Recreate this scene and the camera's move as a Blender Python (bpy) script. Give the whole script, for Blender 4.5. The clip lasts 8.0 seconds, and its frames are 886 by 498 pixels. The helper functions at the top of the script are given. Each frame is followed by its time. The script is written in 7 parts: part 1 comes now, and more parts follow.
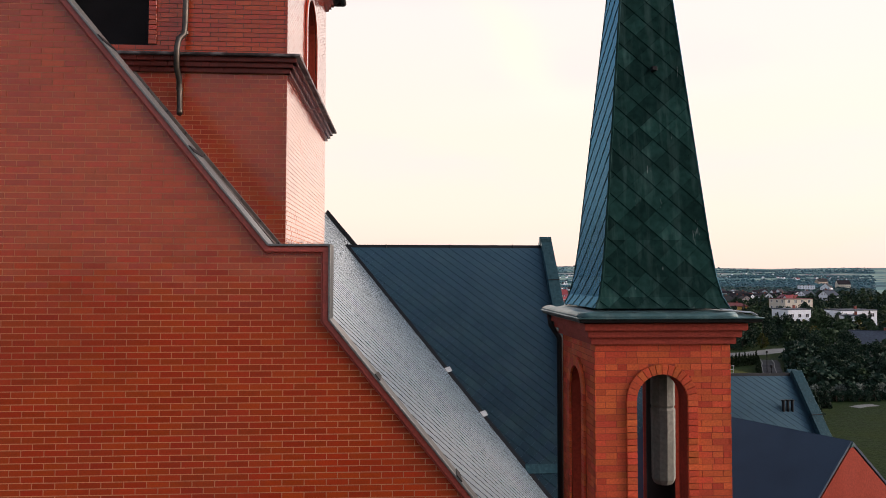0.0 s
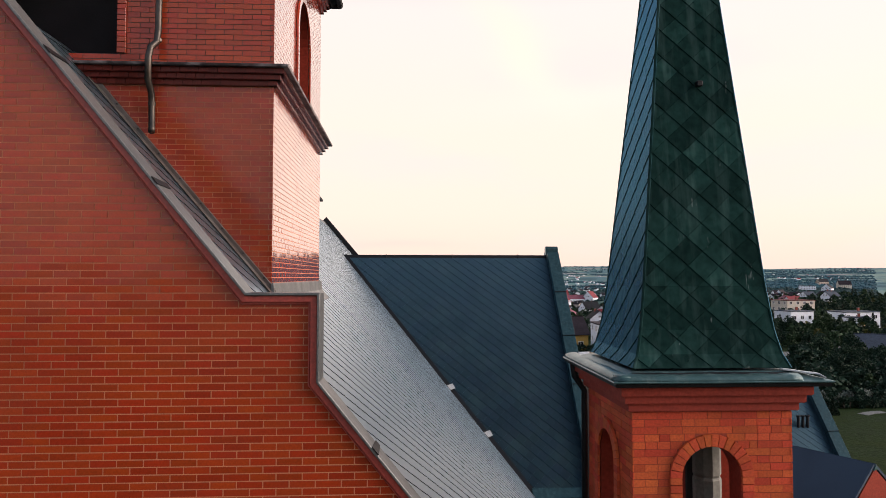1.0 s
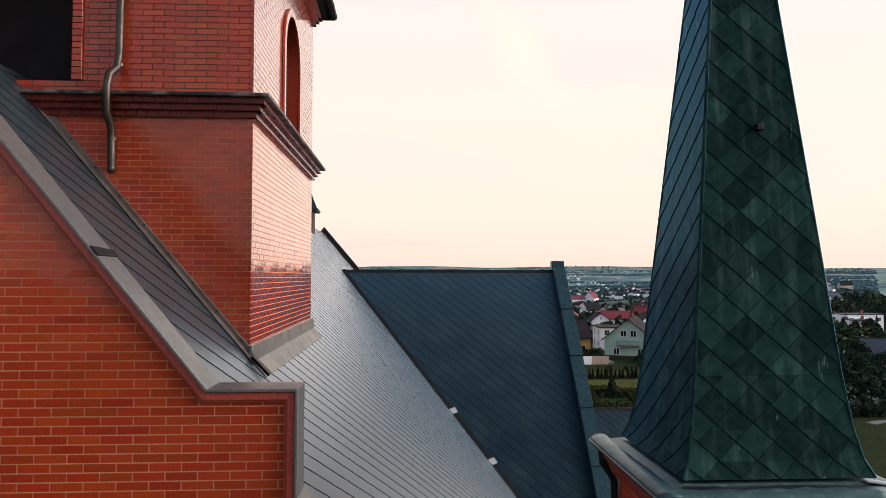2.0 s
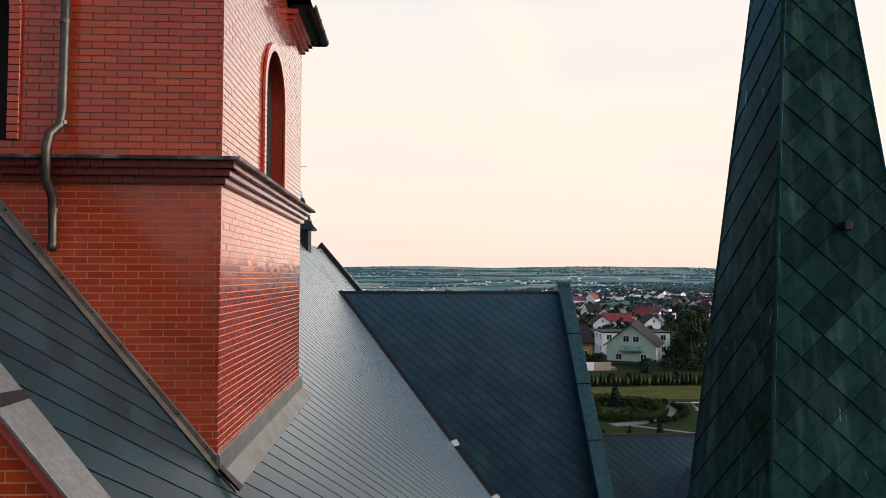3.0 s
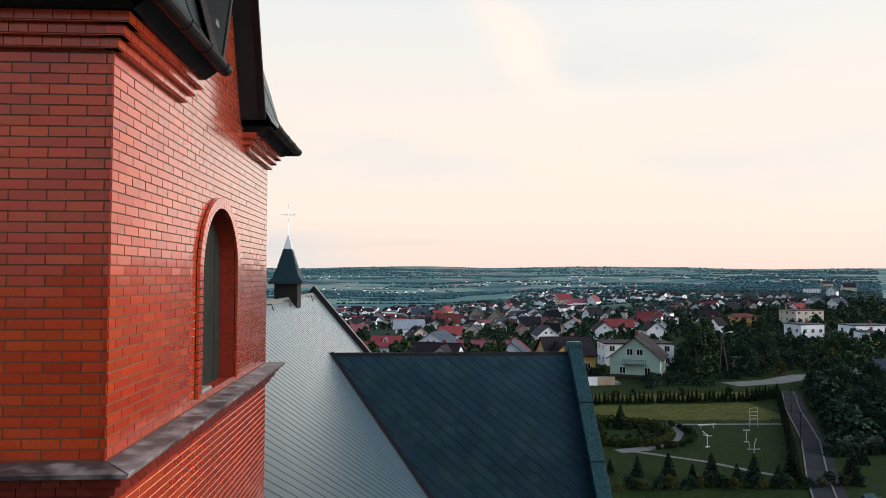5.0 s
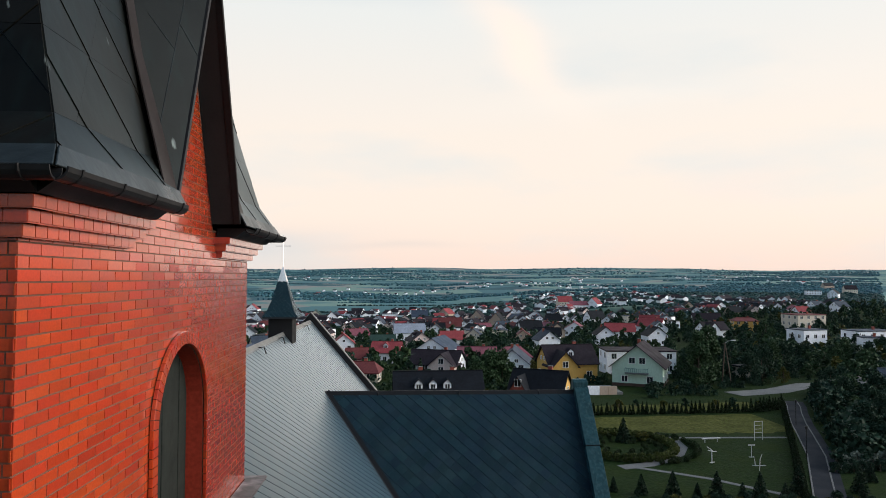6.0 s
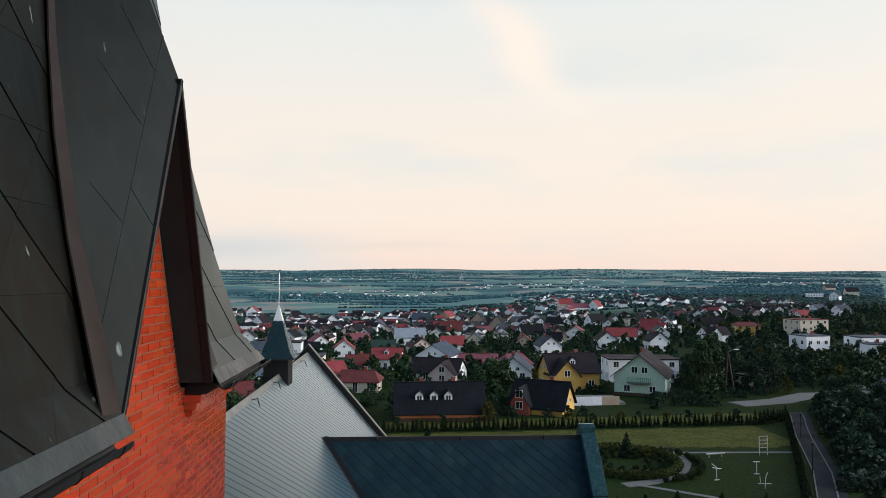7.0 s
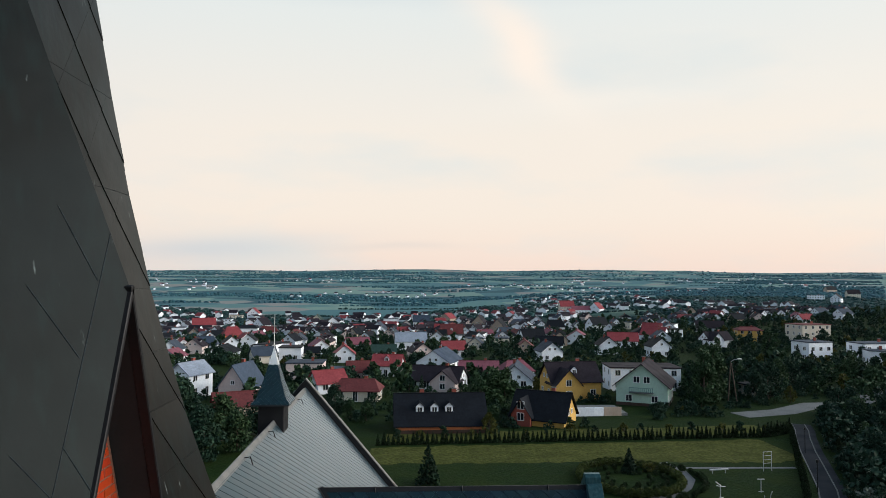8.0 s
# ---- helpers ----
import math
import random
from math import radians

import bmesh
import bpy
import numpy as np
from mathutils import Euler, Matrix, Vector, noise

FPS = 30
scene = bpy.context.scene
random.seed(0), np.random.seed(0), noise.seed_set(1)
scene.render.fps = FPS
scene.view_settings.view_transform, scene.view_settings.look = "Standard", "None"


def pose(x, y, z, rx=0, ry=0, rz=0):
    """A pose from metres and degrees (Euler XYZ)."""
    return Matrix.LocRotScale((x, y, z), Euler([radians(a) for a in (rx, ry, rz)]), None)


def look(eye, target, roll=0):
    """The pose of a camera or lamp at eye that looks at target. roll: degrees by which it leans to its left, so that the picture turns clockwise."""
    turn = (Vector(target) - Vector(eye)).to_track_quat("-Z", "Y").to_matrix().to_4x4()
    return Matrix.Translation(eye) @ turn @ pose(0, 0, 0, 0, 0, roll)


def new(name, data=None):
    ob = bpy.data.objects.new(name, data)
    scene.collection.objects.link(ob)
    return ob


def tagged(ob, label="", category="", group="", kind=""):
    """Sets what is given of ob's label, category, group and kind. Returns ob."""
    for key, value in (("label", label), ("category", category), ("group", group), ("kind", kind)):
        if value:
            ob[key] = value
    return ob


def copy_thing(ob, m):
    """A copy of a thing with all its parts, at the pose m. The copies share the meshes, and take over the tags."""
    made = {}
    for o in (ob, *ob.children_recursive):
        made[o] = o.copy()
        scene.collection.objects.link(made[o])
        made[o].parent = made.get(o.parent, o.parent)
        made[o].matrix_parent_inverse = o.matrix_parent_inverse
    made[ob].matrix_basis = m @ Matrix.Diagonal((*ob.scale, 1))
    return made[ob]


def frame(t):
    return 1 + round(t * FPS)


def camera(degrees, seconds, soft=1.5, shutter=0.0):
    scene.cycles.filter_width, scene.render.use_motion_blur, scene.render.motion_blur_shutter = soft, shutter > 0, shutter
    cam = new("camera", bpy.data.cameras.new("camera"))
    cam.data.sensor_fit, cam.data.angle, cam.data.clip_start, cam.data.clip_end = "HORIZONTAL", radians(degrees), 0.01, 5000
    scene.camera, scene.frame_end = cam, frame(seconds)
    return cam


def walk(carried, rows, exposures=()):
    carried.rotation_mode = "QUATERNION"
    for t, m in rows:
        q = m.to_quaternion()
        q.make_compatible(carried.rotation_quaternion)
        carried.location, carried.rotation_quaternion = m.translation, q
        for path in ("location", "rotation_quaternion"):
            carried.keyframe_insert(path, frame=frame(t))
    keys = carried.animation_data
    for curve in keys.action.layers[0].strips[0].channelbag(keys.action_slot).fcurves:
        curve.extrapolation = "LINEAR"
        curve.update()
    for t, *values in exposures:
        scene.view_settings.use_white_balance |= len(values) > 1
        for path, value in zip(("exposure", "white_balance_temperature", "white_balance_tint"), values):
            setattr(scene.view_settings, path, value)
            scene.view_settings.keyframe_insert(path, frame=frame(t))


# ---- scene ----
cam = camera(64.89, 8.0, soft=0.55)
PATH = [
    (0.0, 0.000, 0.000, 12.000, 92.26, -0.07, -3.23),
    (0.5, -0.015, 0.621, 12.277, 92.27, -0.05, -3.21),
    (1.0, -0.023, 1.272, 12.548, 92.27, -0.06, -3.20),
    (1.5, -0.017, 1.915, 12.892, 92.26, -0.07, -3.18),
    (3.0, 0.046, 3.830, 14.286, 92.25, -0.14, -3.08),
    (3.5, 0.082, 4.450, 14.869, 92.23, -0.13, -3.09),
    (4.0, 0.121, 5.050, 15.496, 92.22, -0.11, -3.08),
    (4.5, 0.151, 5.642, 16.147, 92.22, -0.10, -3.06),
    (6.0, 0.240, 7.290, 18.189, 92.32, -0.12, -2.98),
    (6.5, 0.243, 7.797, 18.939, 92.36, -0.14, -2.95),
    (7.0, 0.251, 8.280, 19.751, 92.39, -0.15, -2.92),
    (7.5, 0.271, 8.707, 20.613, 92.40, -0.17, -2.89),
    (8.0, 0.288, 9.123, 21.409, 92.43, -0.24, -2.85),
]
EXPOSURES = [(0.0, 0.17, 7250, 25), (1.5, 0.14, 7200, 24), (3.5, 0.06, 6950, 17), (4.5, 0.04, 6700, 14), (6.5, 0.0, 6550, 11), (8.0, -0.06, 6450, 9)]
walk(cam, [(t, pose(x, y, z, a, b, c)) for t, x, y, z, a, b, c in PATH], EXPOSURES)

# ---- sky and sun: dusk, thin high cloud, the glow behind the camera ----
world = bpy.data.worlds.new("dusk")
scene.world = world
world.use_nodes = True
wn, wl = world.node_tree.nodes, world.node_tree.links
wn.clear()
SUN_AZ, SUN_EL = 97.0, 20.0


def wnode(kind, **values):
    n = wn.new(kind)
    for k, v in values.items():
        n.inputs[k].default_value = v
    return n


sky = wn.new("ShaderNodeTexSky")
sky.sky_type, sky.sun_disc = "NISHITA", False
sky.sun_elevation, sky.sun_rotation = radians(SUN_EL), radians(SUN_AZ)
sky.dust_density = 3.0
coord = wn.new("ShaderNodeTexCoord")
axes = wn.new("ShaderNodeSeparateXYZ")
wl.new(coord.outputs["Generated"], axes.inputs[0])
ramp = wn.new("ShaderNodeValToRGB")
els = ramp.color_ramp.elements
els[0].position, els[0].color = 0.0, (1.0, 0.79, 0.69, 1)
els[1].position, els[1].color = 1.0, (0.15, 0.24, 0.35, 1)
for at, colour in ((0.03, (1.0, 0.815, 0.71, 1)), (0.09, (0.99, 0.858, 0.745, 1)), (0.20, (0.98, 0.878, 0.765, 1)), (0.36, (0.86, 0.88, 0.84, 1)), (0.50, (0.50, 0.63, 0.74, 1)), (0.75, (0.22, 0.34, 0.46, 1))):
    e = els.new(at)
    e.color = colour
wl.new(axes.outputs["Z"], ramp.inputs[0])
stretch = wn.new("ShaderNodeMapping")
stretch.inputs["Scale"].default_value = (1.0, 1.0, 3.2)
stretch.inputs["Rotation"].default_value = (0.0, 0.5, 0.2)
wl.new(coord.outputs["Generated"], stretch.inputs[0])
cloud = wnode("ShaderNodeTexNoise", Scale=3.0, Detail=8.0, Roughness=0.5)
wl.new(stretch.outputs[0], cloud.inputs["Vector"])
soft_edge = wn.new("ShaderNodeMapRange")
soft_edge.inputs["From Min"].default_value, soft_edge.inputs["From Max"].default_value = 0.50, 0.72
wl.new(cloud.outputs["Fac"], soft_edge.inputs["Value"])
veil = wn.new("ShaderNodeMixRGB")
veil.blend_type = "MIX"
veil.inputs["Color2"].default_value = (0.74, 0.81, 0.81, 1)
cover = wn.new("ShaderNodeMath")
cover.operation, cover.inputs[1].default_value = "MULTIPLY", 0.55
wl.new(soft_edge.outputs[0], cover.inputs[0])
wl.new(cover.outputs[0], veil.inputs["Fac"])
wl.new(ramp.outputs["Color"], veil.inputs["Color1"])
# a warm plume of cloud ahead and a grey streak low over the horizon
def wmath(op, a, b=None):
    n = wn.new("ShaderNodeMath")
    n.operation = op
    for i, v in enumerate((a, b)):
        if v is None:
            continue
        if isinstance(v, float):
            n.inputs[i].default_value = v
        else:
            wl.new(v, n.inputs[i])
    return n.outputs[0]


side = wmath("DIVIDE", axes.outputs["X"], wmath("MAXIMUM", axes.outputs["Y"], 0.05))
high = wmath("DIVIDE", axes.outputs["Z"], wmath("MAXIMUM", axes.outputs["Y"], 0.05))
ragged = wmath("MULTIPLY", wmath("SUBTRACT", cloud.outputs["Fac"], 0.5), 0.10)
base_sky = veil.outputs[0]
for u0, v0, along, across, turn, amount, tone in ((0.165, 0.335, 0.075, 0.024, -0.85, 1.0, (1.07, 0.93, 0.80, 1)), (-0.27, 0.046, 0.10, 0.011, 0.05, 0.7, (0.66, 0.70, 0.74, 1)), (0.33, 0.27, 0.16, 0.014, 0.12, 0.4, (1.0, 0.93, 0.83, 1)), (0.50, 0.13, 0.07, 0.028, 0.2, 0.4, (1.02, 0.84, 0.74, 1)), (-0.02, 0.045, 0.06, 0.004, 0.0, 0.4, (0.78, 0.72, 0.68, 1))):
    du = wmath("SUBTRACT", wmath("ADD", side, ragged), u0)
    dv = wmath("SUBTRACT", wmath("ADD", high, wmath("MULTIPLY", ragged, 0.3)), v0)
    c, s = math.cos(turn), math.sin(turn)
    p = wmath("DIVIDE", wmath("ADD", wmath("MULTIPLY", du, c), wmath("MULTIPLY", dv, s)), along)
    q = wmath("DIVIDE", wmath("SUBTRACT", wmath("MULTIPLY", dv, c), wmath("MULTIPLY", du, s)), across)
    bell = wmath("POWER", 2.718, wmath("MULTIPLY", wmath("ADD", wmath("MULTIPLY", p, p), wmath("MULTIPLY", q, q)), -0.5))
    blend = wn.new("ShaderNodeMixRGB")
    blend.inputs["Color2"].default_value = tone
    wl.new(wmath("MULTIPLY", bell, amount), blend.inputs["Fac"])
    wl.new(base_sky, blend.inputs["Color1"])
    base_sky = blend.outputs[0]
# the sky ahead is the warmest, the sky behind bluer
glow = wn.new("ShaderNodeMapRange")
glow.inputs["From Min"].default_value, glow.inputs["From Max"].default_value = -0.75, 0.7
glow.inputs["To Min"].default_value, glow.inputs["To Max"].default_value = 0.0, 1.0
glow.interpolation_type = "SMOOTHSTEP"
toward = wn.new("ShaderNodeVectorMath")
toward.operation = "DOT_PRODUCT"
toward.inputs[1].default_value = (0.66, 0.72, 0.2)
wl.new(coord.outputs["Generated"], toward.inputs[0])
wl.new(toward.outputs["Value"], glow.inputs["Value"])
dim = wn.new("ShaderNodeMixRGB")
dim.blend_type = "MULTIPLY"
dim.inputs["Fac"].default_value = 1.0
wl.new(base_sky, dim.inputs["Color1"])
tint = wn.new("ShaderNodeMixRGB")
tint.inputs["Color1"].default_value, tint.inputs["Color2"].default_value = (0.60, 0.71, 0.86, 1), (1, 1, 1, 1)
wl.new(glow.outputs[0], tint.inputs["Fac"])
wl.new(tint.outputs[0], dim.inputs["Color2"])
# and it brightens round the veiled sun
near_sun = wn.new("ShaderNodeVectorMath")
near_sun.operation = "DOT_PRODUCT"
near_sun.inputs[1].default_value = (math.sin(radians(SUN_AZ)) * math.cos(radians(SUN_EL)), math.cos(radians(SUN_AZ)) * math.cos(radians(SUN_EL)), math.sin(radians(SUN_EL)))
wl.new(coord.outputs["Generated"], near_sun.inputs[0])
halo = wn.new("ShaderNodeMapRange")
halo.interpolation_type = "SMOOTHSTEP"
for key, value in (("From Min", 0.56), ("From Max", 1.0), ("To Min", 0.95), ("To Max", 1.9)):
    halo.inputs[key].default_value = value
wl.new(near_sun.outputs["Value"], halo.inputs["Value"])
bg_cloud = wnode("ShaderNodeBackground", Strength=0.95)
wl.new(halo.outputs[0], bg_cloud.inputs["Strength"])
wl.new(dim.outputs[0], bg_cloud.inputs["Color"])
bg_sky = wnode("ShaderNodeBackground", Strength=0.02)
wl.new(sky.outputs["Color"], bg_sky.inputs["Color"])
both = wn.new("ShaderNodeAddShader")
wl.new(bg_cloud.outputs[0], both.inputs[0])
wl.new(bg_sky.outputs[0], both.inputs[1])
out = wn.new("ShaderNodeOutputWorld")
wl.new(both.outputs[0], out.inputs["Surface"])

sun_data = bpy.data.lights.new("sun", "SUN")
sun_data.energy, sun_data.angle, sun_data.color = 3.6, radians(50), (1.0, 0.95, 0.89)
sun = new("sun", sun_data)
sun_to = Vector((math.sin(radians(SUN_AZ)) * math.cos(radians(SUN_EL)), math.cos(radians(SUN_AZ)) * math.cos(radians(SUN_EL)), math.sin(radians(SUN_EL))))
sun.matrix_world = look(Vector((0, 0, 60)) + sun_to * 100, (0, 0, 60))

# ---- materials ----
def material(name, colour, rough=0.6, metal=0.0, grain=40.0, grain_amount=0.2, stain=1.2, stain_amount=0.25, stain_colour=None,
             bump=0.15, piece=0.0, piece_hue=0.0, spec=0.5, rough_vary=0.1, coat=0.0, coat_rough=0.25, streak=0.0, streak_colour=(0.5, 0.5, 0.5), bump_dist=0.004, drops=0.0, piece_rough=0.0, spec_tint=(1.0, 1.0, 1.0), coat_ior=1.5, graze=0.0, graze_from=0.55, graze_to=0.93, graze_rough=0.15, graze_tint=(1.0, 1.0, 1.0)):
    """A node material: base colour with grain, larger stains and a value of its own for each piece."""
    m = bpy.data.materials.new(name)
    m.use_nodes = True
    nodes, links = m.node_tree.nodes, m.node_tree.links
    b = nodes["Principled BSDF"]
    b.inputs["Roughness"].default_value, b.inputs["Metallic"].default_value = rough, metal
    b.inputs["Specular IOR Level"].default_value = spec
    b.inputs["Specular Tint"].default_value = (*spec_tint, 1)
    b.inputs["Coat Weight"].default_value = coat
    b.inputs["Coat IOR"].default_value = coat_ior
    b.inputs["Coat Roughness"].default_value = coat_rough
    place = nodes.new("ShaderNodeNewGeometry")

    def noisy(scale, detail, vector=None):
        n = nodes.new("ShaderNodeTexNoise")
        n.inputs["Scale"].default_value, n.inputs["Detail"].default_value = scale, detail
        links.new(vector or place.outputs["Position"], n.inputs["Vector"])
        return n.outputs["Fac"]

    def mix(kind, fac, a, c):
        n = nodes.new("ShaderNodeMixRGB")
        n.blend_type = kind
        for socket, value in (("Fac", fac), ("Color1", a), ("Color2", c)):
            if isinstance(value, bpy.types.NodeSocket):
                links.new(value, n.inputs[socket])
            else:
                n.inputs[socket].default_value = value if isinstance(value, float) else (*value[:3], 1)
        return n.outputs[0]

    def span(value, low, high, lo2=0.0, hi2=1.0):
        n = nodes.new("ShaderNodeMapRange")
        for k, v in (("From Min", low), ("From Max", high), ("To Min", lo2), ("To Max", hi2)):
            n.inputs[k].default_value = v
        links.new(value, n.inputs["Value"])
        return n.outputs[0]

    fine, broad = noisy(grain, 4.0), noisy(stain, 5.0)
    colour_now = mix("MULTIPLY", 1.0, colour, mix("MIX", span(fine, 0.3, 0.7), (1 - grain_amount,) * 3, (1 + grain_amount,) * 3))
    dark = stain_colour or tuple(c * 0.5 for c in colour)
    colour_now = mix("MIX", span(broad, 0.45, 0.75, 0.0, stain_amount), colour_now, dark)
    if streak:
        pull = nodes.new("ShaderNodeMapping")
        pull.inputs["Scale"].default_value = (7.0, 7.0, 0.5)
        links.new(place.outputs["Position"], pull.inputs[0])
        colour_now = mix("MIX", span(noisy(1.6, 5.0, pull.outputs[0]), 0.5, 0.75, 0.0, streak), colour_now, streak_colour)
    if drops:
        run = nodes.new("ShaderNodeMapping")
        run.inputs["Scale"].default_value = (13.0, 13.0, 1.7)
        links.new(place.outputs["Position"], run.inputs[0])
        colour_now = mix("MIX", span(noisy(1.0, 3.0, run.outputs[0]), 0.70, 0.78, 0.0, drops), colour_now, (0.30, 0.36, 0.35))
    if piece:
        info = nodes.new("ShaderNodeObjectInfo")
        add = nodes.new("ShaderNodeMath")
        add.operation = "ADD"
        links.new(info.outputs["Random"], add.inputs[0])
        links.new(place.outputs["Random Per Island"], add.inputs[1])
        fract = nodes.new("ShaderNodeMath")
        fract.operation = "FRACT"
        links.new(add.outputs[0], fract.inputs[0])
        hsv = nodes.new("ShaderNodeHueSaturation")
        links.new(span(fract.outputs[0], 0, 1, 1 - piece, 1 + piece), hsv.inputs["Value"])
        if piece_hue:
            twist = nodes.new("ShaderNodeMath")
            twist.operation, twist.inputs[1].default_value = "MULTIPLY", 7.3
            links.new(fract.outputs[0], twist.inputs[0])
            again = nodes.new("ShaderNodeMath")
            again.operation = "FRACT"
            links.new(twist.outputs[0], again.inputs[0])
            links.new(span(again.outputs[0], 0, 1, 0.5 - piece_hue, 0.5 + piece_hue), hsv.inputs["Hue"])
        links.new(colour_now, hsv.inputs["Color"])
        colour_now = hsv.outputs[0]
    links.new(colour_now, b.inputs["Base Color"])
    if piece_rough:
        links.new(span(fract.outputs[0], 0, 1, rough - piece_rough, rough + piece_rough), b.inputs["Roughness"])
        links.new(span(fract.outputs[0], 0, 1, coat_rough + piece_rough, coat_rough - piece_rough), b.inputs["Coat Roughness"])
    elif rough_vary:
        links.new(span(broad, 0.3, 0.7, max(rough - rough_vary, 0.02), min(rough + rough_vary, 1.0)), b.inputs["Roughness"])
    if bump:
        n = nodes.new("ShaderNodeBump")
        n.inputs["Strength"].default_value, n.inputs["Distance"].default_value = bump, bump_dist
        links.new(fine, n.inputs["Height"])
        links.new(n.outputs[0], b.inputs["Normal"])
    if graze:
        # a smooth glaze that mirrors the sky at a low angle
        facing = nodes.new("ShaderNodeLayerWeight")
        facing.inputs["Blend"].default_value = 0.5
        curve = nodes.new("ShaderNodeMapRange")
        curve.interpolation_type = "SMOOTHSTEP"
        for key, value in (("From Min", graze_from), ("From Max", graze_to), ("To Min", 0.0), ("To Max", graze)):
            curve.inputs[key].default_value = value
        links.new(facing.outputs["Facing"], curve.inputs["Value"])
        sheen = nodes.new("ShaderNodeBsdfGlossy")
        sheen.inputs["Roughness"].default_value = graze_rough
        sheen.inputs["Color"].default_value = (*graze_tint, 1)
        layered = nodes.new("ShaderNodeMixShader")
        links.new(curve.outputs[0], layered.inputs[0])
        links.new(b.outputs[0], layered.inputs[1])
        links.new(sheen.outputs[0], layered.inputs[2])
        links.new(layered.outputs[0], nodes["Material Output"].inputs["Surface"])
    return m


BRICK = material("glazed_brick", (0.385, 0.040, 0.009), rough=0.4, spec=0.15, coat=0.8, coat_rough=0.14, graze=0.75, grain=60, grain_amount=0.12, stain=0.9, stain_amount=0.3,
                 stain_colour=(0.20, 0.03, 0.025), piece=0.15, piece_hue=0.004, bump=0.12)
TURRET_BRICK = material("worn_orange_brick", (0.56, 0.092, 0.036), rough=0.6, spec=0.12, grain=45, grain_amount=0.18, stain=2.2, stain_amount=0.4,
                        stain_colour=(0.34, 0.06, 0.035), piece=0.2, piece_hue=0.008, bump=0.3)
MORTAR = material("brick_mortar", (0.55, 0.235, 0.125), rough=0.85, spec=0.2, grain=90, stain=0.8, stain_amount=0.5, stain_colour=(0.10, 0.05, 0.04))
REVEAL = material("matt_red_reveal", (0.28, 0.034, 0.018), rough=0.7, spec=0.12, grain=25, stain=2.0, stain_amount=0.4)
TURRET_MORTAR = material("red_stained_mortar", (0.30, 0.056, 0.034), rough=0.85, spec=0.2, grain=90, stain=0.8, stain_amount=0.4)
# copy of the slate with the sky's blue reflection put into its colour
SKY_BLUED_SLATE = material("sky_blued_slate", (0.013, 0.036, 0.068), rough=0.5, spec=0.4, grain=60, stain=0.5, stain_amount=0.3, piece=0.12, bump=0.02)
# upper storey mortar, with the shade of its deep joints in the colour
SHADED_JOINT_MORTAR = material("shaded_joint_mortar", (0.13, 0.065, 0.045), rough=0.9, spec=0.2, grain=90, stain=0.8, stain_amount=0.5, stain_colour=(0.05, 0.03, 0.025))
# darker copy of the wall brick: the cornice's shadow is put into its colour
SHADED_CORNICE_BRICK = material("shaded_glazed_brick", (0.14, 0.020, 0.012), rough=0.4, grain=50, stain=1.0, stain_amount=0.3, piece=0.15, spec=0.15, coat=0.15, coat_rough=0.16, graze=0.8, graze_from=0.66, graze_to=0.92)
FAR_BRICK = material("plain_brickwork", (0.22, 0.032, 0.018), rough=0.8, spec=0.1, grain=14, stain=0.5, stain_amount=0.4)
TRIM_RED = material("red_painted_moulding", (0.40, 0.062, 0.045), rough=0.4, grain=30, stain=1.5, stain_amount=0.35)
ZINC = material("weathered_zinc_flashing", (0.16, 0.165, 0.16), rough=0.42, metal=0.5, grain=25, stain=2.0, stain_amount=0.5, stain_colour=(0.08, 0.085, 0.085), piece=0.08)
DARK_METAL = material("dark_sheet_metal", (0.010, 0.010, 0.011), rough=0.5, spec=0.2, grain=30, stain=2.5, stain_amount=0.4)
SLATE = material("blue_grey_fibre_slate", (0.0075, 0.023, 0.030), rough=0.48, coat=0.12, coat_rough=0.36, graze=0.76, graze_from=0.58, graze_to=1.0, graze_rough=0.3, graze_tint=(0.78, 0.90, 0.98), spec=0.3, spec_tint=(0.6, 0.88, 1.0), piece_rough=0.06, rough_vary=0.08, grain=70, grain_amount=0.18, stain=0.7, stain_amount=0.3,
                 stain_colour=(0.008, 0.020, 0.028), piece=0.24, piece_hue=0.01, bump=0.03)
# lichened copy of SLATE, toned down: the slope's shade is in the material
SHADED_LICHEN_SLATE = material("shaded_lichened_slate", (0.0085, 0.0215, 0.0310), rough=0.6, graze=0.32, graze_from=0.1, graze_to=0.6, graze_rough=0.4, graze_tint=(0.45, 0.80, 0.95), spec=0.10, spec_tint=(0.5, 0.85, 1.0), piece_rough=0.08, rough_vary=0.1, grain=45, grain_amount=0.3, stain=0.8, stain_amount=0.8,
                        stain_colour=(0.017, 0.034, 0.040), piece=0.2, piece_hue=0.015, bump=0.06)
SLATE_BED = material("slate_underlay", (0.02, 0.025, 0.03), rough=0.8)
COPPER = material("green_black_copper_sheet", (0.0100, 0.0360, 0.0315), rough=0.42, metal=0.0, spec=0.005, spec_tint=(0.5, 0.85, 1.0), graze=0.5, graze_from=0.52, graze_tint=(0.12, 0.46, 0.76), graze_rough=0.25, drops=0.9, grain=12, grain_amount=0.3, stain=1.3, stain_amount=0.5, piece_rough=0.08,
                  stain_colour=(0.006, 0.014, 0.013), piece=0.38, streak=0.7, streak_colour=(0.040, 0.085, 0.078), bump=0.25, bump_dist=0.01)
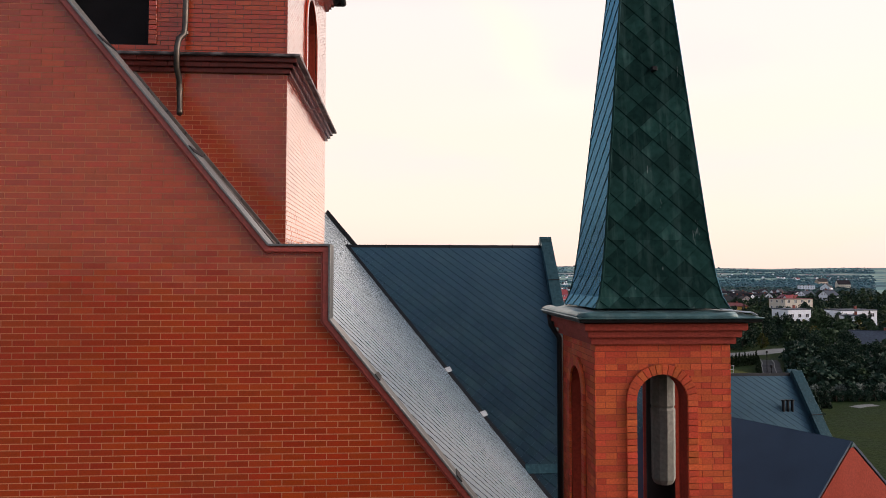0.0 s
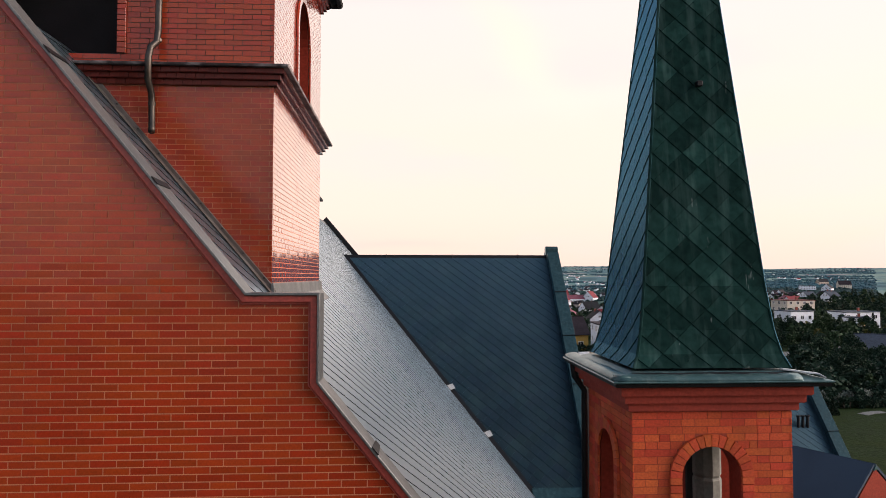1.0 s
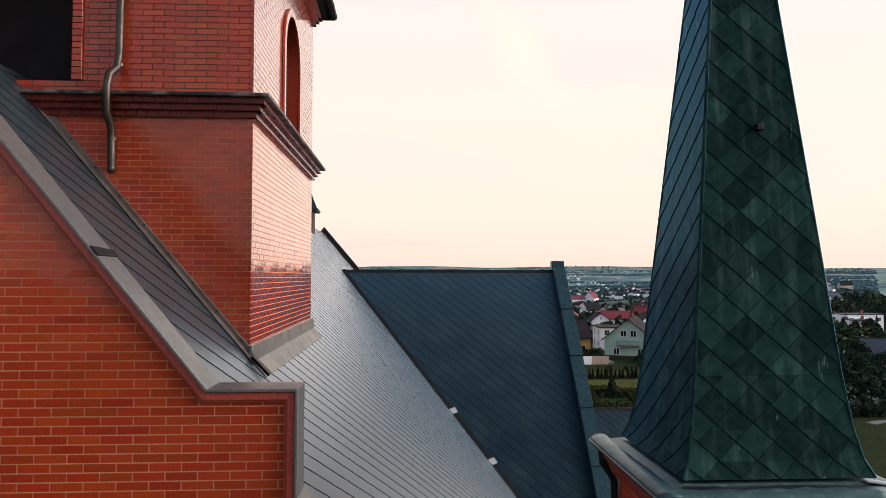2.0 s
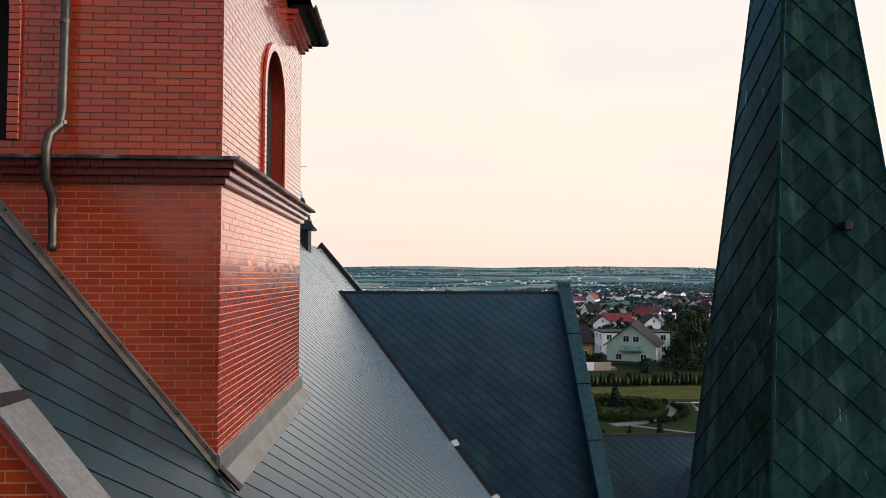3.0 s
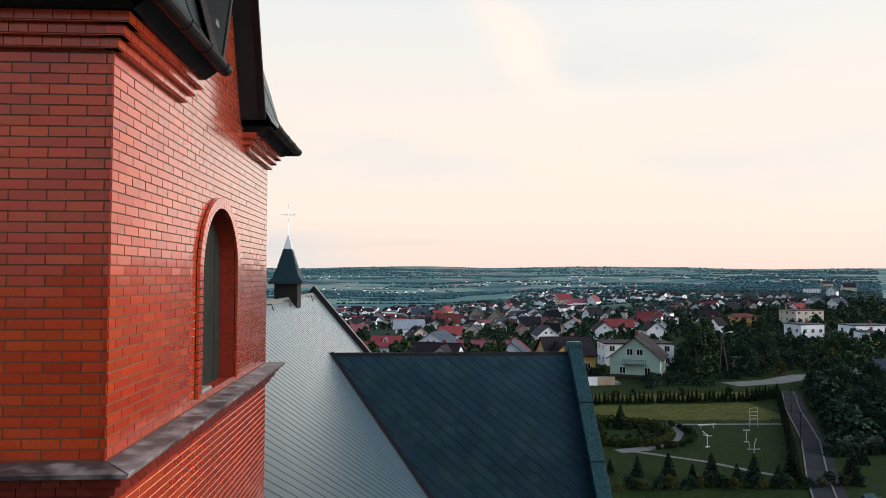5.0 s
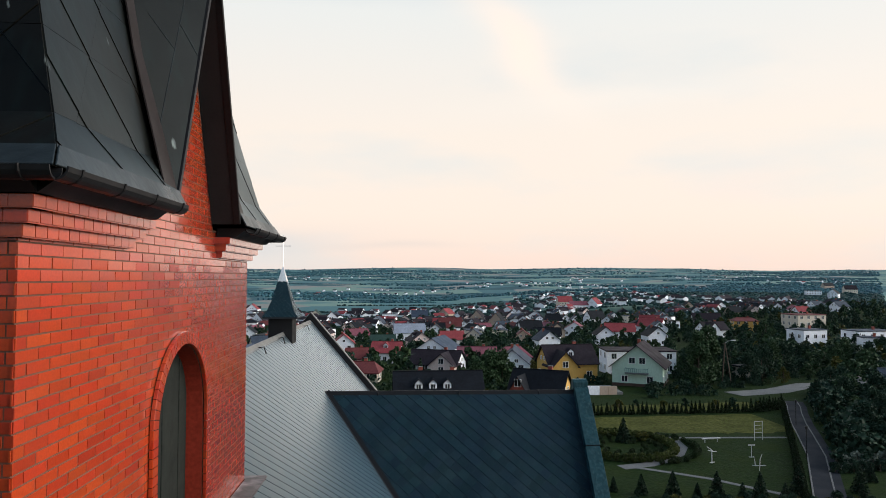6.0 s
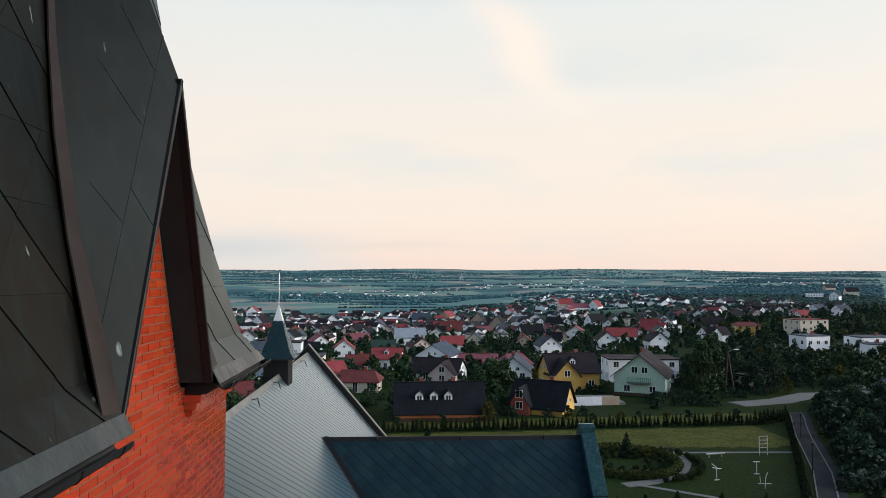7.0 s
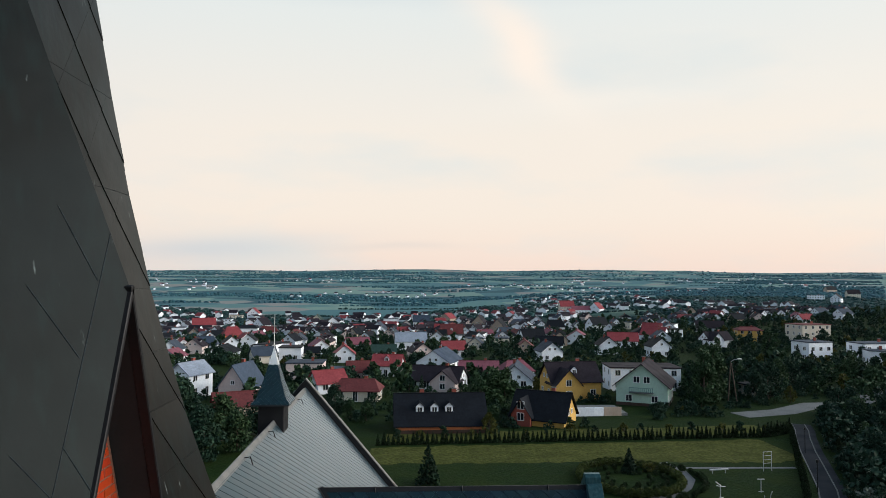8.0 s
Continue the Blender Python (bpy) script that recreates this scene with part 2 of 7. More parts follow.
BROWN_COPPER = material("brown_grey_copper_sheet", (0.0042, 0.0045, 0.0039), rough=0.38, spec=0.08, spec_tint=(0.8, 0.95, 1.0), graze=0.18, graze_from=0.58, graze_rough=0.3, graze_tint=(0.80, 0.95, 1.0), metal=0.0, drops=0.6, grain=5, grain_amount=0.25, stain=0.8, stain_amount=0.6,
                        stain_colour=(0.0115, 0.0075, 0.0048), piece=0.2, streak=0.55, streak_colour=(0.0075, 0.0150, 0.0140), bump=0.3, bump_dist=0.012)
VALLEY_COPPER = material("purple_brown_copper_strip", (0.022, 0.0165, 0.0155), rough=0.45, spec=0.12, grain=8, stain=2.0, stain_amount=0.5)
EAVES_COPPER = material("blue_grey_dented_sheet", (0.017, 0.024, 0.028), rough=0.34, spec=0.22, grain=6, stain=2.5, stain_amount=0.5, streak=0.3, streak_colour=(0.035, 0.050, 0.056), bump=0.5, bump_dist=0.02)
PALE_SLATE = material("bleached_slate", (0.42, 0.44, 0.44), rough=0.6, grain=20, stain=4, stain_amount=0.3)
TEAL_SHEET = material("blue_green_sheet_metal", (0.036, 0.082, 0.084), rough=0.36, spec=0.25, spec_tint=(0.6, 0.95, 1.0), graze=0.2, graze_tint=(0.7, 0.95, 1.0), graze_rough=0.25, grain=9, grain_amount=0.2, stain=1.5, stain_amount=0.5, streak=0.4, streak_colour=(0.16, 0.22, 0.21), bump=0.2)
COPING_SHEET = material("dark_teal_coping_sheet", (0.016, 0.046, 0.056), rough=0.36, spec=0.2, spec_tint=(0.5, 0.9, 1.0), graze=0.2, graze_tint=(0.5, 0.9, 1.0), graze_rough=0.3, grain=9, grain_amount=0.25, stain=1.5, stain_amount=0.5, streak=0.4, streak_colour=(0.07, 0.125, 0.13), bump=0.2)
DULL_RED = material("dull_red_moulded_brick", (0.33, 0.048, 0.030), rough=0.65, spec=0.15, grain=30, grain_amount=0.2, stain=2.4, stain_amount=0.5, stain_colour=(0.17, 0.03, 0.025), piece=0.08, bump=0.3)
OLD_LEAD = material("stained_lead_flashing", (0.085, 0.066, 0.055), rough=0.5, spec=0.3, grain=15, stain=3.0, stain_amount=0.7, stain_colour=(0.15, 0.14, 0.13))
CORNICE_SHEET = material("worn_cornice_sheet", (0.045, 0.036, 0.036), rough=0.5, spec=0.3, grain=14, grain_amount=0.3, stain=4.5, stain_amount=0.75, stain_colour=(0.38, 0.34, 0.34))
PIPE = material("tarnished_copper_pipe", (0.075, 0.062, 0.050), rough=0.4, metal=0.7, grain=20, stain=6, stain_amount=0.7, stain_colour=(0.03, 0.03, 0.03))
# inside tower and turret this black is the painted darkness of unlit space
BLACK = material("plain_black", (0.008, 0.008, 0.009), rough=0.9, bump=0)
BOARD = material("weathered_grey_board", (0.010, 0.013, 0.011), rough=0.75, spec=0.2, grain=18, stain=3, stain_amount=0.6, streak=0.5, streak_colour=(0.018, 0.023, 0.019))
CONCRETE = material("pale_grey_concrete", (0.20, 0.205, 0.18), rough=0.8, grain=22, stain=3.0, stain_amount=0.55, stain_colour=(0.13, 0.14, 0.12), streak=0.4, streak_colour=(0.12, 0.13, 0.11))
STEEL = material("galvanised_steel", (0.55, 0.56, 0.56), rough=0.35, metal=0.8, grain=30, stain=3)


# ---- mesh tools ----
def mesh(name, verts, faces, mat=None, smooth=False):
    me = bpy.data.meshes.new(name)
    me.from_pydata([tuple(v) for v in verts], [], faces)
    if mat:
        me.materials.append(mat)
    if smooth:
        me.polygons.foreach_set("use_smooth", [True] * len(me.polygons))
    me.update()
    return me


def thing(name, label, category, at=(0, 0, 0), group="", kind=""):
    ob = new(name)
    ob.empty_display_size = 0.2
    ob.location = at
    return tagged(ob, label, category, group, kind)


def part(name, data, mat=None, parent=None, label="", at=None):
    """One mesh object, from a mesh or a bmesh, under a thing or part; data lies in world space."""
    if isinstance(data, bmesh.types.BMesh):
        me = bpy.data.meshes.new(name)
        data.to_mesh(me)
        data.free()
        data = me
    if mat and not data.materials:
        data.materials.append(mat)
    ob = new(name, data)
    if parent:
        ob.parent = parent
        ob.matrix_parent_inverse = world_of(parent).inverted()
    if at is not None:
        ob.matrix_basis = at
    if label:
        ob["label"] = label
    return ob


def world_of(ob):
    return world_of(ob.parent) @ ob.matrix_parent_inverse @ ob.matrix_basis if ob.parent else ob.matrix_basis.copy()


class Soup:
    """Collects verts and faces of many pieces for one mesh."""

    def __init__(self):
        self.v, self.f = [], []

    def add(self, verts, faces):
        n = len(self.v)
        self.v.extend(verts)
        self.f.extend([tuple(i + n for i in f) for f in faces])

    def box(self, lo, hi):
        (a, b, c), (d, e, f) = lo, hi
        self.add([(a, b, c), (d, b, c), (d, e, c), (a, e, c), (a, b, f), (d, b, f), (d, e, f), (a, e, f)],
                 [(0, 3, 2, 1), (4, 5, 6, 7), (0, 1, 5, 4), (1, 2, 6, 5), (2, 3, 7, 6), (3, 0, 4, 7)])

    def prism(self, ring, shift):
        """A ring of points and the same ring moved by shift, closed."""
        n, s = len(ring), Vector(shift)
        self.add([Vector(p) for p in ring] + [Vector(p) + s for p in ring],
                 [tuple(range(n))[::-1], tuple(range(n, 2 * n))] + [(i, (i + 1) % n, n + (i + 1) % n, n + i) for i in range(n)])

    def loft(self, rings, closed=True, caps=True):
        n = len(rings[0])
        faces = []
        for k in range(len(rings) - 1):
            for i in range(n if closed else n - 1):
                j = (i + 1) % n
                faces.append((k * n + i, k * n + j, k * n + n + j, k * n + n + i))
        if caps:
            faces += [tuple(range(n))[::-1], tuple(range(len(rings) * n - n, len(rings) * n))]
        self.add([p for r in rings for p in r], faces)

    def mesh(self, name, mat=None, smooth=False, bevel=0.0, weld=False):
        me = mesh(name, self.v, self.f, mat, smooth)
        bm = bmesh.new()
        bm.from_mesh(me)
        if weld:
            bmesh.ops.remove_doubles(bm, verts=bm.verts, dist=0.0005)
        bmesh.ops.recalc_face_normals(bm, faces=bm.faces)
        if bevel:
            bmesh.ops.bevel(bm, geom=bm.edges[:], offset=bevel, segments=1, affect="EDGES", clamp_overlap=True)
        bm.to_mesh(me)
        bm.free()
        return me


def box_mesh(name, lo, hi, mat=None, bevel=0.0):
    s = Soup()
    s.box(lo, hi)
    return s.mesh(name, mat, bevel=bevel)


def tube(points, radius, sides=10):
    """A round tube along points."""
    s, rings = Soup(), []
    pts = [Vector(p) for p in points]
    for i, p in enumerate(pts):
        d = (pts[min(i + 1, len(pts) - 1)] - pts[max(i - 1, 0)]).normalized()
        a = d.orthogonal().normalized() if i == 0 else (a - d * a.dot(d)).normalized()
        c = d.cross(a)
        rings.append([p + radius * (math.cos(2 * math.pi * k / sides) * a + math.sin(2 * math.pi * k / sides) * c) for k in range(sides)])
    s.loft(rings)
    return s


def clip(poly, cell):
    """The part of a flat polygon that lies inside the convex, anticlockwise cell."""
    for i in range(len(cell)):
        (ax, ay), (bx, by) = cell[i], cell[(i + 1) % len(cell)]
        side = [(bx - ax) * (y - ay) - (by - ay) * (x - ax) for x, y in poly]
        made = []
        for k in range(len(poly)):
            p, q, s, t = poly[k - 1], poly[k], side[k - 1], side[k]
            if (s >= 0) != (t >= 0):
                f = s / (s - t)
                made.append((p[0] + f * (q[0] - p[0]), p[1] + f * (q[1] - p[1])))
            if t >= 0:
                made.append(q)
        poly = made
        if len(poly) < 3:
            return []
    return poly


def area(poly):
    return 0.5 * sum(poly[i - 1][0] * poly[i][1] - poly[i][0] * poly[i - 1][1] for i in range(len(poly)))


def plane_frame(origin, right, up):
    """A matrix whose x runs along right, y up the surface and z out of it."""
    r = Vector(right).normalized()
    n = r.cross(Vector(up)).normalized()
    u = n.cross(r)
    return Matrix.Translation(origin) @ Matrix((r, u, n)).transposed().to_4x4()


def lay(m, region, cells, parent, names, mats, near=None, limit=300, whole_mesh=None):
    """Lays pieces over a flat region. cells: (polygon, heights at its corners as a function, anchor, whole). Whole pieces nearest
    to the plan point become parts of their own on one mesh; the rest is one mesh."""
    rest, singles = Soup(), []
    for poly, height, anchor, base in cells:
        cut = clip(region, poly)
        if len(cut) < 3 or area(cut) < 0.06 * area(poly):
            continue
        if near is not None and area(cut) > 0.995 * area(poly):
            singles.append((((m @ Vector((*anchor, 0))) - near).length, anchor, poly, height))
        else:
            piece_into(rest, m, cut, height, base)
    singles.sort(key=lambda s: s[0])
    shared = {}
    for i, (d, anchor, poly, height) in enumerate(singles):
        if i < limit:
            form = tuple((round(x - anchor[0], 3), round(y - anchor[1], 3), round(height(x, y), 4)) for x, y in poly)
            if form not in shared:
                one = Soup()
                piece_into(one, Matrix.Translation((-anchor[0], -anchor[1], 0)), poly, height, -0.006)
                shared[form] = one.mesh(names[0], mats[0])
            part(names[0], shared[form], None, parent, at=m @ Matrix.Translation((*anchor, 0)))
        else:
            piece_into(rest, m, poly, height, -0.006)
    if rest.v:
        ob = part(names[1], mesh(names[1], rest.v, rest.f, mats[0]), None, parent)
        ob["kind"] = "stuff"


def piece_into(soup, m, poly, height, base, fold=0.0):
    """One piece: its top by the height function, its foot at the base; fold slopes the edges."""
    n = len(poly)
    cx, cy = sum(p[0] for p in poly) / n, sum(p[1] for p in poly) / n
    top = [(x + (cx - x) * min(fold / (math.hypot(cx - x, cy - y) + 1e-6), 0.3), y + (cy - y) * min(fold / (math.hypot(cx - x, cy - y) + 1e-6), 0.3)) for x, y in poly] if fold else poly
    verts = [m @ Vector((x, y, height(x, y))) for x, y in top] + [m @ Vector((x, y, base)) for x, y in poly]
    soup.add(verts, [tuple(range(n))] + [(n + i, n + (i + 1) % n, (i + 1) % n, i) for i in range(n)])


TILTS = [(0.006, 0.009), (-0.008, -0.008), (0.0, 0.014), (0.009, -0.013), (-0.005, 0.004), (0.003, -0.01), (-0.009, 0.011)]


def brick_cells(x0, x1, y0, y1, holes=None, course=0.075, length=0.26, joint=0.011, proud=0.004, mixed=False):
    """Running bond with joints; holes(y) gives the stretches left free in the course at that height."""
    out = []
    for r in range(int(math.floor(y0 / course)), int(math.ceil(y1 / course))):
        y, shift = r * course, (r % 2) * length / 2
        gaps = holes(y + course / 2) if holes else []
        for c in range(int(math.floor((x0 - shift) / length)), int(math.ceil((x1 - shift) / length))):
            spans = [(c * length + shift, (c + 1) * length + shift)]
            for g0, g1 in gaps:
                spans = [s for a, b in spans for s in ((a, min(b, g0)), (max(a, g1), b)) if s[1] - s[0] > 0.03]
            chance = int(abs(math.sin(r * 39.346 + c * 11.135)) * 24634.6) % 9
            if mixed and chance < 3:
                # a header beside a shorter stretcher, now and then
                spans = [s for a, b in spans for s in (((a, a + (b - a) * (0.46 + 0.06 * chance)), (a + (b - a) * (0.46 + 0.06 * chance), b)) if b - a > 0.2 else ((a, b),))]
            for a, b in spans:
                p = [(a + joint, y + joint), (b, y + joint), (b, y + course), (a + joint, y + course)]
                kx, ky = TILTS[int(abs(math.sin(r * 12.9898 + c * 78.233)) * 43758.5) % 7]
                out.append((p, lambda u, v, a=a, y=y, kx=kx, ky=ky: proud + kx * (u - a - length / 2) + ky * (v - y - course / 2), (a, y), -0.006))
    return out


def slate_cells(x0, x1, y0, y1, side, angle=45.0, squeeze=1.0, lift=0.007, low=0.003, gap=0.003, flip=1, cross=0.35, joint=0.0):
    """Square pieces laid on their corner, each lapping over the one below on one side."""
    ca, sa = math.cos(radians(angle)), math.sin(radians(angle))
    e1, e2 = Vector((ca, sa * squeeze)) * side, Vector((-sa, ca * squeeze)) * side
    det = e1.x * e2.y - e1.y * e2.x
    corners = [((x * e2.y - y * e2.x) / det, (y * e1.x - x * e1.y) / det) for x in (x0, x1) for y in (y0, y1)]
    out = []
    for i in range(int(math.floor(min(c[0] for c in corners))), int(math.ceil(max(c[0] for c in corners)))):
        for j in range(int(math.floor(min(c[1] for c in corners))), int(math.ceil(max(c[1] for c in corners)))):
            o = e1 * i + e2 * j
            if not (x0 - side <= o.x <= x1 + side and y0 - 2 * side <= o.y <= y1 + side):
                continue
            g, wide = gap / side, max(gap, joint) / side
            ga, gb = (wide, g) if flip > 0 else (g, wide)
            p = [tuple(o + e1 * a + e2 * b) for a, b in ((ga, gb), (1, gb), (1, 1), (ga, 1))]

            def height(x, y, o=o):
                dx, dy = x - o.x, y - o.y
                a, b = (dx * e2.y - dy * e2.x) / det, (dy * e1.x - dx * e1.y) / det
                return (low + lift * (1 - a) + cross * lift * (1 - b)) if flip > 0 else (low + lift * (1 - b) + cross * lift * (1 - a))

            out.append((p, height, tuple(o), -0.004))
    return out


def bounds(poly):
    xs, ys = [p[0] for p in poly], [p[1] for p in poly]
    return min(xs), max(xs), min(ys), max(ys)


def flat(m, pts):
    """World points as flat coordinates of a surface."""
    back = m.inverted()
    return [tuple((back @ Vector(p)).xy) for p in pts]


def anticlockwise(poly):
    return poly if area(poly) > 0 else poly[::-1]

# ---- the church ----
GROUND = -3.2
AX = -4.9                       # the nave's axis
PITCH = 1.18                    # rise over run of the nave roof
RIDGE = 15.85
FRONT = 8.4                     # front of the gable wall


def nave_z(x):
    return RIDGE - PITCH * abs(x - AX)


church = thing("church_nave", "red brick church nave with blue-grey slate roof and transept", "church", (AX, 27, GROUND))

# gable wall of the front, with a kneeler on its slope
GAB = 12.37
slope_line = [(AX, GAB + 1.22 * (-1.6 - AX)), (-1.6, GAB), (-0.88, GAB), (-0.88, 11.49), (2.3, 11.49 - 1.235 * 3.18)]
mirror = [(2 * AX - x, z) for x, z in slope_line[::-1]]
outline = mirror[:-1] + slope_line
gable = Soup()
ring = [(x, FRONT + 0.012, z) for x, z in outline + [(2.3, GROUND), (2 * AX - 2.3, GROUND)]]
gable.prism(ring, (0, 0.27, 0))
gable_wall = part("gable_wall", gable.mesh("gable_wall", MORTAR), None, church, "red glazed brick gable with pale joints")


def strip_along(line, inner, outer, y0, y1, name, mat, parent, label="", bevel=0.008):
    """A band that follows a line in the x-z plane, from inner to outer across it, between two depths."""
    def shifted(d):
        out = []
        for i, (x, z) in enumerate(line):
            normals = []
            for a, b in ((i - 1, i), (i, i + 1)):
                if a >= 0 and b < len(line):
                    dx, dz = line[b][0] - line[a][0], line[b][1] - line[a][1]
                    k = math.hypot(dx, dz)
                    normals.append((-dz / k, dx / k))
            nx, nz = sum(n[0] for n in normals) / len(normals), sum(n[1] for n in normals) / len(normals)
            k = nx * nx + nz * nz
            out.append((x + d * nx / k, z + d * nz / k))
        return out
    a, b = shifted(inner), shifted(outer)
    s = Soup()
    s.loft([[(p[0], y0, p[1]), (q[0], y0, q[1]), (q[0], y1, q[1]), (p[0], y1, p[1])] for p, q in zip(a, b)])
    return part(name, s.mesh(name, mat, bevel=bevel), None, parent, label)


for line in (slope_line, mirror):
    strip_along(line, -0.082, -0.012, FRONT - 0.055, FRONT + 0.06, "gable_moulding", TRIM_RED, church, "dull red painted moulding")
    strip_along(line, -0.104, -0.082, FRONT - 0.03, FRONT + 0.05, "gable_moulding", TRIM_RED, church)
    strip_along(line, -0.012, 0.014, FRONT - 0.085, FRONT + 0.30, "coping_sheet", ZINC, church, "pale weathered metal coping", bevel=0.004)
# laps in the coping sheet
for x, z in ((-2.55, 0), (-3.62, 0), (-0.35, 0), (0.62, 0)):
    zz = GAB + 1.22 * (-1.6 - x) if x < -1 else 11.49 - 1.235 * (x + 0.88)
    d = Vector((1, 0, -1.22)).normalized()
    n = Vector((1.22, 0, 1)).normalized()
    o = Vector((x, 0, zz)) + n * 0.014
    lap = Soup()
    lap.prism([o + Vector((0, FRONT - 0.088, 0)), o + Vector((0, FRONT + 0.302, 0)) + d * 0.03, o + Vector((0, FRONT + 0.302, 0)) + d * 0.1, o + Vector((0, FRONT - 0.088, 0)) + d * 0.1], n * 0.012)
    part("coping_lap", lap.mesh("coping_lap", DARK_METAL), None, church)


# nave walls and roof
NAVE_END, EAVE_X = 45.1, 11.3
low_z = nave_z(AX + EAVE_X)
walls = Soup()
walls.box((AX - 10.7, FRONT + 0.29, GROUND), (AX + 10.7, NAVE_END, low_z))
part("nave_wall", walls.mesh("nave_wall", FAR_BRICK), None, church)
T_RIDGE, T_Y, T_END, T_PITCH = 13.58, 35.62, 7.05, 1.15


def roof_slab(name, pts, thick, mat, parent, label=""):
    s = Soup()
    a, b, c = (Vector(p) for p in pts[:3])
    n = (b - a).cross(c - a).normalized()
    s.prism(pts, n * -thick)
    return part(name, s.mesh(name, mat), None, parent, label)


def valley(z, side):
    return (AX + (RIDGE - z) / PITCH, T_Y + side * (T_RIDGE - z) / T_PITCH, z)


low_z = nave_z(AX + EAVE_X)
right_roof = [(AX, FRONT + 0.28, RIDGE), (AX + EAVE_X, FRONT + 0.28, low_z), valley(low_z, -1), valley(T_RIDGE, 0), valley(low_z, 1), (AX + EAVE_X, NAVE_END, low_z), (AX, NAVE_END, RIDGE)]
left_roof = [(AX, NAVE_END, RIDGE), (AX - EAVE_X, NAVE_END, low_z), (AX - EAVE_X, FRONT + 0.28, low_z), (AX, FRONT + 0.28, RIDGE)]
bed_right = roof_slab("roof_slope", right_roof, 0.15, SLATE_BED, church, "blue-grey slate slope with diagonal courses")
bed_left = roof_slab("roof_slope", left_roof, 0.15, SLATE, church)
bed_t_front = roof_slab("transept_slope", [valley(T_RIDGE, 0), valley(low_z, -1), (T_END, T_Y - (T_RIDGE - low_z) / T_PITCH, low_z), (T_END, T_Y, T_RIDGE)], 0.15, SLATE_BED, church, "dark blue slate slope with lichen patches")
bed_t_back = roof_slab("transept_slope", [(T_END, T_Y, T_RIDGE), (T_END, T_Y + (T_RIDGE - low_z) / T_PITCH, low_z), valley(low_z, 1), valley(T_RIDGE, 0)], 0.15, SLATE, church)

# ridge caps, valley sheets, verge
for k in range(30):
    ridge = Soup()
    y = 16.7 + k * 1.0
    if y > NAVE_END - 0.5:
        break
    ridge.loft([[(AX - 0.13, yy, RIDGE - 0.13), (AX - 0.02, yy, RIDGE + 0.045), (AX + 0.02, yy, RIDGE + 0.045), (AX + 0.13, yy, RIDGE - 0.13)] for yy in (y, y + 1.02)], closed=True)
    part("ridge_cap", ridge.mesh("ridge_cap", ZINC), None, church)
vx = valley(T_RIDGE, 0)[0]
tr = Soup()
tr.loft([[(xx, T_Y - 0.12, T_RIDGE - 0.11), (xx, T_Y - 0.03, T_RIDGE + 0.035), (xx, T_Y + 0.03, T_RIDGE + 0.035), (xx, T_Y + 0.12, T_RIDGE - 0.11)] for xx in (vx - 0.35, T_END)])
part("transept_ridge_cap", tr.mesh("transept_ridge_cap", DARK_METAL), None, church)
for x in (-0.9, 2.35, 5.6):
    hook = tube([(x, T_Y - 0.13, T_RIDGE - 0.26), (x, T_Y - 0.10, T_RIDGE - 0.02), (x, T_Y - 0.02, T_RIDGE + 0.06)], 0.022, 6)
    part("ridge_hook", hook.mesh("ridge_hook", DARK_METAL), None, church)
va, vb = Vector(valley(T_RIDGE, 0)), Vector(valley(low_z, -1))
along = (vb - va).normalized()
up = Vector((1 / PITCH * 0, 0, 1))
n1, n2 = Vector((PITCH, 0, 1)).normalized(), Vector((0, -T_PITCH, 1)).normalized()
across1, across2 = along.cross(n1).normalized(), along.cross(n2).normalized()
if across1.y > 0:
    across1 = -across1
if across2.x < 0:
    across2 = -across2
gut = Soup()
for side, n in ((across1, n1), (across2, n2)):
    gut.loft([[p + n * 0.022, p + side * 0.16 + n * 0.026, p + side * 0.16 + n * 0.012, p + n * 0.008] for p in (va, vb)])
part("valley_sheet", gut.mesh("valley_sheet", DARK_METAL), None, church, "dark metal valley gutter")
for z in (7.95, 6.3):
    p = Vector(valley(z, -1)) + n2 * 0.03
    g = Soup()
    g.prism([p, p + across2 * 0.25 + along * 0.05, p + across2 * 0.22 + along * 0.30, p + along * 0.25 - across2 * 0.03], n2 * 0.025)
    part("loose_slate", g.mesh("loose_slate", PALE_SLATE), None, church, "pale loose slate in the valley")

# sheet across the foot of the transept slope
fz = 4.42
fy = T_Y - (T_RIDGE - fz) / T_PITCH
foot_sheet = Soup()
foot_sheet.loft([[Vector((x, fy, fz)) + n2 * h + Vector((0, dy, dy * T_PITCH)) for dy, h in ((-0.16, 0.02), (-0.16, 0.05), (0.10, 0.04), (0.10, 0.01))] for x in (valley(fz, -1)[0] + 0.05, T_END)])
part("foot_sheet", foot_sheet.mesh("foot_sheet", COPING_SHEET, bevel=0.004), None, church, "blue-green sheet across the slope's foot")

# far verge of the nave and the transept's end wall with metal coping
far_line = [(AX - EAVE_X - 0.3, nave_z(AX + EAVE_X + 0.3)), (AX, RIDGE), (AX + EAVE_X + 0.3, nave_z(AX + EAVE_X + 0.3))]
strip_along(far_line, 0.0, 0.27, NAVE_END - 0.02, NAVE_END + 0.38, "verge_coping", DARK_METAL, church, "dark raised verge coping")
strip_along(far_line, 0.27, 0.29, NAVE_END + 0.10, NAVE_END + 0.40, "verge_coping", ZINC, church)
end = Soup()
end.prism([(AX - EAVE_X, NAVE_END, low_z), (AX + EAVE_X, NAVE_END, low_z), (AX, NAVE_END, RIDGE)], (0, 0.36, 0))
end.box((AX - 10.7, NAVE_END, GROUND), (AX + 10.7, NAVE_END + 0.36, low_z))
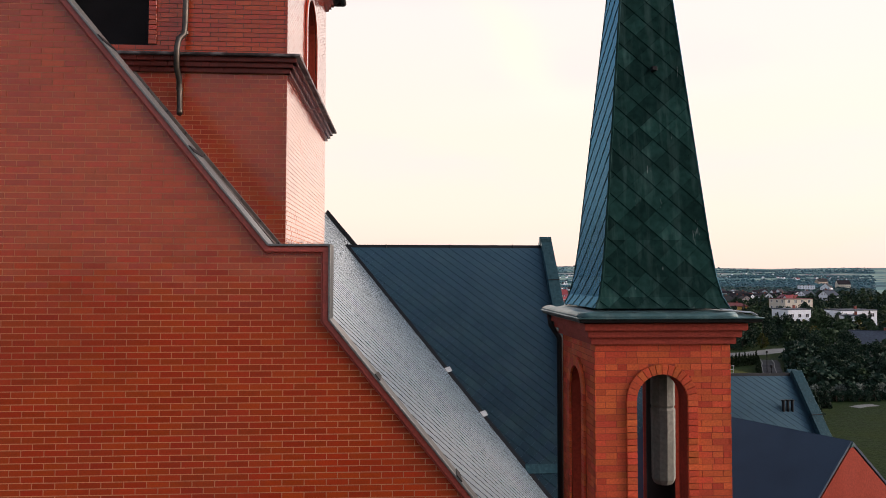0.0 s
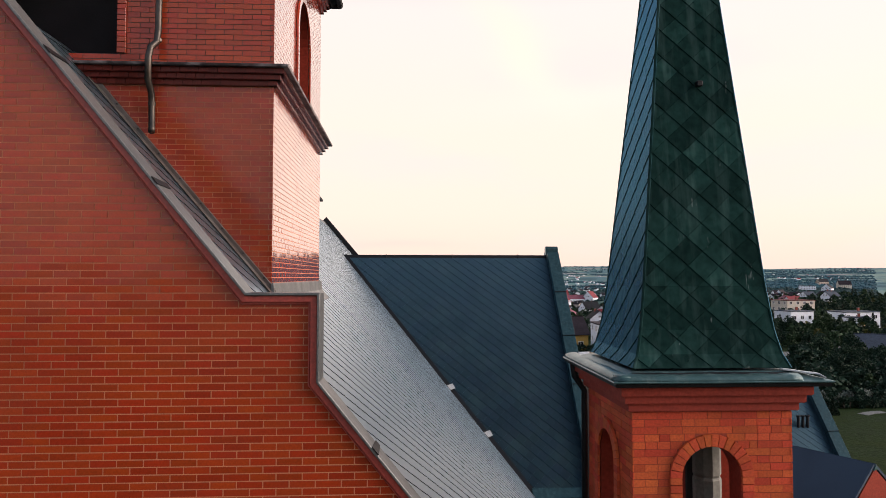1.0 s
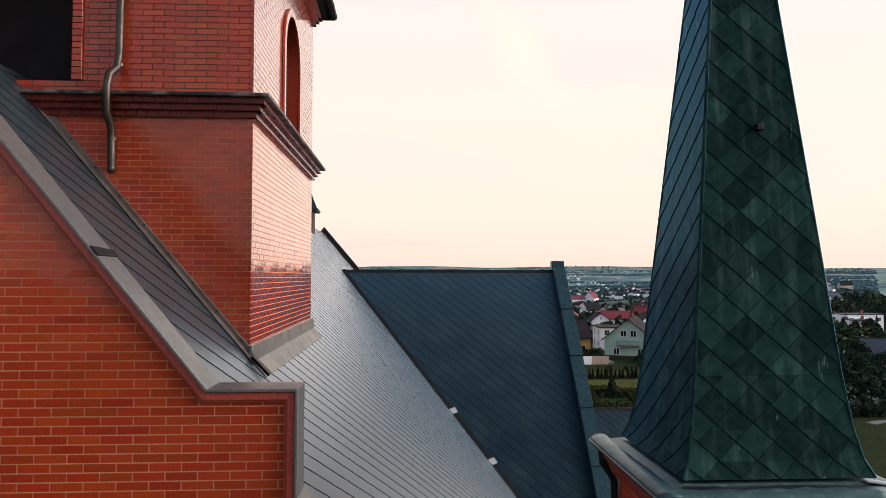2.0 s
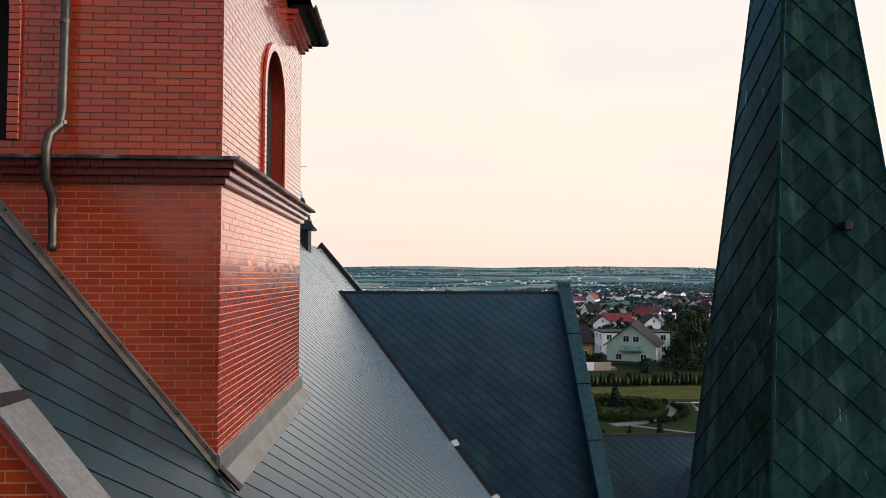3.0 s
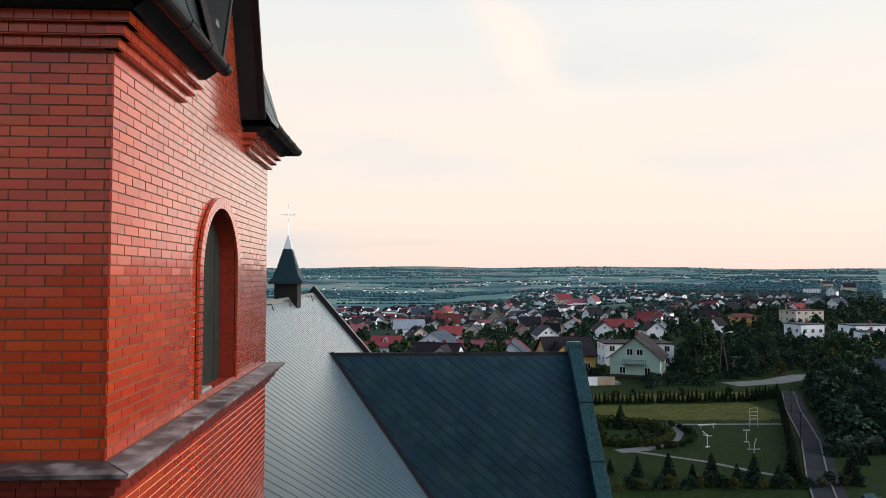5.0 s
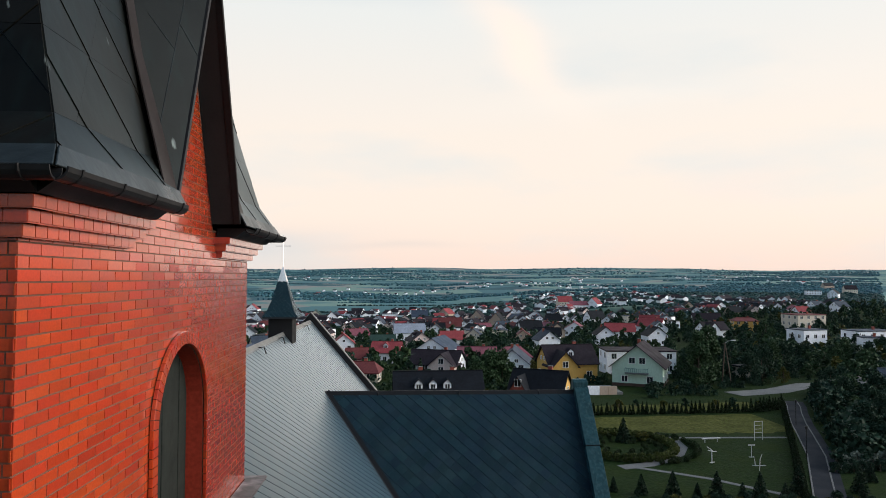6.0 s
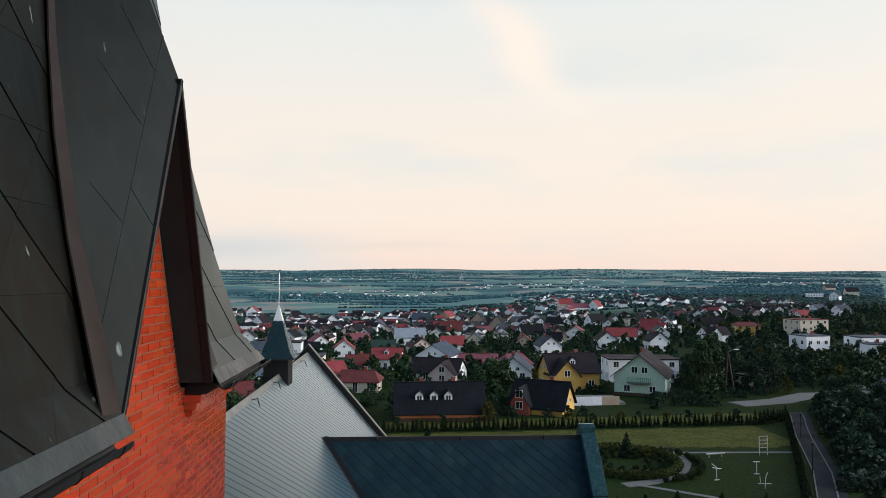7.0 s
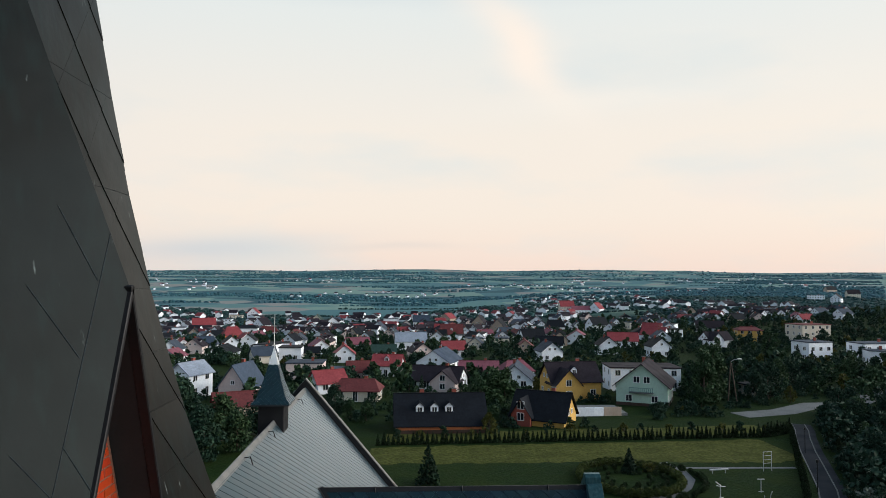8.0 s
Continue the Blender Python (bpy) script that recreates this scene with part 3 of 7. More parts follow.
part("end_wall", end.mesh("end_wall", FAR_BRICK), None, church)
tw = Soup()
half = (T_RIDGE - low_z) / T_PITCH
tw.prism([(T_END, T_Y - half, GROUND), (T_END, T_Y - half, low_z), (T_END, T_Y, T_RIDGE + 0.1), (T_END, T_Y + half, low_z), (T_END, T_Y + half, GROUND)], (0.45, 0, 0))
part("transept_wall", tw.mesh("transept_wall", FAR_BRICK), None, church)
body = Soup()
body.box((AX + 10, T_Y - half + 0.4, GROUND), (T_END, T_Y + half - 0.4, low_z - 0.1))
part("transept_wall", body.mesh("transept_wall", FAR_BRICK), None, church)


def coping_run(x0, x1, top, foot, lift, pieces, mat, parent):
    """Sheets of a metal coping laid up a slope in the y-z plane, lapped, with turned-down edges."""
    a, b = Vector(top), Vector(foot)
    d = (b - a).normalized()
    n = Vector((1, 0, 0)).cross(d).normalized()
    if n.z < 0:
        n = -n
    length = (b - a).length / pieces
    for k in range(pieces):
        o = a + d * (k * length)
        e = o + d * (length + 0.03)
        h0, h1 = lift - 0.02, lift + 0.012
        s = Soup()
        s.loft([[q + Vector((x0, 0, 0)) + n * (h - 0.30), q + Vector((x0, 0, 0)) + n * h, q + Vector((x1, 0, 0)) + n * (h + 0.01), q + Vector((x1, 0, 0)) + n * (h - 0.30)] for q, h in ((o, h0), (e, h1))])
        if k:
            lap = Soup()
            lap.loft([[q + Vector((x0 - 0.004, 0, 0)) + n * (h - 0.30), q + Vector((x0 - 0.004, 0, 0)) + n * (h + 0.006), q + Vector((x1 + 0.004, 0, 0)) + n * (h + 0.016), q + Vector((x1 + 0.004, 0, 0)) + n * (h - 0.30)] for q, h in ((o + d * 0.028, h1), (o + d * 0.052, h1 - 0.004))])
            part("coping_lap", mesh("coping_lap", lap.v, lap.f, DARK_METAL), None, parent)
        part("coping_sheet", s.mesh("coping_sheet", mat, bevel=0.006), None, parent, "dark teal sheet-metal coping with lapped joints" if k == 0 else "")


coping_run(T_END - 0.03, T_END + 0.52, (0, T_Y - 0.15, T_RIDGE), (0, T_Y - half - 0.3, low_z - 0.3), 0.30, 6, COPING_SHEET, church)
coping_run(T_END - 0.03, T_END + 0.52, (0, T_Y + 0.15, T_RIDGE), (0, T_Y + half + 0.3, low_z - 0.3), 0.30, 6, COPING_SHEET, church)
cap = Soup()
cap.loft([[(x, T_Y - 0.22, T_RIDGE + 0.05), (x, T_Y - 0.2, T_RIDGE + 0.36), (x, T_Y - 0.09, T_RIDGE + 0.47), (x, T_Y + 0.09, T_RIDGE + 0.47), (x, T_Y + 0.2, T_RIDGE + 0.36), (x, T_Y + 0.22, T_RIDGE + 0.05)] for x in (T_END - 0.05, T_END + 0.54)])
part("coping_head", cap.mesh("coping_head", COPING_SHEET, bevel=0.01), None, church)

# ---- bell tower ----
TX0, TX1, TY0, TY1 = 2 * AX + 1.88, -1.88, 11.2, 16.72
TCY, EAVE = 0.5 * (TY0 + TY1), 18.7
tower = thing("bell_tower", "square red brick bell tower with copper helm roof", "tower", (AX, TCY, GROUND))


def arch_points(c, half, sill, spring, steps=14):
    return [(c - half, sill), (c + half, sill)] + [(c + half * math.cos(a), spring + half * math.sin(a)) for a in (math.pi * k / steps for k in range(steps + 1))]


def wall_with_arch(m, x0, x1, y0, y1, c, half, sill, spring, thick, extra=()):
    """A wall slab in a frame m (x along, y up, z out) with an arched opening through it; extra tops (a gable) as points."""
    s, steps = Soup(), 14
    arch = [(c - half, sill)] + [(c - half * math.cos(math.pi * k / steps), spring + half * math.sin(math.pi * k / steps)) for k in range(steps + 1)] + [(c + half, sill)]
    top = [(x1, y1), *extra, (x0, y1)]
    faces2 = [[(x0, y0), (c - half, y0), (c - half, sill), (c - half, spring), (x0, spring)], [(c + half, y0), (x1, y0), (x1, spring), (c + half, spring), (c + half, sill)], [(c - half, y0), (c + half, y0), (c + half, sill), (c - half, sill)]]
    mid = [p for p in arch[1:-1]]
    apex = (c, spring + half)
    k = steps // 2
    faces2.append([(x0, spring)] + mid[:k + 1] + [(c, y1 if not extra else extra[len(extra) // 2][1])] + ([extra[-1]] if len(extra) > 1 else []) + [(x0, y1)])
    faces2.append([(x1, spring), (x1, y1)] + ([extra[0]] if len(extra) > 1 else []) + [(c, y1 if not extra else extra[len(extra) // 2][1])] + mid[k:])
    for z in (0, -thick):
        for f in faces2:
            s.add([m @ Vector((*p, z)) for p in f], [tuple(range(len(f)))])
    loop = arch
    n = len(loop)
    s.add([m @ Vector((*p, 0)) for p in loop] + [m @ Vector((*p, -thick)) for p in loop], [(i, (i + 1) % n, n + (i + 1) % n, n + i) for i in range(n)])
    return s


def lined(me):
    """The inner face of a wall in black, which paints its unlit inside, the reveal in brick."""
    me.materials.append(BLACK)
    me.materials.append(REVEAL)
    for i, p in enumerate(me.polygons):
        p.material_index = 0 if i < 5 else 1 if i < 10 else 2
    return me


def arch_ring(m, c, half, sill, spring, parent, mat, width=0.12, proud=0.035):
    """Header bricks round an arched opening, jambs and arch."""
    rest = Soup()
    n = int((spring - sill) / 0.075)
    step = (spring - sill) / n
    quads = []
    for k in range(n):
        z0, z1 = sill + k * step + 0.008, sill + (k + 1) * step
        for s in (-1, 1):
            a, b = c + s * half, c + s * (half + width)
            quads.append([(min(a, b), z0), (max(a, b), z0), (max(a, b), z1), (min(a, b), z1)])
    n = int(math.pi * (half + width) / 0.085)
    for k in range(n):
        t0, t1 = math.pi * (k + 0.06) / n, math.pi * (k + 1) / n
        quads.append([(c + r * math.cos(t), spring + r * math.sin(t)) for r, t in ((half, t0), (half + width, t0), (half + width, t1), (half, t1))])
    for q in quads:
        one = Soup()
        q = anticlockwise(q)
        inner = [(x + (sum(p[0] for p in q) / 4 - x) * 0.06, y + (sum(p[1] for p in q) / 4 - y) * 0.06) for x, y in q]
        verts = [m @ Vector((*p, 0.0)) for p in q] + [m @ Vector((*p, proud - 0.006)) for p in q] + [m @ Vector((*p, proud)) for p in inner]
        one.add(verts, [(0, 1, 5, 4), (1, 2, 6, 5), (2, 3, 7, 6), (3, 0, 4, 7), (4, 5, 9, 8), (5, 6, 10, 9), (6, 7, 11, 10), (7, 4, 8, 11), (8, 9, 10, 11)])
        part("arch_brick", one.mesh("arch_brick", mat), None, parent)


def arch_gaps(c, half, sill, spring, width=0.12):
    def gaps(y):
        if y < sill or y > spring + half + width:
            return []
        r = half + width - 0.01
        w = r if y <= spring else math.sqrt(max(r * r - (y - spring) ** 2, 0))
        return [(c - w, c + w)] if w > 0.02 else []
    return gaps


frame_side = plane_frame((TX1, TY0, 0), (0, 1, 0), (0, 0, 1))        # faces +x, x runs along +y
frame_front = plane_frame((TX0, TY0, 0), (1, 0, 0), (0, 0, 1))       # faces -y
frame_left = plane_frame((TX0, TY1, 0), (0, -1, 0), (0, 0, 1))
frame_back = plane_frame((TX1, TY1, 0), (-1, 0, 0), (0, 0, 1))
WX, WY = TX1 - TX0, TY1 - TY0
GW, GTOP = 0.98, 21.15           # half width and height of the gablets
side_win = (WY / 2 + 0.11, 0.72, 15.58, 16.83)
front_win = (WX / 2, 0.84, 15.68, 17.0)
LOW = 8.0
tower_walls = {}
for key, m, w, win in (("side", frame_side, WY, side_win), ("front", frame_front, WX, front_win), ("left", frame_left, WY, side_win), ("back", frame_back, WX, front_win)):
    gx = w / 2
    s = wall_with_arch(m @ Matrix.Translation((0, 0, -0.012)), 0.012, w - 0.012, 15.36, EAVE, *win, 0.2 if key in ("side", "left") else 0.42, [(gx + GW + 0.12, EAVE), (gx, GTOP - 0.05), (gx - GW - 0.12, EAVE)])
    tower_walls[key] = part("wall", lined(s.mesh("wall", SHADED_JOINT_MORTAR, weld=True)), None, tower, "red glazed brick wall with gablet and arched opening")
    arch_ring(m, *win, tower_walls[key], BRICK)
    s, ins = Soup(), 0.412 if key in ("side", "left") else 0.012
    s.prism([m @ Vector((x, z, -0.012)) for x, z in ((ins, LOW), (w - ins, LOW), (w - ins, 15.36), (ins, 15.36))], m.to_3x3() @ Vector((0, 0, -0.4)))
    part("lower_wall", s.mesh("lower_wall", MORTAR), None, tower, "red glazed brick wall below the cornice")
# block added inside the tower; the chamber's darkness is its black colour
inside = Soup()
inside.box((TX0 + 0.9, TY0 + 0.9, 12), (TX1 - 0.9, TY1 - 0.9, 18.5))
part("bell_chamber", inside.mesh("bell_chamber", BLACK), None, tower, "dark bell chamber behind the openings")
wc = TY0 + side_win[0]
shutter = part("shutter_rail", box_mesh("shutter_rail", (TX1 - 0.28, wc - 0.74, 16.3), (TX1 - 0.22, wc + 0.74, 16.42), BOARD), None, tower)
for k in range(6):
    board = Soup()
    y0 = wc - 0.72 + k * 0.24
    board.box((TX1 - 0.22, y0, 15.5), (TX1 - 0.185 + 0.006 * (k % 2), y0 + 0.232, 17.6))
    part("board", board.mesh("board", BOARD, bevel=0.006), None, shutter, "weathered grey shutter board")


sill_stone = Soup()
sill_stone.box((TX1 - 0.30, wc - 0.70, 15.49), (TX1 - 0.03, wc - 0.12, 15.62))
part("sill_stone", sill_stone.mesh("sill_stone", CONCRETE, bevel=0.012), None, tower, "short pale stone on the window sill")


def corbel_rows(m, spans, z0, steps, parent, mat, high=0.075, out=0.055, unit=0.13):
    """Courses of header bricks, each further out than the one below, along stretches of a wall in frame m."""
    for k in range(steps):
        for a, b in spans:
            a2, b2 = a - (k + 1) * out, b + (k + 1) * out
            n = max(1, round((b2 - a2) / unit))
            s = Soup()
            for i in range(n):
                u0, u1 = a2 + (b2 - a2) * i / n + 0.004, a2 + (b2 - a2) * (i + 1) / n - 0.004
                lo, hi = m @ Vector((u0, z0 + k * high + 0.008, -0.05)), m @ Vector((u1, z0 + (k + 1) * high, (k + 1) * out))
                s.box([min(p) for p in zip(lo, hi)], [max(p) for p in zip(lo, hi)])
            s.box(*[[f(p) for p in zip(m @ Vector((a2 + 0.01, z0 + k * high, -0.05)), m @ Vector((b2 - 0.01, z0 + (k + 1) * high - 0.004, (k + 1) * out - 0.012)))] for f in (min, max)])
            part("corbel_course", mesh("corbel_course", s.v, s.f, mat), None, parent)


CORNICE = 15.24
for key, m, w in (("side", frame_side, WY), ("front", frame_front, WX), ("left", frame_left, WY), ("back", frame_back, WX)):
    corbel_rows(m, [(0, w)], CORNICE, 3, tower_walls[key], SHADED_CORNICE_BRICK)
    sill = Soup()
    o = 0.235
    sill.loft([[m @ Vector((u - e, CORNICE + 0.225, o)), m @ Vector((u - e, CORNICE + 0.262, o + 0.01)), m @ Vector((u, CORNICE + 0.285, 0.0)), m @ Vector((u, CORNICE + 0.225, 0.0))] for u, e in ((0, o), (w, -o))])
    part("cornice_sheet", sill.mesh("cornice_sheet", CORNICE_SHEET, bevel=0.004), None, tower, "tarnished metal sheet on the cornice")
    g0, g1 = w / 2 - GW - 0.32, w / 2 + GW + 0.32
    corbel_rows(m, [(0, g0), (g1, w)], EAVE - 0.30, 3, tower_walls[key], BRICK)

# helm roof: a steep square spire with flared eaves; on each face a gablet whose ridge climbs into the spire
PROFILE = [(18.74, 0.36), (18.86, 0.29), (19.10, 0.15), (19.65, 0.0), (20.2, -0.14), (20.7, -0.25), (21.3, -0.38), (22.2, -0.54), (23.1, -0.67), (24.4, -0.84)]
TOP_Z = 37.0
helm = thing("helm_roof", "steep brown-grey copper helm roof with four gablets", "roof", (AX, TCY, EAVE))
GFOOT, GTIP, GEND = 18.84, 21.34, 24.4


def lip(z):
    """Half width of the gablet where it meets the spire, by height."""
    hs = ((GFOOT, 1.03), (20.7, 0.75), (22.2, 0.38), (GEND, 0.0))
    if z <= hs[0][0]:
        return hs[0][1]
    for (za, a), (zb, b) in zip(hs, hs[1:]):
        if z <= zb:
            return a + (b - a) * (z - za) / (zb - za)
    return 0.0


FRONT_INSET = 0.19


def step_in(z):
    """How far the front and back faces stand behind the side faces, by height."""
    return FRONT_INSET * min(max((z - 18.74) / 0.25, 0.0), 1.0)


def out_at(z):
    for (za, a), (zb, b) in zip(PROFILE, PROFILE[1:]):
        if z <= zb:
            return a + (b - a) * (z - za) / (zb - za)
    return PROFILE[-1][1] - (z - GEND) * (WY / 2 - 0.79) / (TOP_Z - GEND)


def sheet_cells(x0, x1, y0, y1, w, h, lift=0.010, flip=1, joint=0.005):
    """Large diamond sheets with a raised seam along two sides."""
    return slate_cells(x0, x1, y0, y1, w, 45.0, h, lift, 0.002, 0.003, flip=flip, cross=0.75, joint=joint)


def clad(m, region, w, squeeze, sheets, lift=0.010, bed=None, flip=1, side=0, fold=0.03, joint=0.005):
    """Lays diamond sheets over a region, each gathered by its place in the grid, so that one sheet bends over several bands;
    bed also gets the region itself, so that nothing shows through the seams."""
    region = anticlockwise(region)
    if bed is not None:
        bed.add([m @ Vector((*p, 0.0)) for p in region], [tuple(range(len(region)))])
    for poly, height, anchor, base in sheet_cells(*bounds(region), w, squeeze, lift, flip, joint):
        cut = clip(region, poly)
        if len(cut) >= 3 and area(cut) > 0.0005:
            piece_into(sheets.setdefault((side, round(anchor[0], 3), round(anchor[1], 3)), Soup()), m, cut, height, base, fold * w)


def hang_sheets(sheets, face, mat, single):
    """Sheets as parts of a face, or one mesh where they are never seen."""
    if single:
        for one in sheets.values():
            part("copper_sheet", mesh("copper_sheet", one.v, one.f, mat), None, face)
    else:
        s = Soup()
        for one in sheets.values():
            s.add(one.v, one.f)
        part("copper_sheets", mesh("copper_sheets", s.v, s.f, mat), None, face)["kind"] = "stuff"


FACES = (("side", frame_side, WY), ("front", frame_front, WX), ("left", frame_left, WY), ("back", frame_back, WX))
for key, m, w in FACES:
    bed, sheets = Soup(), {}
    gx = w / 2
    zs = PROFILE + [(28.0, None), (32.5, None), (TOP_Z, None)]
    own, beside = (1, 0) if key in ("front", "back") else (0, 1)
    last = 0.84 + own * FRONT_INSET
    zs = [(z, o - own * step_in(z) if o is not None else -last - (5.7 / 2 - last) * (z - GEND) / (TOP_Z - GEND)) for z, o in zs]
    run_up = 0.0
    for (za, oa), (zb, ob) in zip(zs[1:], zs[2:]):
        end_a, end_b = -oa + (beside - own) * step_in(za), -ob + (beside - own) * step_in(zb)
        if za >= GEND:
            f = (TOP_Z - za) / (TOP_Z - GEND), (TOP_Z - zb) / (TOP_Z - GEND)
            end_a, end_b = (w / 2 - (w / 2 - 0.84 - beside * FRONT_INSET) * k for k in f)
            quads = [[(end_a, za, oa), (w - end_a, za, oa), (w - end_b, zb, ob), (end_b, zb, ob)]]
        else:
            la, lb = lip(za), lip(zb)
            quads = [[(end_a, za, oa), (gx - la, za, oa), (gx - lb, zb, ob), (end_b, zb, ob)], [(gx + la, za, oa), (w - end_a, za, oa), (w - end_b, zb, ob), (gx + lb, zb, ob)]]
        for half_side, q in enumerate(quads):
            p = [m @ Vector(c) for c in q]
            mm = plane_frame(p[0], p[1] - p[0], p[3] - p[0])
            # one diamond grid runs on over the bands
            o = m @ Vector((gx, za, oa))
            shift = flat(mm, [o])[0]
            mm2 = mm @ Matrix.Translation((shift[0] + 0.0165, shift[1] - run_up + 0.356, 0))
            clad(mm2, flat(mm2, p), 0.566, 1.2, sheets, 0.006, bed, fold=0.006, side=half_side if za < GEND else 0, joint=0.003)
        run_up += math.hypot(zb - za, ob - oa)
    # the flared foot along the eaves
    for u0, u1 in ((-0.36, gx - lip(18)), (gx + lip(18), w + 0.36)):
        e = 0.07 + beside * step_in(18.87)
        e0, e1 = (e if u0 < 0 else 0.0), (e if u1 > w else 0.0)
        out_top = 0.29 - own * step_in(18.87)
        foot = [m @ Vector(c) for c in ((u0, 18.74, 0.36), (u1, 18.74, 0.36), (u1 - e1, 18.87, out_top), (u0 + e0, 18.87, out_top))]
        bed.add(foot, [(0, 1, 2, 3)])
        band = Soup()
        n = (foot[1] - foot[0]).cross(foot[3] - foot[0]).normalized()
        band.prism([p + n * 0.004 for p in foot], n * 0.012)
        part("eaves_sheet", band.mesh("eaves_sheet", EAVES_COPPER, bevel=0.003), None, helm, "dented grey-blue eaves sheet")
    face = part("roof_face", bed.mesh("roof_face", BROWN_COPPER), None, helm, "brown-grey copper roof face")
    hang_sheets(sheets, face, BROWN_COPPER, key in ("side", "front"))
    # gablet
    tip, end = Vector((gx, GTIP, 0.28)), Vector((gx, GEND, out_at(GEND) - 0.02))
    for sgn in (-1, 1):
        foot = Vector((gx + sgn * 1.05, GFOOT - 0.04, 0.28))
        edge = [Vector((gx + sgn * lip(z), z, out_at(z) - 0.012)) for z in (20.0, 20.7, 21.4, 22.2, 23.3)]
        pts = [foot, tip, end + (end - tip) * 0.02, foot + (end - tip) * 1.02]
        if sgn > 0:
            pts = pts[::-1]
        sl = Soup()
        centre = Vector((gx + sgn * 0.45, 21.0, 0.0))
        sl.add([m @ p for p in pts], [tuple(range(len(pts)))])
        gab = part("gablet_slope", mesh("gablet_slope", sl.v, sl.f, BROWN_COPPER), None, helm, "dark brown copper gablet slope")
        n = (tip - foot).cross(end - foot).normalized() * (1 if sgn < 0 else -1)
        if n.x * sgn < 0:
            n = -n
        climb = end - tip
        for f0, g0, f1, g1 in ((0.14, 0.0, 0.12, 1.0), (0.13, 0.86, 0.34, 0.80), (0.14, 0.66, 0.38, 0.55), (0.0, 0.52, 0.135, 0.47), (0.14, 0.36, 0.30, 0.27)):
            st = tube([m @ (foot.lerp(tip, g) + climb * f + n * 0.002) for f, g in ((f0, g0), (f1, g1))], 0.003, 5)
            part("sheet_seam", st.mesh("sheet_seam", EAVES_COPPER), None, gab)
        # valley band: a flat brown strip with a standing edge
        vl = [foot + Vector((0, 0.02, -0.03))] + edge + [end]
        strip = Soup()
        strip.loft([[m @ (p + Vector((sgn * 0.25 * (1 - 0.45 * k / len(vl)), 0, 0.040))), m @ (p + Vector((sgn * 0.25 * (1 - 0.45 * k / len(vl)), 0, 0.052))), m @ (p + Vector((0, 0, 0.058))), m @ (p + Vector((0, 0, 0.0)))] for k, p in enumerate(vl)])
        part("valley_band", strip.mesh("valley_band", VALLEY_COPPER), None, helm, "brown copper valley band")
        d = (tip - foot).normalized()
        inn = Vector((d.y, -d.x, 0))
        if inn.x * sgn > 0:
            inn = -inn
        v = Soup()
        v.loft([[m @ (p + Vector((0, 0, 0.025))), m @ (p + inn * 0.036 + Vector((0, 0, 0.025))), m @ (p + inn * 0.036 + Vector((0, 0, -0.05))), m @ (p + Vector((0, 0, -0.05)))] for p in (foot - d * 0.03, tip + Vector((0, 0.02, 0)))])
        part("verge_board", v.mesh("verge_board", DARK_METAL, bevel=0.006), None, helm, "black metal verge board")
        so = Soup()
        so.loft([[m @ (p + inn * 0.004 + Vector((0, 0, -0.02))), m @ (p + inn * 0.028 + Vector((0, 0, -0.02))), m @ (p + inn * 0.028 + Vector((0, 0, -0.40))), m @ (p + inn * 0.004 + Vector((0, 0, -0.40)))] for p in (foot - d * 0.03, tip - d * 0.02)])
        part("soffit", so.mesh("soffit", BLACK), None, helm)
    for u0, u1 in ((-0.38, gx - 1.22), (gx + 1.22, w + 0.38)):
        g = Soup()
        prof = [(0.07 * math.cos(a), 0.07 * math.sin(a)) for a in (math.pi + math.pi * k / 8 for k in range(9))]
        prof += [(x * 0.86, z * 0.86 + 0.002) for x, z in prof[::-1]]
        g.loft([[m @ Vector((u, EAVE + 0.035 + z, 0.375 + x)) for x, z in prof] for u in (u0, u1)])
        part("gutter", g.mesh("gutter", DARK_METAL), None, helm, "black half-round eaves gutter")
        for k in range(4):
            u = u0 + 0.15 + (u1 - u0 - 0.3) * k / 3
            br = tube([m @ Vector((u, EAVE + 0.04 + 0.074 * math.sin(a), 0.375 + 0.074 * math.cos(a))) for a in (math.pi + math.pi * j / 6 for j in range(7))], 0.008, 5)
            part("gutter_bracket", br.mesh("gutter_bracket", DARK_METAL), None, helm)
        under = Soup()
        under.loft([[m @ Vector((u, EAVE - 0.075, 0.0)), m @ Vector((u, EAVE - 0.075, 0.20)), m @ Vector((u, EAVE + 0.03, 0.34)), m @ Vector((u, EAVE + 0.03, 0.0))] for u in (max(u0, -0.2), min(u1, w + 0.2))])
        part("eaves_board", under.mesh("eaves_board", DARK_METAL), None, helm)

# downpipe on the tower's front, stepping round the cornice
px_, py_ = -3.5, TY0 - 0.09
pipe = thing("downpipe", "tarnished copper downpipe on the tower front", "pipe", (px_, py_, 14.4))
run = tube([(px_ + 0.05, py_, 18.7), (px_ + 0.03, py_, 16.0), (px_ + 0.02, py_ - 0.02, 15.82), (px_ - 0.02, py_ - 0.15, 15.70), (px_ - 0.035, py_ - 0.18, 15.55), (px_ - 0.04, py_ - 0.17, 15.25), (px_ - 0.04, py_ - 0.03, 15.10), (px_ - 0.04, py_, 14.95), (px_ - 0.035, py_, 14.62), (px_ - 0.02, py_ - 0.05, 14.55)], 0.046, 12)
part("pipe_run", run.mesh("pipe_run", PIPE, smooth=True), None, pipe)
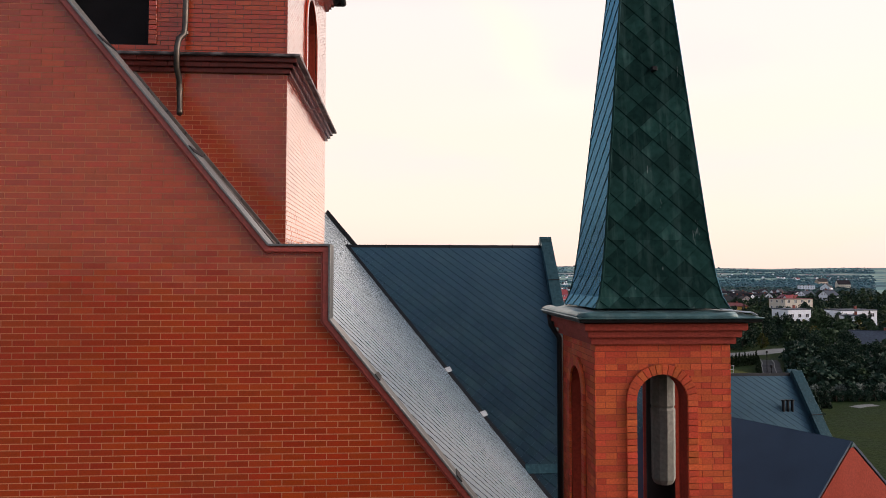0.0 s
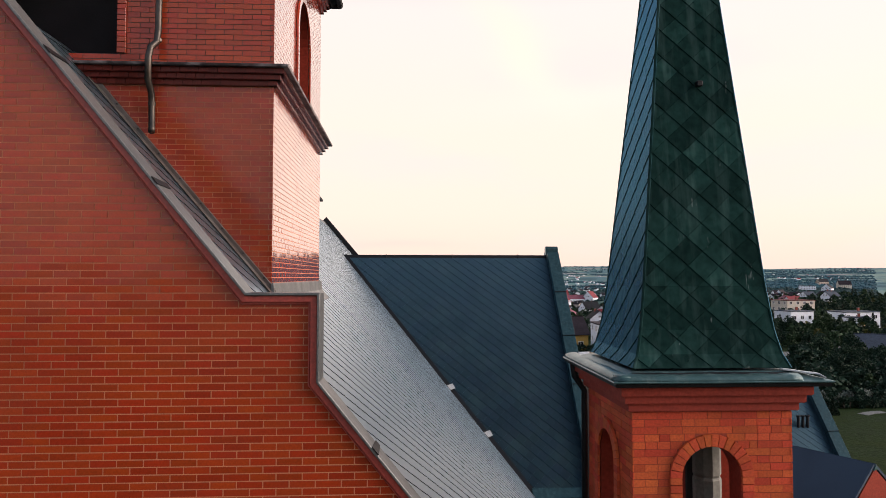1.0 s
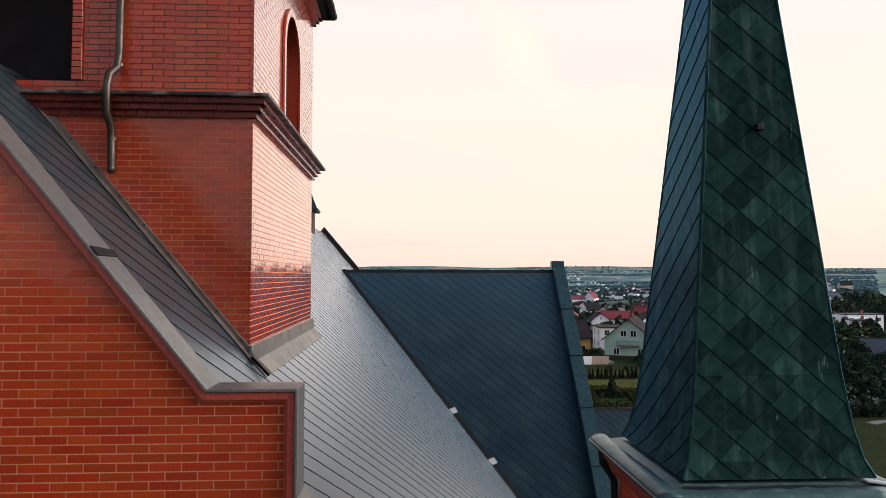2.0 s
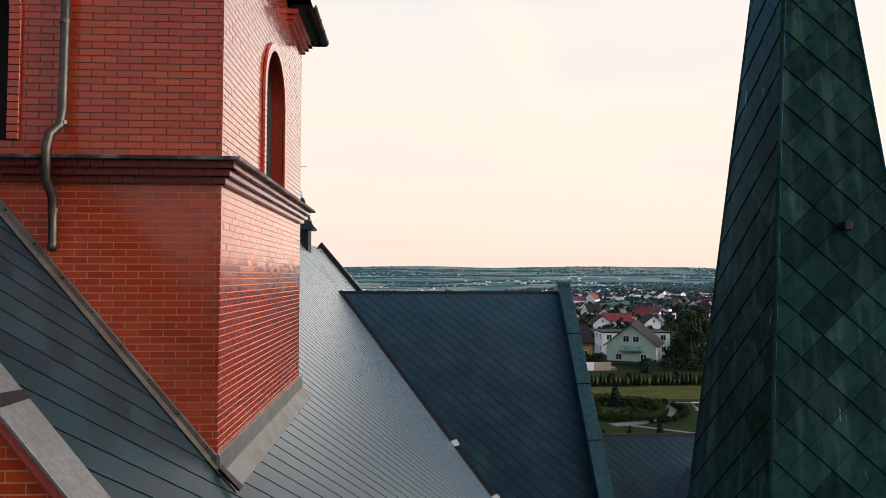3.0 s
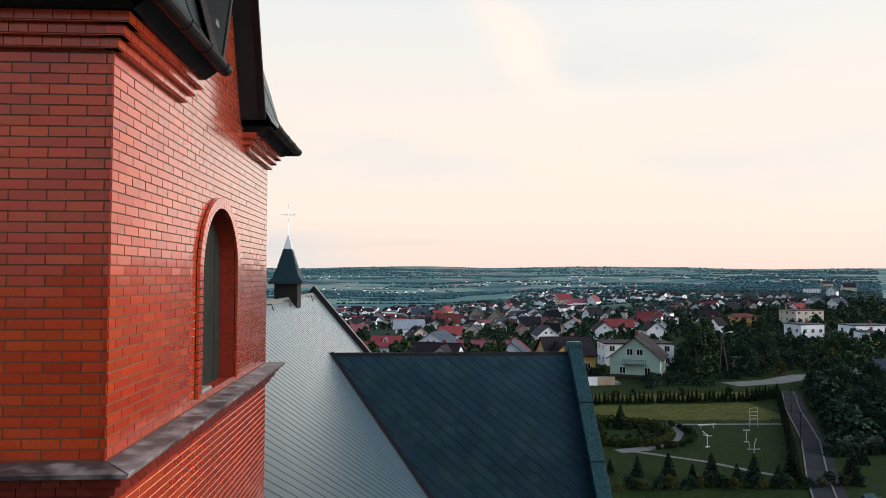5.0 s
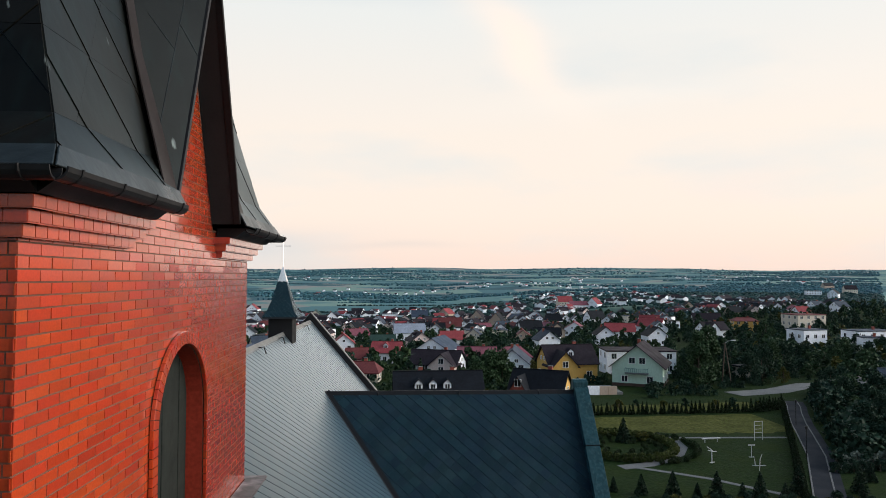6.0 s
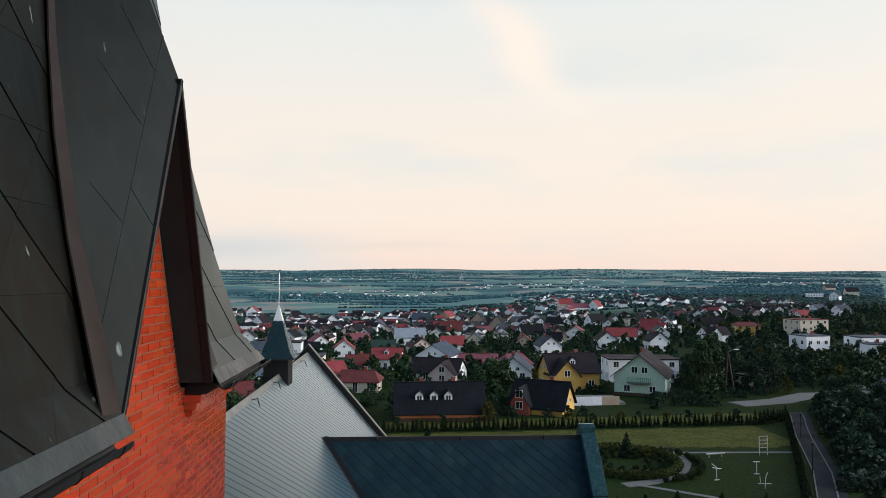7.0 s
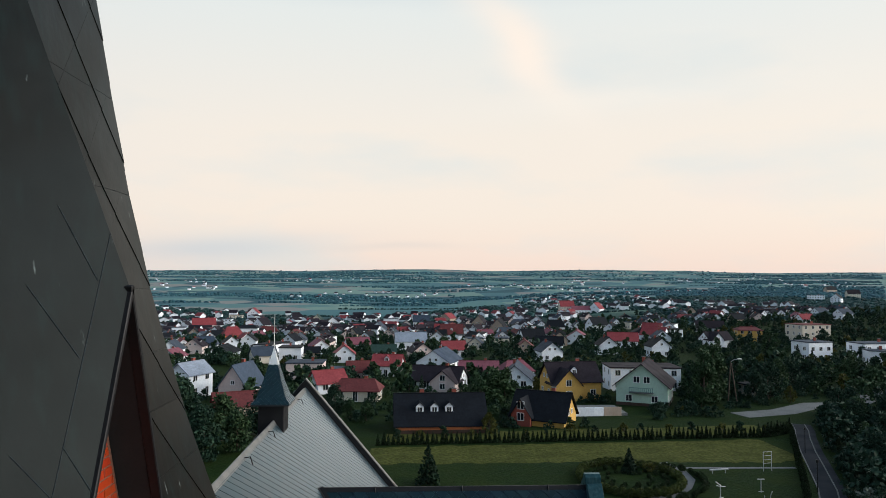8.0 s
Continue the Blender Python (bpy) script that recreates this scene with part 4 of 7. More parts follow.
for z in (18.0, 16.9, 15.85, 14.95):
    ringz = tube([(px_ + (0.03 if z > 15.5 else -0.04), py_, z - 0.02), (px_ + (0.03 if z > 15.5 else -0.04), py_, z + 0.02)], 0.054, 12)
    part("pipe_clip", ringz.mesh("pipe_clip", PIPE), None, pipe)

# flashings where the tower stands in the roof
n_roof = Vector((PITCH, 0, 1)).normalized()
down = Vector((1, 0, -PITCH)).normalized()
fs = Soup()
a, b = Vector((TX1 - 2.6, TY0, nave_z(TX1 - 2.6))), Vector((TX1 + 0.05, TY0, nave_z(TX1 + 0.05)))
fs.loft([[p + n_roof * 0.02 + Vector((0, -0.10, 0)), p + n_roof * 0.035 + Vector((0, -0.10, 0)), p + n_roof * 0.045 + Vector((0, -0.03, 0)), p + Vector((0, -0.03, 0.15)), p + Vector((0, 0.0, 0.16)), p] for p in (a, b)])
flashing = part("front_flashing", fs.mesh("front_flashing", OLD_LEAD, bevel=0.004), None, tower, "stained lead flashing with fixing studs")
for k in range(9):
    p = a.lerp(b, (k + 0.5) / 9) + Vector((0, -0.03, 0.125))
    part("stud", tube([p, p + Vector((0, -0.014, 0))], 0.013, 6).mesh("stud", DARK_METAL), None, flashing)
fs = Soup()
fs.loft([[(TX1, y, nave_z(TX1) + 0.17), (TX1 + 0.035, y, nave_z(TX1) + 0.17), Vector((TX1 + 0.035, y, nave_z(TX1 + 0.035))) + n_roof * 0.03, Vector((TX1, y, nave_z(TX1))) + down * 0.30 + n_roof * 0.028, Vector((TX1, y, nave_z(TX1))) + down * 0.30, (TX1, y, nave_z(TX1))] for y in (TY0 - 0.05, TY1 + 0.1)])
part("side_flashing", fs.mesh("side_flashing", ZINC, bevel=0.004), None, tower)
sp = Soup()
o = Vector((TX1 + 0.0, TY0 - 0.07, nave_z(TX1))) + n_roof * 0.05
sp.loft([[o + Vector((0, -0.06, 0)) + n_roof * 0.03, o + n_roof * -0.02, o + Vector((0, 0.06, 0)) + n_roof * 0.03], [o + down * 0.3 + Vector((0, -0.07, 0)) + n_roof * 0.05, o + down * 0.3 + n_roof * 0.0, o + down * 0.3 + Vector((0, 0.07, 0)) + n_roof * 0.05]])
part("flashing_spout", sp.mesh("flashing_spout", DARK_METAL), None, tower)

# ---- corner turret with copper spire ----
turret = thing("corner_turret", "square red brick corner turret with arched openings", "turret", (3.1, 9.1, GROUND))
BX0, BX1, BY0, BY1 = 2.28, 3.95, 8.26, 9.92
TOPB = 11.22
frames = {"front": (plane_frame((BX0, BY0, 0), (1, 0, 0), (0, 0, 1)), BX1 - BX0), "right": (plane_frame((BX1, BY0, 0), (0, 1, 0), (0, 0, 1)), BY1 - BY0),
          "back": (plane_frame((BX1, BY1, 0), (-1, 0, 0), (0, 0, 1)), BX1 - BX0), "left": (plane_frame((BX0, BY1, 0), (0, -1, 0), (0, 0, 1)), BY1 - BY0)}
TW = 0.31
turret_walls = {}
for key, (m, w) in frames.items():
    inset = 0.010
    s = wall_with_arch(m @ Matrix.Translation((0, 0, -0.010)), inset, w - inset, 5.0, TOPB + 0.1, w / 2 + (-0.02), TW, 8.55, 10.52, 0.25)
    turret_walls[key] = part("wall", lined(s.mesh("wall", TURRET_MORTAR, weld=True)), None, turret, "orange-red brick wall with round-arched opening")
    arch_ring(m, w / 2 - 0.02, TW, 8.55, 10.52, turret_walls[key], TURRET_BRICK, width=0.125, proud=0.03)
    corbel_rows(m, [(0, w)], TOPB - 0.03, 3, turret_walls[key], DULL_RED, high=0.085, out=0.05, unit=2.2)
base = Soup()
base.box((BX0 + 0.002, BY0 + 0.002, GROUND), (BX1 - 0.002, BY1 - 0.002, 8.45))
part("base", base.mesh("base", FAR_BRICK), None, turret)
post, rp = Soup(), random.Random(3)
post.loft([[(3.46 + rr * (1 + 0.03 * rp.uniform(-1, 1)) * math.cos(math.pi * (k + 0.5) / 5), 9.2 + rr * (1 + 0.03 * rp.uniform(-1, 1)) * math.sin(math.pi * (k + 0.5) / 5), z) for k in range(10)]
           for z, rr in ((9.25, 0.08), (9.27, 0.125), (9.33, 0.15), (9.6, 0.155), (9.95, 0.158), (10.24, 0.16), (10.27, 0.145), (10.30, 0.16), (10.7, 0.157), (11.25, 0.155))])
# board added to darken the view through the turret
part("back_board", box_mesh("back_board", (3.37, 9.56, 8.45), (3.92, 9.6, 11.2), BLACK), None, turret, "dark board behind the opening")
part("pillar", post.mesh("pillar", CONCRETE), None, turret, "stained pale concrete pillar inside the opening")

spire = thing("turret_spire", "tapering dark green copper spire with diamond sheets", "spire", (3.13, 9.09, 11.5))
SX, SY = 3.13, 9.09
SPRO = [(11.50, 1.10), (11.545, 1.09), (11.58, 0.90), (11.615, 0.82), (11.75, 0.76), (12.0, 0.705), (12.45, 0.648), (19.0, 0.008)]
tray = Soup()
tray.loft([[(SX + h * sx, SY + h * sy, z) for sx, sy in ((1, -1), (1, 1), (-1, 1), (-1, -1))] for z, h in ((11.502, 1.10), (11.508, 1.115), (11.522, 1.112), (11.53, 1.07), (11.56, 0.94), (11.59, 0.84))])
fascia = Soup()
fascia.loft([[(SX + h * sx, SY + h * sy, z) for sx, sy in ((1, -1), (1, 1), (-1, 1), (-1, -1))] for z, h in ((11.455, 1.0), (11.465, 1.085), (11.50, 1.095))])
part("fascia", fascia.mesh("fascia", DARK_METAL, bevel=0.004), None, spire, "black metal fascia under the eaves tray")
part("eaves_tray", tray.mesh("eaves_tray", TEAL_SHEET, bevel=0.008), None, spire, "pale green weathered eaves tray with rolled edge")
body = Soup()
body.loft([[(SX + h * sx, SY + h * sy, z) for sx, sy in ((1, -1), (1, 1), (-1, 1), (-1, -1))] for z, h in SPRO[3:]])
part("spire_core", body.mesh("spire_core", COPPER), None, spire)
for sx, sy, ux, uy in ((0, -1, 1, 0), (1, 0, 0, 1), (0, 1, -1, 0), (-1, 0, 0, -1)):
    run_up, sheets = 0.0, {}
    for (za, ha), (zb, hb) in zip(SPRO[3:], SPRO[4:]):
        q = [Vector((SX + sx * h + ux * h * k, SY + sy * h + uy * h * k, z)) for z, h, k in ((za, ha, -1), (za, ha, 1), (zb, hb, 1), (zb, hb, -1))]
        m = plane_frame(q[0], q[1] - q[0], q[3] - q[0])
        # one continuous diamond grid up the face
        mm = m @ Matrix.Translation(((q[1] - q[0]).length / 2, -run_up, 0))
        run_up += math.hypot(zb - za, ha - hb)
        clad(mm, flat(mm, q), 0.235, 0.92, sheets, 0.007, fold=0.010, flip=-1 if sx < 0 else 1, joint=0.003)
    face = Soup()
    face.loft([[(SX + 0.985 * h * (sx + ux * k), SY + 0.985 * h * (sy + uy * k), z) for k in (-1, 1)] for z, h in SPRO[3:]], closed=False, caps=False)
    face = part("spire_face", face.mesh("spire_face", COPPER), None, spire)
    hang_sheets(sheets, face, COPPER, sx < 0 or sy < 0)
    # seam rolls up the arris
    hx, hy = sx + ux, sy + uy
    roll = tube([(SX + hx * h, SY + hy * h, z) for z, h in SPRO[3:]], 0.016, 6)
    part("arris_roll", roll.mesh("arris_roll", COPPER), None, spire)
hook = Soup()
hook.box((SX + 0.02, SY - 0.50, 14.62), (SX + 0.08, SY - 0.42, 14.68))
part("roof_hook", hook.mesh("roof_hook", DARK_METAL, bevel=0.006), None, spire)
# the dented roll of sheet lapped over the tray's front and side edges
rr = random.Random(11)
for ex, ey, fx, fy in ((-1.0, -1.0, 0.74, -1.0), (-1.0, 1.0, -1.0, -1.0)):
    rings, n = [], 17
    ax, ay = (0.0, 1.0) if ey == fy else (1.0, 0.0)
    for k in range(n + 1):
        f = k / n
        x, y = SX + 1.07 * (ex + (fx - ex) * f), SY + 1.07 * (ey + (fy - ey) * f)
        dent = rr.uniform(-0.007, 0.007)
        ring = []
        for u, h in ((-0.035, 11.512), (-0.025, 11.548), (0.02, 11.572), (0.08, 11.582), (0.13, 11.575 + dent), (0.145 + dent, 11.56), (0.10, 11.545)):
            ring.append((x + ax * (u + dent * 0.4), y + ay * (u + dent * 0.4), h + dent * (0.8 if 0 < u < 0.12 else 0.2)))
        rings.append(ring)
    roll = Soup()
    roll.loft(rings)
    part("tray_roll", roll.mesh("tray_roll", TEAL_SHEET, smooth=True), None, spire, "pale dented roll of sheet along the tray")
# solid dark strip that draws the shade in the gap behind the roll
lap_shade = Soup()
lap_shade.loft([[(SX + x, SY - 0.925 + 0.012 * math.sin(x * 9), 11.566), (SX + x, SY - 0.885 + 0.014 * math.sin(x * 7 + 1), 11.584), (SX + x, SY - 0.88, 11.57)] for x in [-0.86 + 1.62 * k / 14 for k in range(15)]])
part("open_lap", lap_shade.mesh("open_lap", DARK_METAL), None, spire, "dark open lap behind the roll")
bent = Soup()
bent.loft([[(SX + x, SY + y - 0.03, z), (SX + x, SY + y - 0.02, z + 0.016), (SX + x, SY + y + 0.05, z + 0.018), (SX + x, SY + y + 0.06, z)] for x, y, z in ((0.70, -0.86, 11.60), (0.80, -0.90, 11.592), (0.92, -0.96, 11.575), (1.0, -1.0, 11.572), (1.04, -1.05, 11.54))])
part("bent_sheet", bent.mesh("bent_sheet", PALE_SLATE, bevel=0.003), None, spire, "bleached bent end of the tray sheet")

drain = thing("turret_downpipe", "black rainwater pipe beside the turret", "pipe", (BX0 - 0.2, BY1 + 0.1, GROUND))
run = tube([(BX0 - 0.16, BY1 + 0.12, 11.46), (BX0 - 0.14, BY1 + 0.12, 11.3), (BX0 - 0.02, BY1 + 0.1, 11.12), (BX0 - 0.02, BY1 + 0.1, 10.9), (BX0 - 0.02, BY1 + 0.1, 5.0)], 0.045, 10)
part("pipe_run", run.mesh("pipe_run", DARK_METAL, smooth=True), None, drain)

# ---- ridge turret with a cross ----
fleche = thing("ridge_turret", "small dark ridge turret with slate cap and cross", "turret", (AX - 0.1, 37.2, RIDGE - 1.4))
fx, fy = AX - 0.1, 37.2
s = Soup()
s.loft([[(fx + 0.50 * a, fy + 0.50 * b, z) for a, b in ((1, -1), (1, 1), (-1, 1), (-1, -1))] for z in (14.5, 16.52)])
part("shaft", s.mesh("shaft", DARK_METAL, bevel=0.02), None, fleche, "black sheet-clad square shaft")
s = Soup()
s.loft([[(fx + h * a, fy + h * b, z) for a, b in ((1, -1), (1, 1), (-1, 1), (-1, -1))] for z, h in ((16.46, 0.72), (16.52, 0.73), (16.75, 0.55), (17.2, 0.39), (18.0, 0.17))])
fcap = part("cap", s.mesh("cap", SLATE_BED), None, fleche, "flared blue slate cap")
for sx, sy, ux, uy in ((0, -1, 1, 0), (1, 0, 0, 1), (0, 1, -1, 0), (-1, 0, 0, -1)):
    for (za, ha), (zb, hb) in (((16.52, 0.73), (16.75, 0.55)), ((16.75, 0.55), (17.2, 0.39)), ((17.2, 0.39), (18.0, 0.17))):
        q = [Vector((fx + sx * h + ux * h * k, fy + sy * h + uy * h * k, z)) for z, h, k in ((za, ha, -1), (za, ha, 1), (zb, hb, 1), (zb, hb, -1))]
        m = plane_frame(q[0], q[1] - q[0], q[3] - q[0])
        region = anticlockwise(flat(m, q))
        lay(m, region, slate_cells(*bounds(region), 0.14, lift=0.02), fcap, ("slate", "slate_field"), (SLATE,))
s = Soup()
s.loft([[(fx + h * a, fy + h * b, z) for a, b in ((1, -1), (1, 1), (-1, 1), (-1, -1))] for z, h in ((17.97, 0.185), (18.02, 0.18), (18.62, 0.02))])
part("tip", s.mesh("tip", material("bright_tin", (0.8, 0.8, 0.78), rough=0.3, metal=0.5)), None, fleche, "bright tin tip")
part("cross", tube([(fx, fy, 18.5), (fx, fy, 19.95)], 0.014, 6).mesh("cross", STEEL), None, fleche, "thin metal cross")
part("cross", tube([(fx - 0.32, fy, 19.5), (fx + 0.32, fy, 19.5)], 0.012, 6).mesh("cross", STEEL), None, fleche)
for z, t in ((15.45, 35.2), (15.6, 31.5), (15.9, 42.0)):
    h = tube([(AX + 0.1, t, RIDGE - 0.08), (AX + 0.28, t, RIDGE - 0.05), (AX + 0.36, t, RIDGE - 0.3)], 0.02, 6)
    part("roof_hook", h.mesh("roof_hook", DARK_METAL), None, church)

# ---- low side wing and chapel wing ----
wing = thing("sacristy_wing", "low brick wing with blue slate roof", "building", (14, 38, GROUND))
WR, WYR, WE = 6.75, 37.0, 21.0
wp = 1.15
wslope = [(7.5, WYR, WR), (7.5, WYR - 7, WR - 7 * wp), (WE, WYR - 7, WR - 7 * wp), (WE, WYR, WR)]
wbed = roof_slab("roof_slope", wslope, 0.12, SLATE_BED, wing, "blue slate slope")
roof_slab("roof_slope", [(WE, WYR, WR), (WE, WYR + 7, WR - 7 * wp), (7.5, WYR + 7, WR - 7 * wp), (7.5, WYR, WR)], 0.12, SLATE, wing)
s = Soup()
s.prism([(WE, WYR - 7, GROUND), (WE, WYR - 7, WR - 7 * wp), (WE, WYR, WR + 0.05), (WE, WYR + 7, WR - 7 * wp), (WE, WYR + 7, GROUND)], (0.4, 0, 0))
s.box((7.5, WYR - 6.6, GROUND), (WE, WYR + 6.6, WR - 7 * wp - 0.1))
part("wall", s.mesh("wall", FAR_BRICK), None, wing)
coping_run(WE - 0.05, WE + 0.5, (0, WYR, WR), (0, WYR - 7, WR - 7 * wp), 0.34, 4, COPING_SHEET, wing)
coping_run(WE - 0.05, WE + 0.5, (0, WYR, WR), (0, WYR + 7, WR - 7 * wp), 0.34, 4, COPING_SHEET, wing)
s = Soup()
s.loft([[(x, WYR - 0.12, WR - 0.1), (x, WYR - 0.02, WR + 0.04), (x, WYR + 0.02, WR + 0.04), (x, WYR + 0.12, WR - 0.1)] for x in (7.5, WE)])
part("ridge_cap", s.mesh("ridge_cap", DARK_METAL), None, wing)
vent = thing("roof_vents", "three small dark roof vent pipes on the slate", "vent", (20.0, WYR - 1.5, WR - 1.5 * wp))
for k in range(3):
    x = 19.75 + k * 0.24
    part("vent_pipe", tube([(x, WYR - 1.5, WR - 1.75), (x, WYR - 1.5, WR - 1.2)], 0.07, 8).mesh("vent_pipe", DARK_METAL), None, vent)
    part("vent_cap", tube([(x, WYR - 1.5, WR - 1.2), (x, WYR - 1.5, WR - 1.14)], 0.11, 8).mesh("vent_cap", DARK_METAL), None, vent)

chapel = thing("chapel_wing", "low chapel wing with slate roof and brick gable", "building", (15, 31, GROUND))
CA, CB = Vector((17.8, 27.0, 5.4)), Vector((12.6, 37.0, 5.4))
cd = (CB - CA).normalized()
cs = Vector((cd.y, -cd.x, 0))
CH, CP = 5.2, 0.8
drop = Vector((0, 0, -CH * CP))
cbed = {}
for sgn in (-1, 1):
    pts = [CA, CA + cs * CH * sgn + drop, CB + cs * CH * sgn + drop, CB]
    if sgn > 0:
        pts = pts[::-1]
    cbed[sgn] = (pts, roof_slab("roof_slope", pts, 0.1, SKY_BLUED_SLATE, chapel, "dark blue slate slope"))
s = Soup()
g = [CA + cs * (CH - 0.1) + drop, CA + Vector((0, 0, -0.1)), CA - cs * (CH - 0.1) + drop, CA - cs * (CH - 0.1) + Vector((0, 0, GROUND - CA.z)), CA + cs * (CH - 0.1) + Vector((0, 0, GROUND - CA.z))]
s.prism(g, cd * 0.3)
part("gable", s.mesh("gable", FAR_BRICK), None, chapel, "red brick gable")
s = Soup()
s.loft([[p - cs * 0.16 + Vector((0, 0, -0.14)), p + Vector((0, 0, 0.05)), p + cs * 0.16 + Vector((0, 0, -0.14))] for p in (CA - cd * 0.05, CB)])
part("ridge_cap", s.mesh("ridge_cap", TEAL_SHEET), None, chapel)

# ---- ground to the horizon ----
def land(x, y):
    """Height of the land."""
    r = math.hypot(x, y)
    z = GROUND - 0.9 * min(max((y - 100) / 60, 0), 1)
    z -= 18.0 * min(max((y - 170) / 400, 0), 1) + 1.2 * math.exp(-((y - 212) / 38) ** 2)
    far = max(y - 900, 0) / 3800
    z += 101 * min(far, 1.3) ** 1.5
    rise = min(max((x - 60) / 260, 0), 1) * min(max((y - 120) / 350, 0), 1) * (1 - min(max((y - 1500) / 2000, 0), 1))
    z += 17 * rise
    if r > 150:
        z += (noise.noise(Vector((x / 420, y / 420, 3.1))) * 6 + noise.noise(Vector((x / 900, y / 1500, 7.7))) * 14 * min(r / 2500, 1.4)) * min((r - 150) / 600, 1)
    return z


def ground_sheet():
    us = sorted({*[round(-120 + 4 * k, 3) for k in range(81)]} | {round(math.copysign(200 * 1.16 ** k, s), 2) for k in range(22) for s in (-1, 1)} | {-160.0, 220.0})
    xs = [x for x in us if abs(x) <= 4700]
    ys = sorted({round(-60 + 4 * k, 3) for k in range(66)} | {round(204 * 1.05 ** k, 2) for k in range(65)} | {round(-60 - 60 * 1.3 ** k, 2) for k in range(16)})
    ys = [y for y in ys if -4000 <= y <= 4650]
    verts = [(x, y, land(x, y)) for y in ys for x in xs]
    n = len(xs)
    faces = [(j * n + i, j * n + i + 1, j * n + n + i + 1, j * n + n + i) for j in range(len(ys) - 1) for i in range(n - 1)]
    return mesh("ground", verts, faces, None, True)


GRASS = material("mown_grass", (0.0095, 0.0220, 0.0050), rough=0.9, grain=3, grain_amount=0.4, stain=0.22, stain_amount=0.7, stain_colour=(0.022, 0.033, 0.008), bump=1.0, bump_dist=0.12, spec=0.05)
def add_hazy_fields(m):
    """Beyond the town the land is a quilt of pale, tan and dark fields, with blue haze mixed into their colours."""
    nodes, links = m.node_tree.nodes, m.node_tree.links
    b = nodes["Principled BSDF"]
    near = b.inputs["Base Color"].links[0].from_socket
    geo = nodes.new("ShaderNodeNewGeometry")
    squash = nodes.new("ShaderNodeMapping")
    squash.inputs["Scale"].default_value = (1 / 95, 1 / 120, 0.0)
    links.new(geo.outputs["Position"], squash.inputs[0])
    cells = nodes.new("ShaderNodeTexVoronoi")
    cells.inputs["Scale"].default_value = 1.0
    links.new(squash.outputs[0], cells.inputs["Vector"])
    split = nodes.new("ShaderNodeSeparateColor")
    links.new(cells.outputs["Color"], split.inputs[0])
    # field tones carry the blue of the haze; they fade in with distance
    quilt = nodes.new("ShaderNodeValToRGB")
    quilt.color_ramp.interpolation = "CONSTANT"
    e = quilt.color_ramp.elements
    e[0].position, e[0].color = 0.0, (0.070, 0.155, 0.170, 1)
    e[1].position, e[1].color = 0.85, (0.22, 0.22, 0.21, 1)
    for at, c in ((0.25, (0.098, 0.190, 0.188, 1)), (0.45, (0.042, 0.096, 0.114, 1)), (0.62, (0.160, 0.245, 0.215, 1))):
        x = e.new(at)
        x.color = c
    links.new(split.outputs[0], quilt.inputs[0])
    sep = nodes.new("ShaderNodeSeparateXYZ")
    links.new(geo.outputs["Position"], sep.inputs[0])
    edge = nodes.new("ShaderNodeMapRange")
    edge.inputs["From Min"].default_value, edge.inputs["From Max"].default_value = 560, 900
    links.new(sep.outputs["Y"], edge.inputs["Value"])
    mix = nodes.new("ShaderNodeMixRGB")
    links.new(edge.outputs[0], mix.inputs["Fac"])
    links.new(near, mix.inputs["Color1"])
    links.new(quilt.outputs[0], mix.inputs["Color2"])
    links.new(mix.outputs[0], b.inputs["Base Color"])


add_hazy_fields(GRASS)
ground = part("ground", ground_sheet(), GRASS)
tagged(ground, "rolling green land with fields to the horizon", "ground", kind="structure")

# ---- town materials ----
def plaster(name, colour):
    return material(name, colour, rough=0.85, grain=3, grain_amount=0.08, stain=0.35, stain_amount=0.3, stain_colour=tuple(c * 0.62 for c in colour), streak=0.15, streak_colour=tuple(c * 0.5 for c in colour))


def roofing(name, colour):
    return material(name, (colour[0] * 0.76, colour[1] * 0.8, colour[2] * 0.9), rough=0.7, spec=0.12, grain=2.5, grain_amount=0.25, stain=0.4, stain_amount=0.4, piece=0.06, bump=0.3, bump_dist=0.03)


WHITE, CREAM, PINK = plaster("white_plaster", (0.82, 0.85, 0.90)), plaster("cream_plaster", (0.60, 0.54, 0.45)), plaster("pink_plaster", (0.62, 0.50, 0.47))
YELLOW, MINT, TAN, ORANGE = plaster("ochre_plaster", (0.55, 0.33, 0.08)), plaster("mint_plaster", (0.42, 0.57, 0.47)), plaster("tan_plaster", (0.42, 0.33, 0.26)), plaster("orange_plaster", (0.50, 0.16, 0.06))
R_RED, R_BLACK, R_PLUM = roofing("red_roof_tiles", (0.30, 0.058, 0.058)), roofing("black_roof_tiles", (0.009, 0.011, 0.014)), roofing("plum_roof_tiles", (0.024, 0.017, 0.021))
R_GREY, R_GREEN, R_BLUE, R_BROWN = roofing("grey_roof_sheet", (0.052, 0.066, 0.082)), roofing("dark_green_roof", (0.03, 0.06, 0.045)), roofing("blue_grey_roof", (0.06, 0.08, 0.105)), roofing("brown_red_roof", (0.16, 0.042, 0.038))
R_SILVER = roofing("silvery_sheet_roof", (0.30, 0.33, 0.36))
# dark plinth colour, put in for the bushes and deep shade at house feet
DARK_FOOT = plaster("dark_house_foot", (0.06, 0.035, 0.025))
R_ROSE = roofing("rose_roof_sheet", (0.26, 0.085, 0.10))
CHIMNEY = material("chimney_brick", (0.26, 0.06, 0.04), rough=0.8, grain=6, stain=1.0)
FRAME = material("white_window_frame", (0.75, 0.75, 0.74), rough=0.4, stain_amount=0.1, bump=0)
